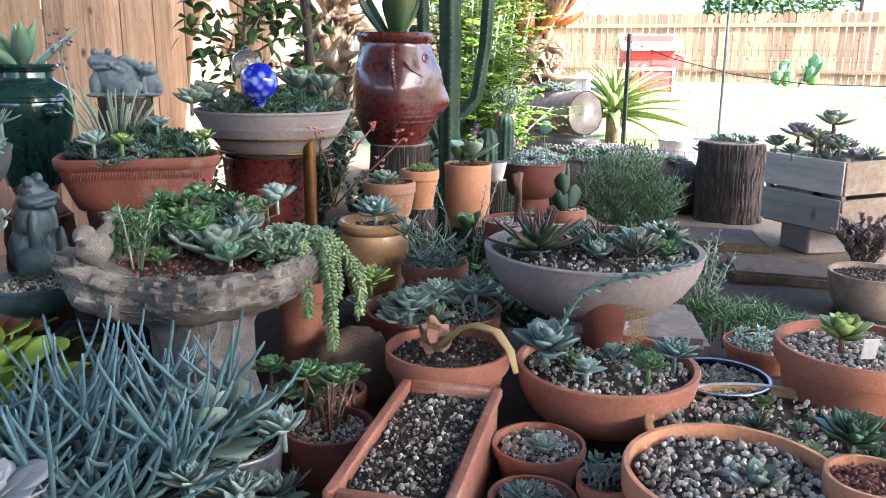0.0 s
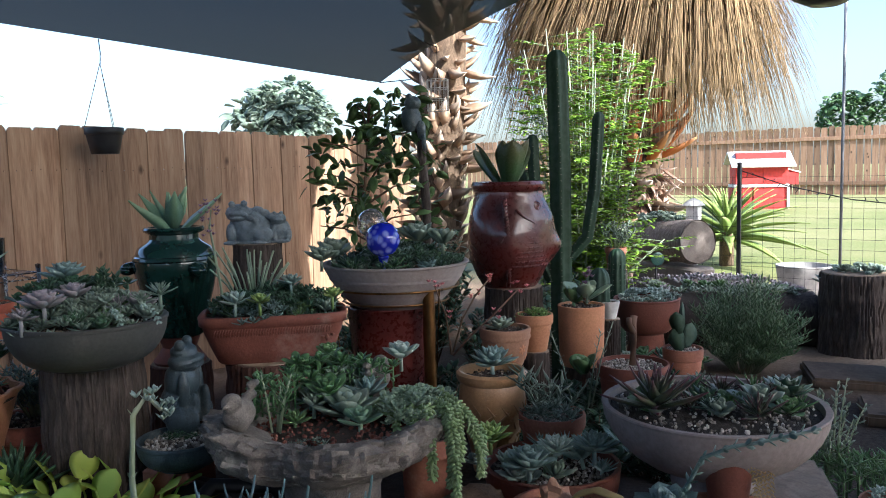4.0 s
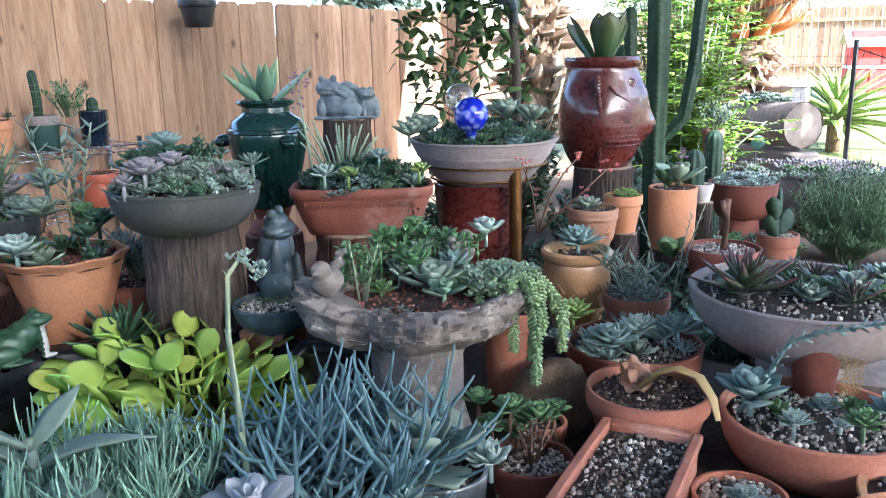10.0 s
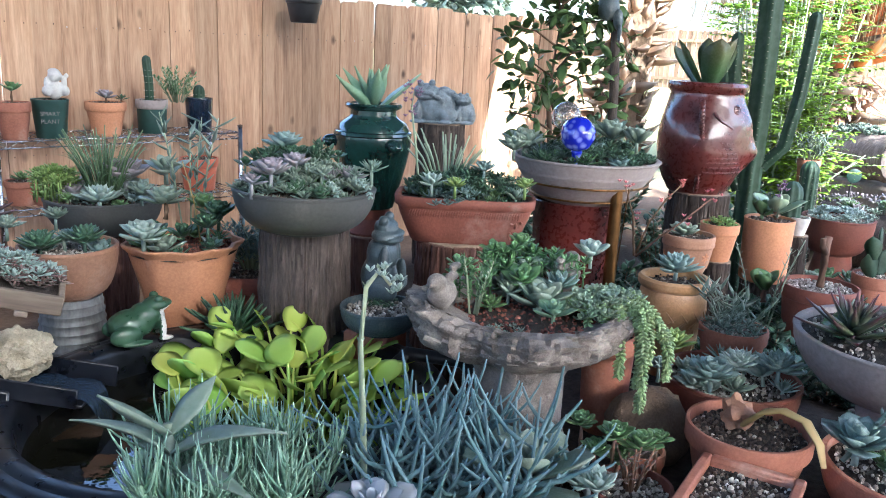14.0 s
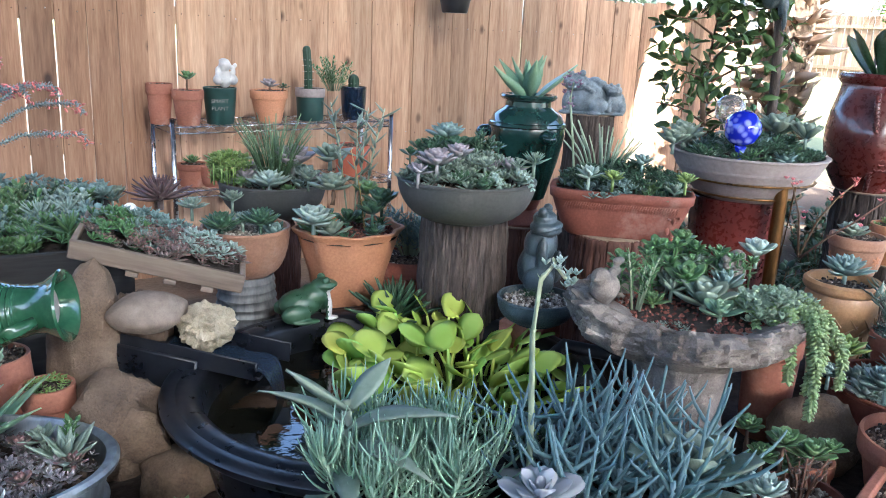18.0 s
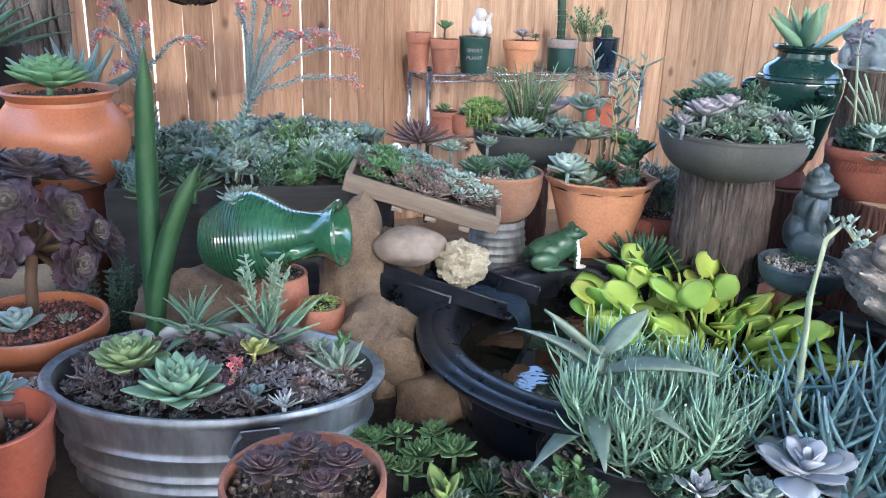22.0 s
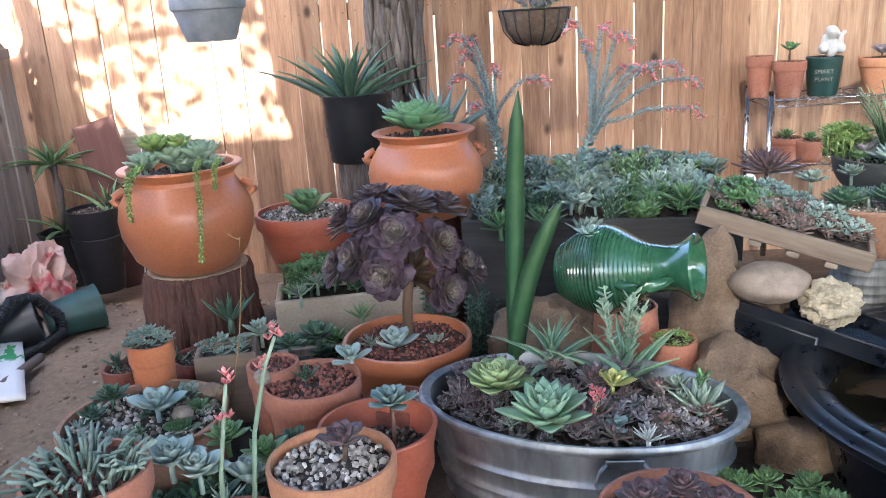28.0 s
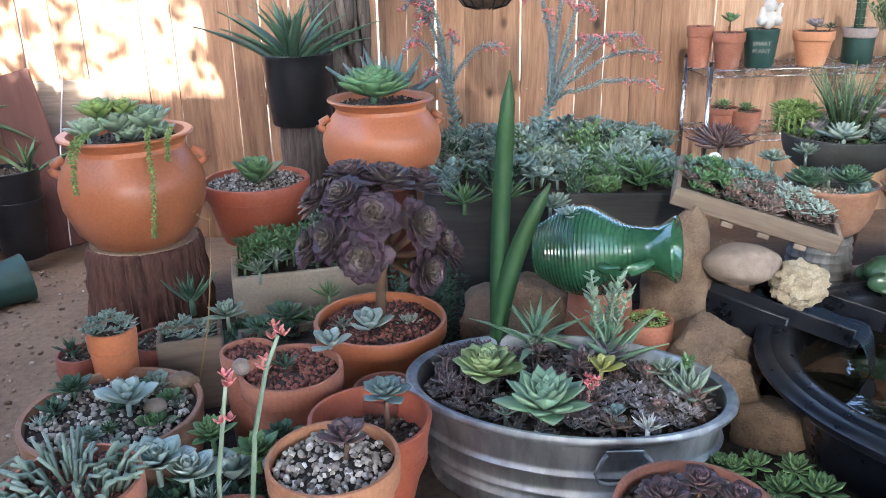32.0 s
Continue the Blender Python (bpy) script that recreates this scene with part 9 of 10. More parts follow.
carpet("tiny yellow-green sedum in the small pot", -1.92, 1.59, 0.302, 0.048, 0.048, 34, 0.013, L_LIME, SMALL, 8, 0.012)
carpet("green stonecrop beside the washtub on the ground", -1.72, 0.98, 0.115, 0.16, 0.10, 60, 0.032, L_GREEN, SMALL, 14, 0.04)
carpet("dark leafy plants between front pots", -2.95, 1.12, 0.13, 0.2, 0.14, 60, 0.045, L_DARK, POINTED, 12, 0.05)
carpet("dark leafy plants behind the left pots", -2.75, 1.95, 0.10, 0.32, 0.16, 70, 0.05, L_DARK, POINTED, 12, 0.06)
carpet("low dark foliage behind the jar", -2.72, 2.85, 0.05, 0.35, 0.2, 70, 0.07, L_DARK, NARROW, 12, 0.14, stem=0.1)
carpet("dark foliage filling gaps by the ochre pot", 0.3, 0.88, 0.12, 0.2, 0.12, 40, 0.05, L_DARK, POINTED, 10, 0.05)
carpet("low green plants between the back pots", 1.25, 0.95, 0.05, 0.4, 0.25, 80, 0.05, L_DARK, SPOON, 10, 0.06, stem=0.06)
carpet("green weeds along the path edge", 0.68, -0.08, 0.06, 0.13, 0.24, 90, 0.055, L_GREEN, NARROW, 9, 0.06, stem=0.04, name="path_weeds", category="weeds")
rosette("dark green grassy tuft below the stump", -1.0, 1.62, 0.30, 0.15, L_DARK, 60, NARROW, (85, 15), False, name="grassy_succulent")
bush("blue-green rosemary-like plant behind the stump", -0.80, 1.86, 0.40, 34, 0.14, 0.10, 0.035, L_BLUE, NARROW, 14)
pot("nursery_pot", "dark low pot behind the stump", -0.80, 1.86, 0.09, 0.40, 0.12, TERRA_DARK, 0.09, "rim", "crumb", 0.012)
pot("nursery_pot", "low dark pot under the grassy tuft", -1.0, 1.62, 0.09, 0.30, 0.08, BLACK, 0.07, "plain", "crumb", 0.012)
ro = thing("rosemary_shrub", "dense rounded rosemary-like green shrub", "shrub", 2.27, 0.70, 0.0)
lb, sb3 = Buf(), Buf()
for i in range(190):
    a, e = rng.uniform(0, 6.283), math.asin(rng.uniform(0.05, 1.0))
    d = np.array((math.cos(a) * math.cos(e) * 0.29, math.sin(a) * math.cos(e) * 0.29, math.sin(e) * 0.36 + 0.10)) * rng.uniform(0.75, 1.12)
    p0 = np.array((0.07 * math.cos(a), 0.07 * math.sin(a), 0.0))
    p1 = p0 + (d - p0) * 0.55 + (0, 0, 0.04)
    sb3.add(*tube_data([p0, p1, d], 0.003, 4, 0.5))
    for j in range(30):
        k = 0.30 + 0.72 * j / 30
        c = (1 - k) ** 2 * p0 + 2 * k * (1 - k) * p1 + k * k * d
        put_leaf(lb, NARROW, rng.uniform(0.028, 0.045), j * 2.4 + a, rng.uniform(0.3, 1.1), c)
tagged(part("stem_mass", sb3, STEM, ro), kind="stuff")
tagged(part("leaf_mass", lb, L_ROSE, ro), kind="stuff")
bush("dark red-leaved little shrub by the path", 1.58, -0.42, 0.13, 40, 0.18, 0.13, 0.03, L_BRONZE, SPOON, 14, STEM_BROWN, "red_shrub", "shrub")
bush("woody brown stems in the dark red pot", -0.70, 0.52, 0.2, 14, 0.12, 0.05, 0.018, L_BRONZE, SMALL, 4, STEM_BROWN, "woody_succulent")
bush("yellow-green grass-like tuft in the rack bowl", -1.05, 2.34, 0.57, 60, 0.22, 0.14, 0.045, L_ROSE, BLADE, 4, L_ROSE, "grassy_succulent")
bush("thin olive stems in the oblong planter", -0.16, 1.66, 0.62, 24, 0.20, 0.15, 0.012, L_PALE, SMALL, 2, L_PALE, "pencil_succulent", stem_r=0.0045)
bush("leafy upright stem in the orange pot", -0.98, 1.90, 0.52, 4, 0.36, 0.10, 0.055, L_SAGE, NARROW, 15, STEM, "leafy_succulent")
bush("tall column of small leaves in the dark bowl", -0.73, 1.60, 0.70, 4, 0.15, 0.03, 0.022, L_DARK, SMALL, 26)
bush("grey stemmed succulent in the shallow pot", 0.22, 0.76, 0.28, 9, 0.17, 0.13, 0.05, L_SAGE, NARROW, 9, L_SAGE, "leafy_succulent")
bush("grey stems with pink tips behind the pots", 0.82, 0.94, 0.12, 3, 0.54, 0.20, 0.024, L_SAGE, NARROW, 18, L_SAGE, "leafy_succulent", stem_r=0.0035)
bush("pink-flowered succulent spilling behind the bowl", 0.72, 0.05, 0.08, 12, 0.30, 0.10, 0.024, L_SAGE, SMALL, 14, STEM, "leafy_succulent")
bush("small leafy plants on the wire rack", -0.10, 3.72, 0.76, 24, 0.17, 0.13, 0.022, L_GREEN, SMALL, 14)
bush("sprigs in the far pot", 2.62, 1.55, 0.57, 16, 0.16, 0.12, 0.03, L_SAGE, SMALL, 12)
bush("purple-leaved trailing plant in the basket", -2.10, 3.35, 1.07, 22, 0.06, 0.15, 0.028, L_PINK, SMALL, 12)
stalk("purple-budded stalk in the oblong planter", [(-0.25, 1.70, 0.62), (-0.262, 1.71, 0.76), (-0.275, 1.725, 0.90), (-0.27, 1.72, 0.955)], 0.005, STEM, SMALL, FLOWER_LILAC, 20, 0.03, 0.012)
stalk("thin stem rising from the orange pot", [(-1.0, 1.80, 0.52), (-1.02, 1.80, 0.65), (-1.05, 1.80, 0.76)], 0.002, DRY)
for pts, lab in (([(-2.846, 0.972, 0.15), (-2.83, 0.975, 0.36), (-2.812, 0.98, 0.47), (-2.803, 0.986, 0.525)], "pale stalk with coral flower buds"), ([(-2.80, 0.985, 0.15), (-2.77, 0.995, 0.42), (-2.742, 1.006, 0.535), (-2.720, 1.014, 0.588)], "tall pale stalk with coral flower buds")):
    stalk(lab, pts, 0.005, L_PALE, SMALL, FLOWER, 7, 0.013, 0.014)
pot("terracotta_pot", "terracotta pot with flowering stalks", -2.84, 1.02, 0.085, 0.22, 0.10, TERRA, 0.075, "rim", "crumb", 0.015)
stalk("wiry dry seed stalk", [(-3.0, 1.553, 0.2), (-2.96, 1.56, 0.36), (-2.94, 1.57, 0.5), (-2.932, 1.576, 0.607), (-2.96, 1.58, 0.62)], 0.0018, DRY, SMALL, DRY, 5, 0.008, 0.006)

# trailing strands
for lab, strands, mat in (("bead-like sedum strands hanging over the dark bowl", [[(-0.86, 1.38, 0.745), (-0.857, 1.355, 0.73), (-0.853, 1.352, 0.655)], [(-0.85, 1.40, 0.745), (-0.868, 1.35, 0.74), (-0.862, 1.348, 0.69)], [(-0.81, 1.34, 0.755), (-0.795, 1.31, 0.74), (-0.787, 1.303, 0.705)]], L_AQUA),
                          ("trailing sedum hanging down the clay jar", [[(-3.33, 2.05, 0.715), (-3.337, 1.985, 0.70), (-3.35, 1.96, 0.64), (-3.352, 1.955, 0.57)], [(-3.18, 2.10, 0.715), (-3.171, 2.025, 0.705), (-3.16, 1.99, 0.60), (-3.165, 1.97, 0.50), (-3.172, 1.968, 0.44)], [(-3.13, 2.12, 0.71), (-3.125, 2.055, 0.70), (-3.125, 2.03, 0.635)], [(-3.35, 2.06, 0.71), (-3.355, 1.99, 0.695), (-3.36, 1.97, 0.65)]], L_LIME),
                          ("dry root tangle hanging from the narrow pot", [[(-0.06 + 0.014 * i, 0.112 - 0.006 * i, 0.37), (-0.075 + 0.014 * i, 0.09 - 0.006 * i, 0.33), (-0.075 + 0.013 * i, 0.085 - 0.006 * i, 0.25)] for i in range(5)], DRY)):
    t = thing("trailing_sedum", lab, "succulent")
    for s in strands:
        b = Buf()
        strand_buf(b, s, 0.013 if mat is not DRY else 0.012, 0.0095, PLUMP if mat is not DRY else FINGER, 4, 0.85)
        part("strand", b, mat, t)
bs = thing("arching_succulent", "long blue-leaved stem arching over the bowls", "succulent")
b = Buf()
strand_buf(b, [(-0.264, 0.205, 0.32), (-0.25, 0.16, 0.42), (-0.235, 0.10, 0.452), (-0.221, 0.053, 0.464), (-0.197, -0.07, 0.509)], 0.026, 0.022, SMALL, 2, 0.7)
b.add(*tube_data([(-0.30, 0.24, 0.25), (-0.264, 0.205, 0.32), (-0.25, 0.16, 0.42), (-0.235, 0.10, 0.452), (-0.221, 0.053, 0.464), (-0.197, -0.07, 0.509)], 0.006, 6, 0.6))
part("stem", b, L_BLUE, bs)
cl = thing("curled_leaf", "dry yellow agave leaf curling over the pot", "leaf")
b = Buf()
b.add(*tube_data([(-0.385, 0.43, 0.295), (-0.384, 0.39, 0.338), (-0.385, 0.35, 0.355), (-0.395, 0.295, 0.352), (-0.425, 0.25, 0.325), (-0.44, 0.23, 0.285)], 0.026, 8, 0.25, flat=0.28))
part("blade", b, DRY, cl)
rock("rough_stub", "knobbly pink-grey succulent stub", -0.37, 0.46, 0.305, 0.035, 0.035, 0.04, CLAY_BROWN, 0.5, 31, sub=3)

# upright mother-in-law's tongue
mt = thing("snake_plant", "tall dark green strap leaves standing upright", "snake plant", -2.30, 1.52, 0.28)
for h, w, lx, ly, rz in ((0.64, 0.021, 0.012, 0.0, 10), (0.40, 0.024, 0.055, -0.02, 20), (0.44, 0.014, 0.012, 0.03, -30)):
    b = Buf()
    vs, tp = [], []
    for i in range(11):
        k = i / 10
        ww = w * (0.75 + 0.25 * math.sin(k * 3.14)) * (1 if k < 0.8 else math.sqrt(max(0.01, 1 - ((k - 0.8) / 0.2) ** 2)))
        for s, d in ((-1, 0), (0, -0.010), (1, 0), (0, 0.006)):
            vs.append((lx * k * k * 2 + s * ww, ly * k + d, h * k))
            tp.append(k)
    fs = [(i * 4 + j, i * 4 + (j + 1) % 4, (i + 1) * 4 + (j + 1) % 4, (i + 1) * 4 + j) for i in range(10) for j in range(4)]
    b.add(vs, fs, np.array(tp))
    part("leaf", b, L_TONGUE, mt).matrix_basis = pose(0, 0, 0, 0, 0, rz * 0.3)

# dark tree aeonium
ta = thing("tree_aeonium", "dark purple tree aeonium with crowded heads", "aeonium", -2.57, 1.72, 0.28)
b = Buf()
b.add(*tube_data([(0, 0, 0), (0.005, 0.0, 0.10), (0.02, 0.01, 0.20)], 0.014, 10, 0.9))
heads = [(0.0, -0.11, 0.31, 0.062, 55), (-0.10, -0.09, 0.25, 0.062, 68), (-0.13, 0.0, 0.32, 0.062, 45), (0.10, -0.10, 0.28, 0.062, 62), (0.14, -0.05, 0.22, 0.062, 70), (0.11, -0.11, 0.17, 0.058, 80), (-0.03, -0.13, 0.22, 0.064, 78), (-0.07, -0.06, 0.34, 0.06, 40), (0.03, 0.0, 0.36, 0.07, 5), (-0.06, 0.05, 0.36, 0.07, 10), (0.10, 0.06, 0.33, 0.07, 20), (-0.15, -0.05, 0.22, 0.06, 60), (0.17, 0.0, 0.18, 0.06, 70), (0.02, 0.10, 0.32, 0.07, 0)]
for hx, hy, hz, r, tl in heads:
    b.add(*tube_data([(0.02, 0.01, 0.17), (0.5 * hx + 0.01, 0.5 * hy, 0.6 * hz + 0.05), (hx * 0.9, hy * 0.9, hz - 0.02)], 0.009, 6))
part("branching_stem", b, STEM_BROWN, ta)
HEAD = leaf_shape(0.34, 0.74, 1.5, 0.05, 0.12, 0.20, 6)
AE2 = leafy("purple_aeonium_leaf", (0.24, 0.205, 0.15), (0.066, 0.036, 0.052), 0.28, 0.42, 0.08)
for hx, hy, hz, r, tl in heads:
    r *= 1.02
    h = Buf()
    for i, (ln_, t, p, base) in enumerate(rosette_leaves(r, 58, (74, -10))):
        # young leaves at the heart stay pale
        put_leaf(h, (HEAD[0], HEAD[1], HEAD[2] * (1.7 - 1.12 * i / 57)), ln_, t, p, base)
    az = math.atan2(hy, hx)
    head = part("rosette_head", h, AE2, ta)
    head.matrix_basis = Matrix.Translation((hx, hy, hz)) @ Matrix.Rotation(radians(tl), 4, Vector((-math.sin(az), math.cos(az), 0)))

# columnar green crassula behind the aeonium
cc = thing("column_succulent", "clump of ridged dark green columnar succulents", "succulent", -2.45, 1.96, 0.05)
b = Buf()
for i in range(22):
    a, r = rng.uniform(0, 6.283), 0.10 * math.sqrt(rng.random())
    strand_buf(b, [(r * math.cos(a), r * math.sin(a), 0), (1.2 * r * math.cos(a), 1.2 * r * math.sin(a), rng.uniform(0.2, 0.32))], 0.017, 0.016, SMALL, 5, 1.0)
tagged(part("column_mass", b, L_DARK, cc), kind="stuff")

# grey finger succulents
gf = thing("finger_succulent", "sprawling grey finger-like succulents", "succulent", -3.04, 0.93, 0.385)
b = Buf()
for i in range(90):
    a, r = rng.uniform(0, 6.283), 0.085 * math.sqrt(rng.random())
    o = rng.uniform(0.015, 0.045)
    c = (r * math.cos(a), r * math.sin(a), 0.0)
    b.add(*tube_data([c, (c[0] + o * 0.4 * math.cos(a), c[1] + o * 0.4 * math.sin(a), 0.03), (c[0] + o * math.cos(a), c[1] + o * math.sin(a), rng.uniform(0.015, 0.05))], 0.0038, 6, 0.8))
for i in range(9):
    a = 2.6 + i * 0.28
    b.add(*tube_data([(0.08 * math.cos(a), 0.08 * math.sin(a), 0.01), (0.125 * math.cos(a), 0.125 * math.sin(a), 0.02), (0.17 * math.cos(a), 0.17 * math.sin(a), -0.01)], 0.0038, 6, 0.8))
tagged(part("finger_mass", b, L_SAGE, gf), kind="stuff")

# coral-flowered kalanchoe sprays in the raised bed
KALANCHOES = (
    ((-2.05, 2.64, 0.44), (-1.94, 2.66, 0.69), ((-2.04, 2.64, 1.03), (-1.98, 2.64, 0.96), (-1.91, 2.66, 1.01), (-1.85, 2.62, 0.98), (-1.82, 2.64, 0.87), (-1.77, 2.66, 0.87), (-1.69, 2.62, 0.88), (-1.61, 2.64, 0.82), (-1.60, 2.62, 0.72))),
    ((-2.26, 2.76, 0.44), (-2.31, 2.76, 0.71), ((-2.44, 2.76, 1.00), (-2.39, 2.78, 0.99), (-2.40, 2.74, 0.93), (-2.44, 2.76, 0.86), (-2.29, 2.76, 0.89), (-2.38, 2.78, 0.76), (-2.12, 2.74, 0.84))))
KSTEM = leafy("grey_violet_stem", (0.17, 0.25, 0.24), (0.28, 0.26, 0.31), 0.3, 0.5, 0.25)
for base, fork, tips in KALANCHOES:
    k = thing("kalanchoe_spray", "tall grey-stemmed kalanchoe with coral flowers", "flower", *base, group="kalanchoe sprays")
    B0, F0 = Vector(base), Vector(fork)
    trunk = Buf()
    trunk_pts = [(0, 0, 0), tuple((F0 - B0) * 0.5), tuple(F0 - B0)]
    trunk.add(*tube_data(trunk_pts, 0.008, 6, 0.8))
    strand_buf(trunk, trunk_pts, 0.040, 0.018, POINTED, 3, 0.8)
    part("leafy_stem", trunk, L_BLUE, k)
    for n, tip in enumerate(tips):
        T = Vector(tip) - B0
        S = (F0 - B0) * rng.uniform(0.55, 1.0)
        out = T - S
        side = 1 if out.x > 0 else -1
        dy = rng.uniform(-0.05, 0.05)
        mid = S + Vector((out.x * 0.32, dy, out.z * 0.62))
        top = S + Vector((out.x * 0.72, dy, out.z * 1.0))
        pts = [tuple(q) for q in (S, (S + mid) / 2 + Vector((0, 0, 0.015)), mid, (mid + top) / 2 + Vector((0, 0, 0.012)), top, T + Vector((0, dy, 0)), T + Vector((side * 0.018, dy, -0.035)))]
        sb2 = Buf()
        sb2.add(*tube_data(pts, 0.0045, 5, 0.7))
        strand_buf(sb2, pts, 0.017, 0.0085, SMALL, 4, 0.9)
        br = part("flower_branch", sb2, KSTEM, k)
        fb = Buf()
        for i in range(30):
            q = rng.random()
            c = Vector(pts[4]).lerp(Vector(pts[5]), q) if i % 3 else Vector(pts[5]).lerp(Vector(pts[6]), q)
            c = c + Vector((rng.uniform(-0.014, 0.014), rng.uniform(-0.014, 0.014), rng.uniform(-0.016, 0.012)))
            put_leaf(fb, PLUMP, rng.uniform(0.010, 0.019), rng.uniform(0, 6.28), rng.uniform(-1.3, 0.4), tuple(c))
        tagged(part("flower_mass", fb, FLOWER, br, "drooping coral bells"), kind="stuff")

# cacti
for x, y, z0, pts, r, lab in ((-0.25, 3.72, 0.76, [(0, 0, 0), (0, 0, 0.10), (-0.01, 0, 0.21)], 0.022, "small column cactus on the rack"), (1.50, 1.165, 0.43, [(0, 0, 0), (0, 0, 0.06), (0, 0, 0.12)], 0.05, "round ribbed cactus in the white cup"), (2.40, 1.45, 0.0, [(0, 0, 0), (0, 0, 0.3), (0, 0, 0.55)], 0.05, "ribbed cactus by the far pots"), (0.01, 3.70, 0.77, [(0, 0, 0), (0, 0, 0.03), (0, 0, 0.05)], 0.03, "furry round cactus in the blue pot")):
    t = thing("cactus", lab, "cactus", x, y, z0)
    b, s2 = ribbed_column(pts, r, 9, 0.18)
    c = part("stem", b, L_CACTUS, t)
    tagged(part("spines", s2, SPINE, c), kind="stuff")
br = thing("bare_cactus_stem", "bare brown branching cactus stem", "cactus", 0.98, 0.80, 0.295)
b = Buf()
b.add(*tube_data([(0, 0, 0), (0.004, 0, 0.09), (0.0, 0, 0.16), (0.012, 0, 0.19)], 0.016, 8, 0.9))
b.add(*tube_data([(0, 0, 0.13), (-0.035, 0.0, 0.16), (-0.04, 0, 0.19)], 0.013, 8, 0.8))
part("stem", b, STEM_BROWN, br)
pp = thing("prickly_pear", "small prickly pear with flat pads", "cactus", 1.52, 0.78, 0.25)
b = Buf()
PAD = leaf_shape(0.34, 0.6, 1.4, 0.16, 0.0, 0.0)
for c, t, p, ln_ in (((0, 0, 0), 1.0, 1.5, 0.12), ((-0.03, 0, 0), 2.6, 1.2, 0.11), ((0.03, 0, 0.0), -0.4, 1.2, 0.12), ((0.01, 0, 0.10), 0.5, 1.3, 0.11), ((-0.05, 0.0, 0.08), 2.2, 1.4, 0.10)):
    b = Buf()
    put_leaf(b, PAD, ln_, t, p, c, 1.2)
    part("pad", b, L_CACTUS, pp)
tagged(part("plant_tag", box(0.035, 0.003, 0.05, 0.001), WHITE_PAINT), "small white plastic plant tag", "plant tag").matrix_basis = pose(-0.01, -0.42, 0.29, 10, 0, -60)
tagged(part("plant_tag", box(0.05, 0.002, 0.022, 0.0008), WHITE_PAINT), "small white paper label on the clay bowl", "label").matrix_basis = pose(1.955, 1.01, 0.345, 8, 0, -40)
tagged(part("plant_sign", lathe([(0.042, 0), (0.042, 0.008), (0.03, 0.012), (0.002, 0.012)], 24), GREEN_PLASTIC), "round green disc sign before the log", "sign").matrix_basis = pose(2.98, 1.42, 0.48, 90, 0, -50)
tagged(part("plant_sign_stake", rod([(2.98, 1.43, 0.02), (2.98, 1.43, 0.45)], 0.006, 6), STEEL_DARK), "thin stake of the disc sign", "stake")

# ---- left: raised bed, troughs, clutter ----
def trough(name, label, A, B, depth, z0, z1, mat, wall=0.02, cat="planter"):
    A, B = Vector((*A, z0)), Vector((*B, z0))
    ax_ = (B - A).normalized()
    n_ = Vector((-ax_.y, ax_.x, 0))
    m = Matrix(((ax_.x, n_.x, 0, A.x), (ax_.y, n_.y, 0, A.y), (0, 0, 1, z0), (0, 0, 0, 1)))
    L, H = (B - A).length, z1 - z0
    t = thing(name, label, cat)
    for nm, sx, sy, at in (("front_panel", L, wall, (L / 2, wall / 2, 0)), ("back_panel", L, wall, (L / 2, depth - wall / 2, 0)), ("end_panel", wall, depth - 2 * wall, (wall / 2, depth / 2, 0)), ("end_panel", wall, depth - 2 * wall, (L - wall / 2, depth / 2, 0))):
        part(nm, box(sx, sy, H, 0.004, at), mat, t).matrix_basis = m
    part("soil", box(L - 2 * wall, depth - 2 * wall, 0.02, 0.002, (L / 2, depth / 2, H - 0.045)), SOIL, t).matrix_basis = m
    return t


trough("raised_bed", "dark weathered timber raised bed of succulents", (-2.43, 2.27), (-1.58, 2.15), 0.95, 0.0, 0.445, timber("charred_grey_board", (0.018, 0.017, 0.016), (0.042, 0.04, 0.038), (0.08, 0.075, 0.07), 0.85, (1.2, 14, 14)), 0.025)
trough("stone_trough", "long buff stone trough of stonecrop", (-3.00, 2.06), (-2.55, 2.14), 0.20, 0.08, 0.275, earthen("buff_cast_stone", (0.30, 0.25, 0.19), (0.42, 0.36, 0.28), 0.85), 0.018)
trough("timber_planter", "small pale wooden planter box", (-3.10, 1.61), (-2.95, 1.64), 0.13, 0.09, 0.295, TRAY_WOOD, 0.012)
trough("timber_planter", "low dark wooden planter behind the pots", (-2.93, 1.72), (-2.62, 1.78), 0.16, 0.09, 0.20, OLD_WOOD, 0.012)
pot("terracotta_pot", "dark small pot of spiky haworthia", -3.27, 1.60, 0.06, 0.29, 0.055, TERRA_DARK, 0.045, "rim", "crumb", 0.01)
pot("terracotta_pot", "dark clay pot behind the small terracotta pot", -3.12, 1.72, 0.08, 0.26, 0.075, TERRA_DARK, 0.06, "rim", "crumb", 0.01)
pot("terracotta_pot", "terracotta pot half hidden by the lava pot", -2.86, 1.47, 0.09, 0.34, 0.06, TERRA, 0.045, "rim", "lava", 0.01)
pot("terracotta_pot", "small red pot behind the flared pot", -2.56, 1.36, 0.09, 0.29, 0.07, TERRA_DARK, 0.05, "rim", "gravel", 0.01)
rock("egg_stone", "small cream round pebble on the pot rim", -2.855, 1.36, 0.355, 0.019, 0.018, 0.019, STONE_PALE, 0.1, 3, sub=3)
rock("egg_stone", "smooth buff pebble in the gravel bowl", -3.03, 1.33, 0.292, 0.024, 0.02, 0.016, STONE_PALE, 0.1, 4, sub=3)
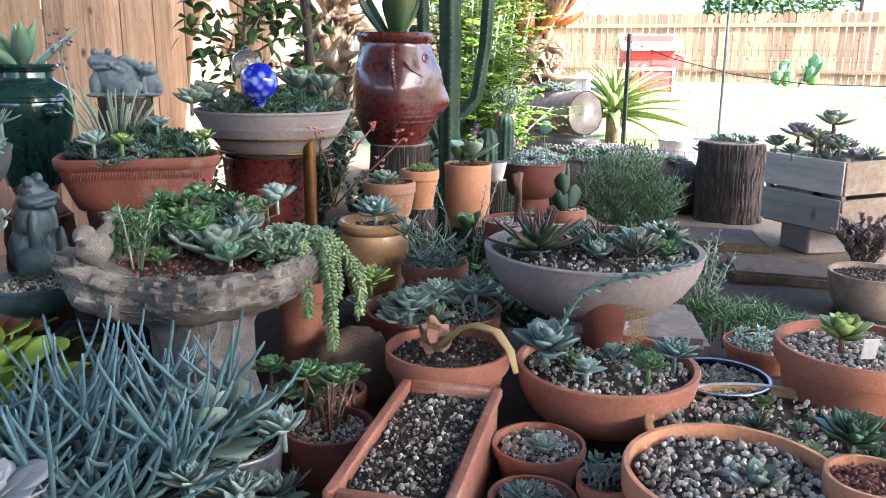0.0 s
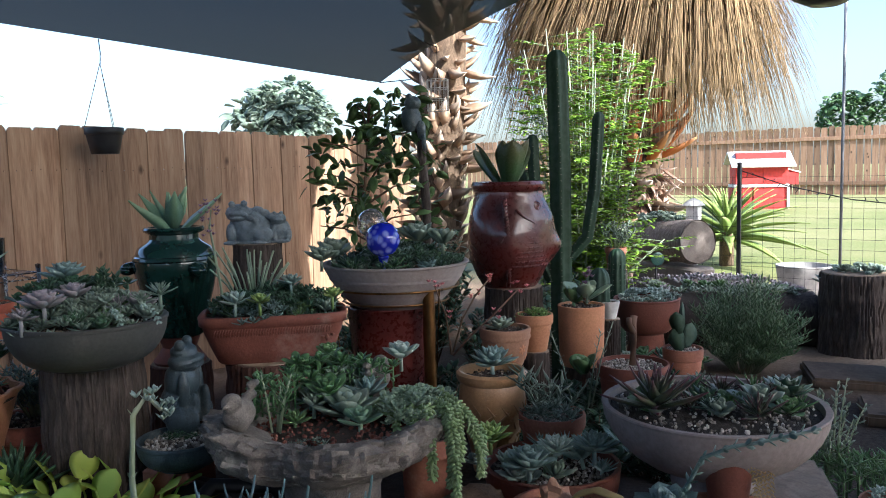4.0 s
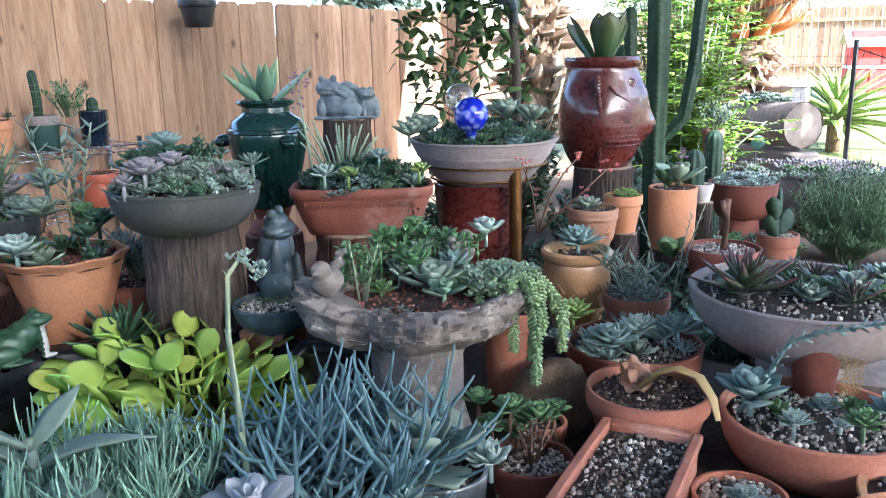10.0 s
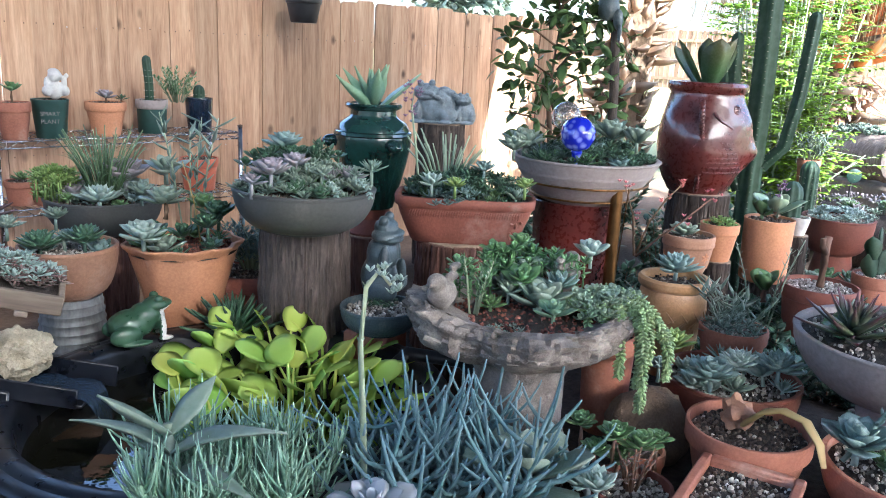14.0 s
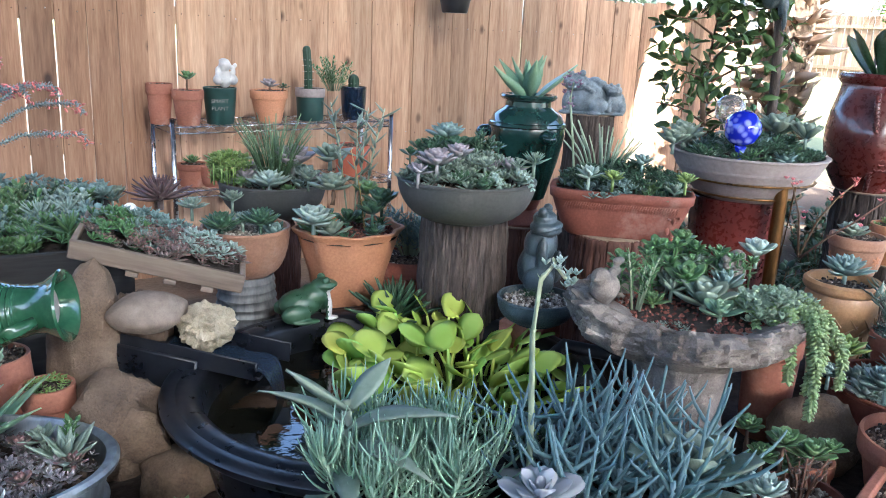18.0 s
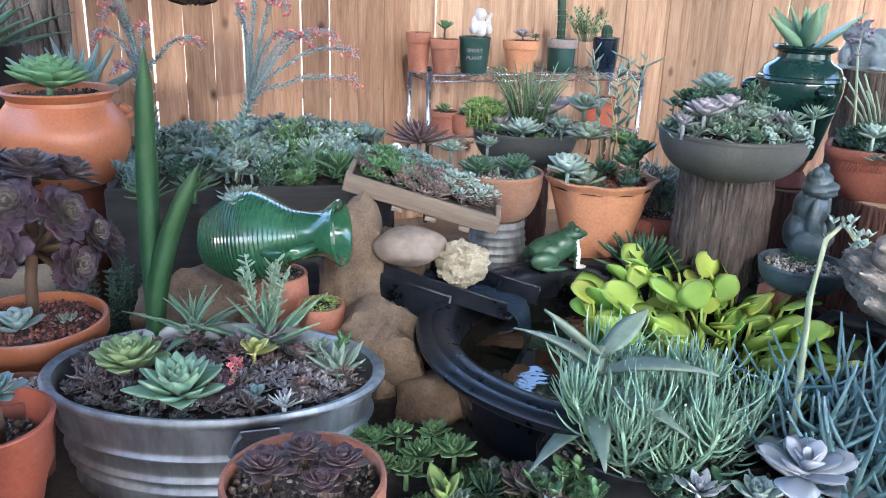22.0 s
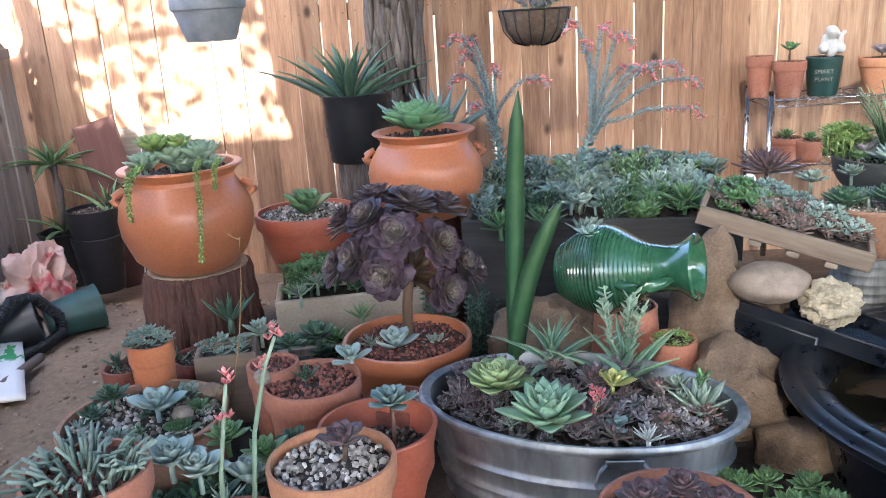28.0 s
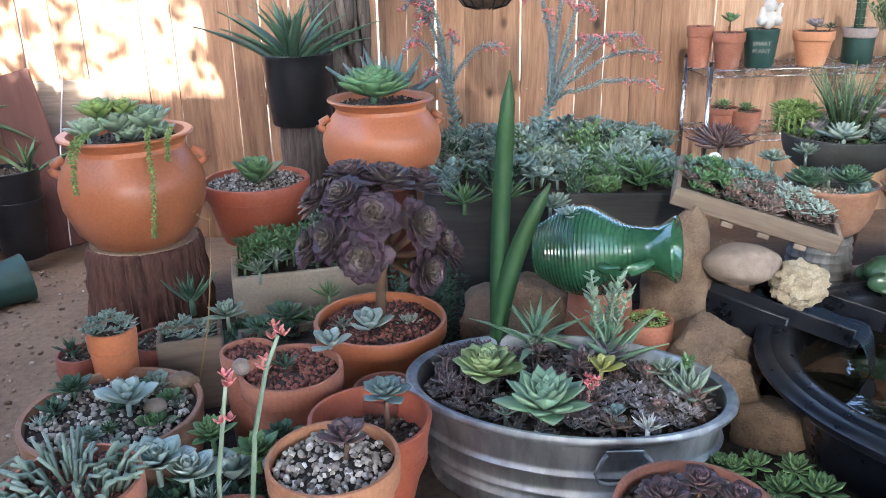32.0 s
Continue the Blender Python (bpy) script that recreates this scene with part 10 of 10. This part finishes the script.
rock("flat_stone", "flat grey stone in the gravel bowl", -3.0, 1.44, 0.285, 0.035, 0.02, 0.022, STONE, 0.3, 6, sub=3)

wc = thing("watering_can", "round dark green plastic watering can with a filler hole", "watering can", -4.13, 1.98, 0.0)
part("body", lathe([(0.085, 0), (0.10, 0.004), (0.122, 0.05), (0.132, 0.11), (0.130, 0.17), (0.117, 0.225), (0.092, 0.268), (0.055, 0.297), (0.004, 0.306)], 56), GREEN_PLASTIC, wc)
hd = Vector((0.28, -0.80, 0.62)).normalized()
hm = Matrix.Translation(Vector((0.036, -0.110, 0.226))) @ hd.to_track_quat("Z", "Y").to_matrix().to_4x4()
part("filler_collar", lathe([(0.036, -0.006), (0.044, 0.0), (0.046, 0.010), (0.042, 0.014), (0.037, 0.010), (0.035, 0.0)], 32), GREEN_PLASTIC, wc).matrix_basis = hm
part("filler_hole", lathe([(0.036, 0.005), (0.020, 0.004), (0.001, 0.003)], 32), BLACK, wc).matrix_basis = hm
part("spout", rod([(-0.06, 0.07, 0.11), (-0.105, 0.075, 0.20), (-0.135, 0.06, 0.32), (-0.150, 0.04, 0.43), (-0.150, 0.03, 0.475)], 0.026, 12, 0.62), GREEN_PLASTIC, wc)
part("spout_tip", lathe([(0.014, 0), (0.021, 0.012), (0.019, 0.030), (0.012, 0.030)], 20), GREEN_PLASTIC, wc).matrix_basis = pose(-0.150, 0.03, 0.465, 0, 0, 0)
part("handle", rod([(-0.005, 0.0, 0.300), (-0.075, -0.055, 0.315), (-0.125, -0.10, 0.27), (-0.137, -0.11, 0.20), (-0.128, -0.095, 0.12), (-0.112, -0.065, 0.08)], 0.016, 10), GREEN_PLASTIC, wc)
pot("bucket", "dark plastic bucket of torn bags", -4.02, 1.56, 0.0, 0.235, 0.135, BLACK, 0.105, "plain", None)


def crumpled(name, label, x, y, z, sx, sy, sz, cols, seed, sub=5, category="plastic bag"):
    bm = bmesh.new()
    bmesh.ops.create_icosphere(bm, subdivisions=sub, radius=1)
    for v in bm.verts:
        n = v.co.normalized()
        k = 1 + 0.42 * noise.noise(n * 1.3 + Vector((seed, 0, 0))) - 0.45 * abs(noise.noise(n * 1.9 + Vector((0, seed, 0)))) - 0.26 * abs(noise.noise(Vector((n.x * 3.4, n.y * 2.4, n.z * 1.2)) + Vector((0, 0, seed)))) + 0.035 * noise.noise(n * 11 + Vector((seed, 0, 3)))
        v.co = Vector((n.x * sx * k, n.y * sy * k, max(-0.5, n.z) * sz * k))
    m, nt, b = mat_base("thin_film", 0.3)
    c = ramp(nt, noise_tex(nt, coords(nt), 6 / max(sx, 0.05) * 0.25, 3), [(0.35, cols[0]), (0.5, cols[1]), (0.62, cols[2])])
    nt.links.new(c, b.inputs["Base Color"])
    ob = part(name, bm, m)
    ob.matrix_basis = pose(x, y, z)
    return tagged(ob, label, category)


crumpled("plastic_bag", "crumpled pink and red plastic bag", -4.24, 2.96, 0.06, 0.17, 0.14, 0.21, ((0.42, 0.27, 0.22), (0.50, 0.33, 0.27), (0.42, 0.06, 0.06)), 3, 6)
crumpled("plastic_bag", "crumpled pink plastic bag in the bucket", -4.02, 1.56, 0.23, 0.10, 0.10, 0.10, ((0.48, 0.38, 0.37), (0.42, 0.22, 0.23), (0.30, 0.05, 0.06)), 7)
crumpled("soil_heap", "heap of old soil and pots by the fence", -4.45, 2.9, -0.02, 0.22, 0.3, 0.12, ((0.08, 0.06, 0.045), (0.14, 0.10, 0.07), (0.3, 0.26, 0.2)), 11, category="heap")
ps = thing("paper_sack", "white printed paper sack lying flat", "sack", -4.07, 2.15, 0.01, 29)
b = Buf()
vs = []
for j in range(13):
    for i in range(13):
        u, v = i / 12 - 0.5, j / 12 - 0.5
        vs.append((u * 0.34, v * 0.54, 0.03 + 0.05 * (0.25 - u * u - v * v) + 0.018 * noise.noise(Vector((u * 6, v * 6, 1))) + (0.10 * (v - 0.1) if v > 0.1 else 0)))
b.add(vs, [(j * 13 + i, j * 13 + i + 1, (j + 1) * 13 + i + 1, (j + 1) * 13 + i) for j in range(12) for i in range(12)])
sk, skt, skb = mat_base("printed_paper", 0.6)
sv = coords(skt)
sx_ = skt.nodes.new("ShaderNodeSeparateXYZ")
skt.links.new(sv, sx_.inputs[0])
pr = ramp(skt, sx_.outputs[1], [(0.02, (0.74, 0.73, 0.70)), (0.06, (0.05, 0.30, 0.10))])
skt.links.new(mixc(skt, ramp(skt, noise_tex(skt, sv, 22, 2), [(0.48, (0, 0, 0)), (0.52, (1, 1, 1))]), pr, (0.74, 0.73, 0.70)), skb.inputs["Base Color"])
sheet_ob = part("sheet", b, sk, ps)
sheet_ob.modifiers.new("thickness", "SOLIDIFY").thickness = 0.012
tagged(part("stick", rod([(-3.95, 1.62, 0.03), (-3.92, 1.90, 0.032), (-3.90, 2.30, 0.03)], 0.019, 8, 0.85), OLD_WOOD), "bare weathered stick on the ground", "stick")
tagged(part("stick", rod([(-4.00, 1.68, 0.03), (-3.98, 1.92, 0.045), (-3.97, 2.05, 0.05)], 0.022, 8, 0.9), OLD_WOOD), "short weathered stick beside the sack", "stick")
tagged(part("hose", rod([(-4.10, 1.35, 0.015), (-4.02, 1.50, 0.015), (-4.0, 1.66, 0.015), (-3.93, 1.76, 0.02), (-3.85, 1.80, 0.02), (-3.80, 1.72, 0.015), (-3.77, 1.58, 0.015), (-3.72, 1.42, 0.015), (-3.70, 1.15, 0.015)], 0.009, 8), TERRA_PALE), "thin tan garden hose on the earth", "hose")
hose_pts = [(-4.06, 2.22, 0.03), (-4.05, 2.30, 0.12), (-4.02, 2.38, 0.205), (-3.985, 2.47, 0.19), (-3.95, 2.55, 0.09), (-3.93, 2.52, 0.03), (-3.95, 2.40, 0.022), (-4.0, 2.28, 0.022)]
hs_ = thing("pond_hose", "ribbed black corrugated hose looped on the ground", "hose")
part("tube", rod(hose_pts, 0.018, 10), BLACK, hs_)
rings = Buf()
for a, b_ in zip(hose_pts, hose_pts[1:]):
    A, B_ = Vector(a), Vector(b_)
    d = (B_ - A).normalized()
    u_ = d.orthogonal().normalized()
    w_ = d.cross(u_)
    for q in range(max(1, int((B_ - A).length / 0.011))):
        c = A + d * 0.011 * q
        rings.add(*tube_data([tuple(c + (u_ * math.cos(t * 0.7854) + w_ * math.sin(t * 0.7854)) * 0.0195) for t in range(9)], 0.003, 4))
tagged(part("corrugation_mass", rings, BLACK, hs_), kind="stuff")
pot("nursery_pot", "green nursery pot lying on its side", -4.02, 2.58, 0.05, 0.25, 0.088, GREEN_PLASTIC, 0.065, "plain", "crumb", 0.03, tilt=(0, 84), rz=37, rim_mat=WHITE_PAINT)
pot("nursery_pot", "black nursery pot lying on its side", -4.17, 2.38, 0.075, 0.285, 0.095, BLACK, 0.08, "plain", "crumb", 0.03, tilt=(0, 82), rz=30)
pot("nursery_pot", "black nursery pot of old pale roots", -4.30, 2.56, 0.0, 0.17, 0.105, BLACK, 0.09, "plain", "gravel", 0.01)
pot("nursery_pot", "dark red glossy pot with wire", -4.52, 2.66, 0.0, 0.2, 0.12, GLAZE_RED, 0.09, "bowl", None)
for z in (0, 0.13):
    pot("nursery_pot", "stacked black nursery pot by the boards", -4.18, 3.42, -0.10 + z, 0.17 + z, 0.12, BLACK, 0.09, "plain", "crumb", 0.02)
bd = thing("leaning_board", "reddish brown board leaning on the fence", "board", -4.08, 3.60, -0.15)
part("board", box(0.22, 0.02, 0.85, 0.004), timber("red_stained_board", (0.09, 0.03, 0.02), (0.15, 0.055, 0.04), (0.2, 0.085, 0.06), 0.7, (10, 10, 1), False), bd).matrix_basis = pose(0, 0.05, 0, -12, -14, 4)
part("price_tag", box(0.03, 0.003, 0.035, 0.0005), WHITE_PAINT, bd).matrix_basis = pose(0.04, 0.06, 0.38, -12, -14, 4)
bd = thing("leaning_board", "weathered plywood sheet leaning on the fence", "board", -4.10, 3.88, -0.20)
part("board", box(0.46, 0.014, 0.80, 0.003), TRAY_WOOD, bd).matrix_basis = pose(0, 0.06, 0, -4, 0, 3)
yk = thing("yucca", "leggy yucca in a black pot by the fence", "yucca", -4.48, 3.70, -0.15)
part("trunk", rod([(0, 0, 0.2), (0.01, 0, 0.5), (0.0, 0, 0.62)], 0.022, 8), BARK, yk)
for z, n in ((0.62, 22), (0.28, 10)):
    b = Buf()
    for ln_, t, p, base in rosette_leaves(0.30, n, (80, -5)):
        put_leaf(b, SWORD, ln_, t, p, (base[0], base[1], z))
    part("leaf_head", b, L_GREEN, yk)
part("pot", lathe([(0.10, 0), (0.13, 0.27), (0.135, 0.28), (0.12, 0.28), (0.1, 0.2)], 28), BLACK, yk)
spiky("strap-leaved plant in a nursery pot", -4.10, 3.42, 0.28, 0.22, L_GREEN, 9, SWORD, (85, 40), "strap_plant", "plant")
be = thing("bench", "edge of a weathered grey wooden bench", "bench", -4.42, 1.60, 0.0, 0)
part("top", box(0.55, 0.75, 0.05, 0.006, (0, 0, 0.46)), OLD_WOOD, be)
for x in (-0.22, 0.22):
    for y in (-0.32, 0.32):
        part("leg", box(0.06, 0.06, 0.46, 0.005, (x, y, 0)), OLD_WOOD, be)
part("apron", box(0.5, 0.03, 0.09, 0.004, (0, 0.34, 0.36)), OLD_WOOD, be)
tagged(part("cord", rod([(-4.02, 3.78, 0.65), (-4.0, 3.55, 0.35), (-3.93, 3.3, -0.02)], 0.003, 5), WHITE_PAINT), "thin white cord hanging by the boards", "cord")
tagged(part("cable_duct", rod([(-0.90, 1.12, 0.30), (-0.78, 1.15, 0.335), (-0.68, 1.05, 0.32), (-0.62, 0.98, 0.22), (-0.60, 0.96, 0.12)], 0.018, 10), BLACK), "black corrugated pond hose over the rim", "hose")

# ---- crowded mixed plantings ----
rosette("large red-edged paddle plant in the fish pot", 1.11, 1.42, 0.975, 0.27, leafy("red_edged_paddle_leaf", (0.05, 0.105, 0.035), (0.09, 0.085, 0.035), 0.2, 0.35, 0.1), 12, leaf_shape(0.21, 0.68, 1.3, 0.05, 0.10, 0.25, 8), (84, 40), name="paddle_plant")
PADDLE = leaf_shape(0.40, 0.60, 1.6, 0.05, 0.06, 0.22, 8)
rosette("broad round-leaved paddle plant in the tall pot", 1.17, 1.09, 0.485, 0.125, L_PALE, 7, PADDLE, (70, 25), name="paddle_plant", stem=0.02)
rosette("olive broad-leaved paddle plant before the tall pot", 0.95, 0.99, 0.19, 0.11, L_GREEN, 6, PADDLE, (80, 35), name="paddle_plant", stem=0.05)
stalk("grey stalk with violet flowers in the tall pot", [(1.15, 1.07, 0.49), (1.145, 1.065, 0.56), (1.14, 1.06, 0.62)], 0.004, L_SAGE, SMALL, FLOWER_LILAC, 14, 0.022, 0.016)
rosette("pale green agave in the dark urn", -0.12, 2.11, 0.862, 0.215, L_AGAVE, 12, leaf_shape(0.185, 0.4, 0.2, 0.06, 0.05, 0.35), (84, 32), name="agave", category="agave")


def planting(place, x, y, z, rx, ry, n, R, mats, rz=0.0, dome=0.03, hero=False):
    """A crowded mix of small rosettes, each a plant of its own, over an oval of soil."""
    shapes = ((SPOON, "rounded", "echeveria"), (POINTED, "pointed", "sempervivum"), (NARROW, "spiky", "haworthia"), (BROAD, "broad-leaved", "graptopetalum"), (SMALL, "small-leaved", "stonecrop"))
    words = {L_BLUE: "blue-grey", L_AQUA: "pale aqua", L_SAGE: "grey-green", L_GREEN: "mid-green", L_DARK: "dark green", L_LIME: "yellow-green", L_PINK: "mauve", L_BRONZE: "bronze-red", L_WINE: "wine-red", L_AEON: "maroon"}
    c, s = math.cos(radians(rz)), math.sin(radians(rz))
    for px, py in disc_points(n, rx, ry, R * 0.8):
        m = rng.choice(mats)
        sh, w, kind_name = rng.choice(shapes)
        r = R * rng.uniform(0.7, 1.3)
        k = max(0.0, 1 - (px / rx) ** 2 - (py / ry) ** 2)
        rosette(f"{w} {words[m]} rosette in the {place}", x + c * px - s * py, y + s * px + c * py, z + dome * k + rng.uniform(-0.022, 0.004), r, m, rng.randint(16, 26), sh, (80, 14), hero, (rng.uniform(-14, 14), rng.uniform(-14, 14)), group=f"rosettes in the {place}", drop=0.03, name=kind_name)


planting("dark bowl", -0.84, 1.52, 0.715, 0.17, 0.16, 22, 0.045, (L_SAGE, L_PINK, L_GREEN, L_BLUE, L_DARK), dome=0.035)
planting("oblong planter", -0.17, 1.56, 0.62, 0.22, 0.12, 18, 0.042, (L_BLUE, L_DARK, L_SAGE, L_GREEN), -46, 0.03)
planting("concrete bowl", 0.32, 1.44, 0.735, 0.23, 0.20, 24, 0.05, (L_SAGE, L_DARK, L_GREEN, L_BLUE), dome=0.04)
planting("rack bowl", -1.03, 2.40, 0.56, 0.16, 0.15, 18, 0.05, (L_PINK, L_AQUA, L_SAGE, L_GREEN), dome=0.03)
planting("orange pot", -1.03, 1.85, 0.52, 0.12, 0.11, 10, 0.05, (L_SAGE, L_DARK, L_GREEN), dome=0.03)
planting("stoneware bowl", -1.32, 1.93, 0.53, 0.10, 0.09, 8, 0.042, (L_SAGE, L_BLUE, L_DARK), dome=0.02)
planting("wide grey bowl", 0.14, 0.25, 0.43, 0.25, 0.24, 15, 0.06, (L_SAGE, L_DARK, L_WINE, L_GREEN), dome=0.02)
planting("clay bowl", -0.05, 0.63, 0.262, 0.155, 0.15, 12, 0.05, (L_BLUE, L_AQUA, L_SAGE), dome=0.025)
planting("terracotta bowl", -0.18, 0.11, 0.24, 0.16, 0.16, 8, 0.034, (L_AQUA, L_BLUE, L_GREEN), dome=0.01)
planting("gravel dish", -0.30, -0.28, 0.20, 0.22, 0.22, 9, 0.035, (L_DARK, L_GREEN, L_SAGE), dome=0.0)
planting("birdbath", -0.58, 0.96, 0.505, 0.14, 0.09, 11, 0.050, (L_SAGE, L_GREEN, L_AQUA, L_GREEN), dome=0.03)
planting("washtub", -2.187, 1.30, 0.312, 0.27, 0.165, 30, 0.034, (L_BRONZE, L_PINK, L_AEON, L_SAGE, L_BRONZE), -17, 0.01)
planting("raised bed", -2.05, 2.50, 0.452, 0.38, 0.26, 46, 0.042, (L_BLUE, L_SAGE, L_GREEN, L_AQUA, L_BLUE), -8, 0.03)
planting("raised bed", -1.80, 2.85, 0.46, 0.40, 0.18, 24, 0.045, (L_BLUE, L_SAGE, L_BLUE), -8, 0.03)
planting("stone trough", -2.79, 2.20, 0.28, 0.20, 0.08, 16, 0.038, (L_GREEN, L_SAGE, L_DARK), 10, 0.03)
planting("gravel bowl", -3.12, 1.34, 0.282, 0.14, 0.14, 11, 0.034, (L_SAGE, L_AQUA, L_GREEN, L_DARK), dome=0.0)
planting("garden bed", -2.90, 1.16, 0.17, 0.20, 0.12, 12, 0.06, (L_GREEN, L_AQUA, L_DARK), dome=0.03)
planting("garden bed", -2.72, 1.92, 0.17, 0.24, 0.10, 12, 0.055, (L_DARK, L_SAGE, L_GREEN), dome=0.04)
planting("garden bed", -1.70, 0.92, 0.15, 0.16, 0.10, 12, 0.05, (L_GREEN, L_DARK, L_SAGE), dome=0.04)
planting("garden bed", -1.30, 0.64, 0.19, 0.16, 0.07, 9, 0.045, (L_AQUA, L_SAGE, L_GREEN, L_PINK), dome=0.03)
planting("garden bed", -0.98, 0.50, 0.17, 0.13, 0.07, 8, 0.05, (L_AQUA, L_SAGE, L_BLUE), dome=0.03)
planting("back bed", 1.5, 0.95, 0.12, 0.6, 0.2, 18, 0.07, (L_SAGE, L_DARK, L_GREEN), dome=0.06)
planting("log bed", 2.95, 1.0, 0.31, 0.15, 0.45, 16, 0.06, (L_SAGE, L_PINK, L_GREEN), 22, 0.03)
planting("crate", CR.x, CR.y, CR.z + 0.02, 0.20, 0.17, 14, 0.06, (L_SAGE, L_PINK, L_BRONZE), 40, 0.06)
planting("large stump", 2.98, 0.29, 0.458, 0.15, 0.15, 12, 0.05, (L_AQUA, L_SAGE), dome=0.02)

# uneven clumps in the raised bed
clump_rng = random.Random(23)
for i in range(30):
    cx = clump_rng.uniform(-2.36, -1.55)
    cy = 2.30 + (cx + 2.43) * -0.14 + clump_rng.uniform(0.02, 0.80)
    word, mat = clump_rng.choice((("blue-grey", L_BLUE), ("grey-green", L_SAGE), ("mid-green", L_GREEN), ("dark green", L_DARK), ("pale aqua", L_AQUA)))
    bush(f"{word} clump of stonecrop in the raised bed", cx, cy, 0.41, clump_rng.randint(10, 18), clump_rng.uniform(0.05, 0.14), clump_rng.uniform(0.05, 0.09), clump_rng.uniform(0.020, 0.034), mat, clump_rng.choice((SMALL, SPOON, POINTED)), 12, STEM, "stonecrop_clump", "succulent")

for x, y, h, lab in ((1.42, 2.15, 0.62, "dark leafy shrub below the young tree"), (2.1, 2.65, 0.75, "dark leafy shrub at the palm's foot"), (2.1, 1.75, 0.45, "dark leafy shrub beside the column cactus"), (0.62, 2.2, 0.5, "dark leafy shrub behind the oblong planter")):
    bush(lab, x, y, G(x, y) - 0.01, 60, h, 0.34, 0.06, L_DARK, OVAL, 18, STEM_BROWN, "leafy_shrub", "shrub")

for x, y, h, lab in ((0.60, 1.72, 0.34, "dark leafy plant filling the gap behind the bowl"), (0.78, 1.48, 0.26, "low dark leafy plant behind the pots"), (0.52, 1.40, 0.24, "dark leafy plant below the wire stand"), (1.45, 1.75, 0.36, "dark leafy plant behind the fish pot"), (0.62, 0.80, 0.16, "low green plant between the clay pots"), (0.50, 0.55, 0.14, "low green plant behind the grey bowl")):
    bush(lab, x, y, G(x, y) - 0.01, 34, h, 0.22, 0.05, L_DARK, OVAL, 14, STEM_BROWN, "leafy_shrub", "shrub")
litter = Buf()
for i in range(1500):
    x, y = rng.uniform(-4.65, -3.3), rng.uniform(0.6, 3.3)
    litter.add(PEBBLE[0] * rng.choice((0.002, 0.003, 0.003, 0.004, 0.006, 0.009)) * (rng.uniform(0.7, 1.5), rng.uniform(0.7, 1.5), 0.7) + (x, y, G(x, y) + 0.012 * noise.noise(Vector((x * 2.1, y * 2.1, 0))) + 0.003), PEBBLE[1])
tagged(part("earth_litter", litter, bits("earth_crumbs", [(0.0, (0.10, 0.065, 0.04)), (0.5, (0.24, 0.17, 0.11)), (0.9, (0.36, 0.28, 0.2)), (1.0, (0.55, 0.5, 0.42))])), "small stones and crumbs on the trodden earth", "litter", kind="stuff")

# overhanging tree beyond the side fence; its broken shade falls on the corner of the fence
sh = thing("shade_tree", "overhanging tree beyond the side fence", "tree", -7.6, -1.2, 0.0)
part("trunk", rod([(0, 0, -0.05), (0.05, 0.1, 1.4), (0.5, 0.4, 3.0), (1.4, 0.8, 3.7)], 0.13, 12, 0.6), BARK, sh)
part("limb", rod([(1.35, 0.78, 3.66), (2.2, 1.0, 3.8), (3.3, 1.3, 3.7)], 0.05, 8, 0.4), BARK, sh)
lb = Buf()
foliage(lb, 2.55, 1.15, 3.66, 0.95, 0.9, 0.62, 950, 0.085, OVAL, 0.05)
tagged(part("crown", lb, L_TREE, sh), kind="stuff")
# unseen tree, made up to keep direct sun off the log bed
sh = thing("shade_tree", "unseen leafy tree added to shade the log bed", "tree", 2.7, -7.0, 0.0)
part("trunk", rod([(0, 0, -0.05), (0.05, 0.1, 2.0), (-0.3, 0.9, 3.6), (-0.5, 1.7, 4.8)], 0.10, 12, 0.5), BARK, sh)
lb = Buf()
foliage(lb, -0.5, 1.8, 4.75, 1.7, 1.2, 0.7, 1300, 0.16, OVAL, 0.05)
tagged(part("crown", lb, L_TREE, sh), kind="stuff")
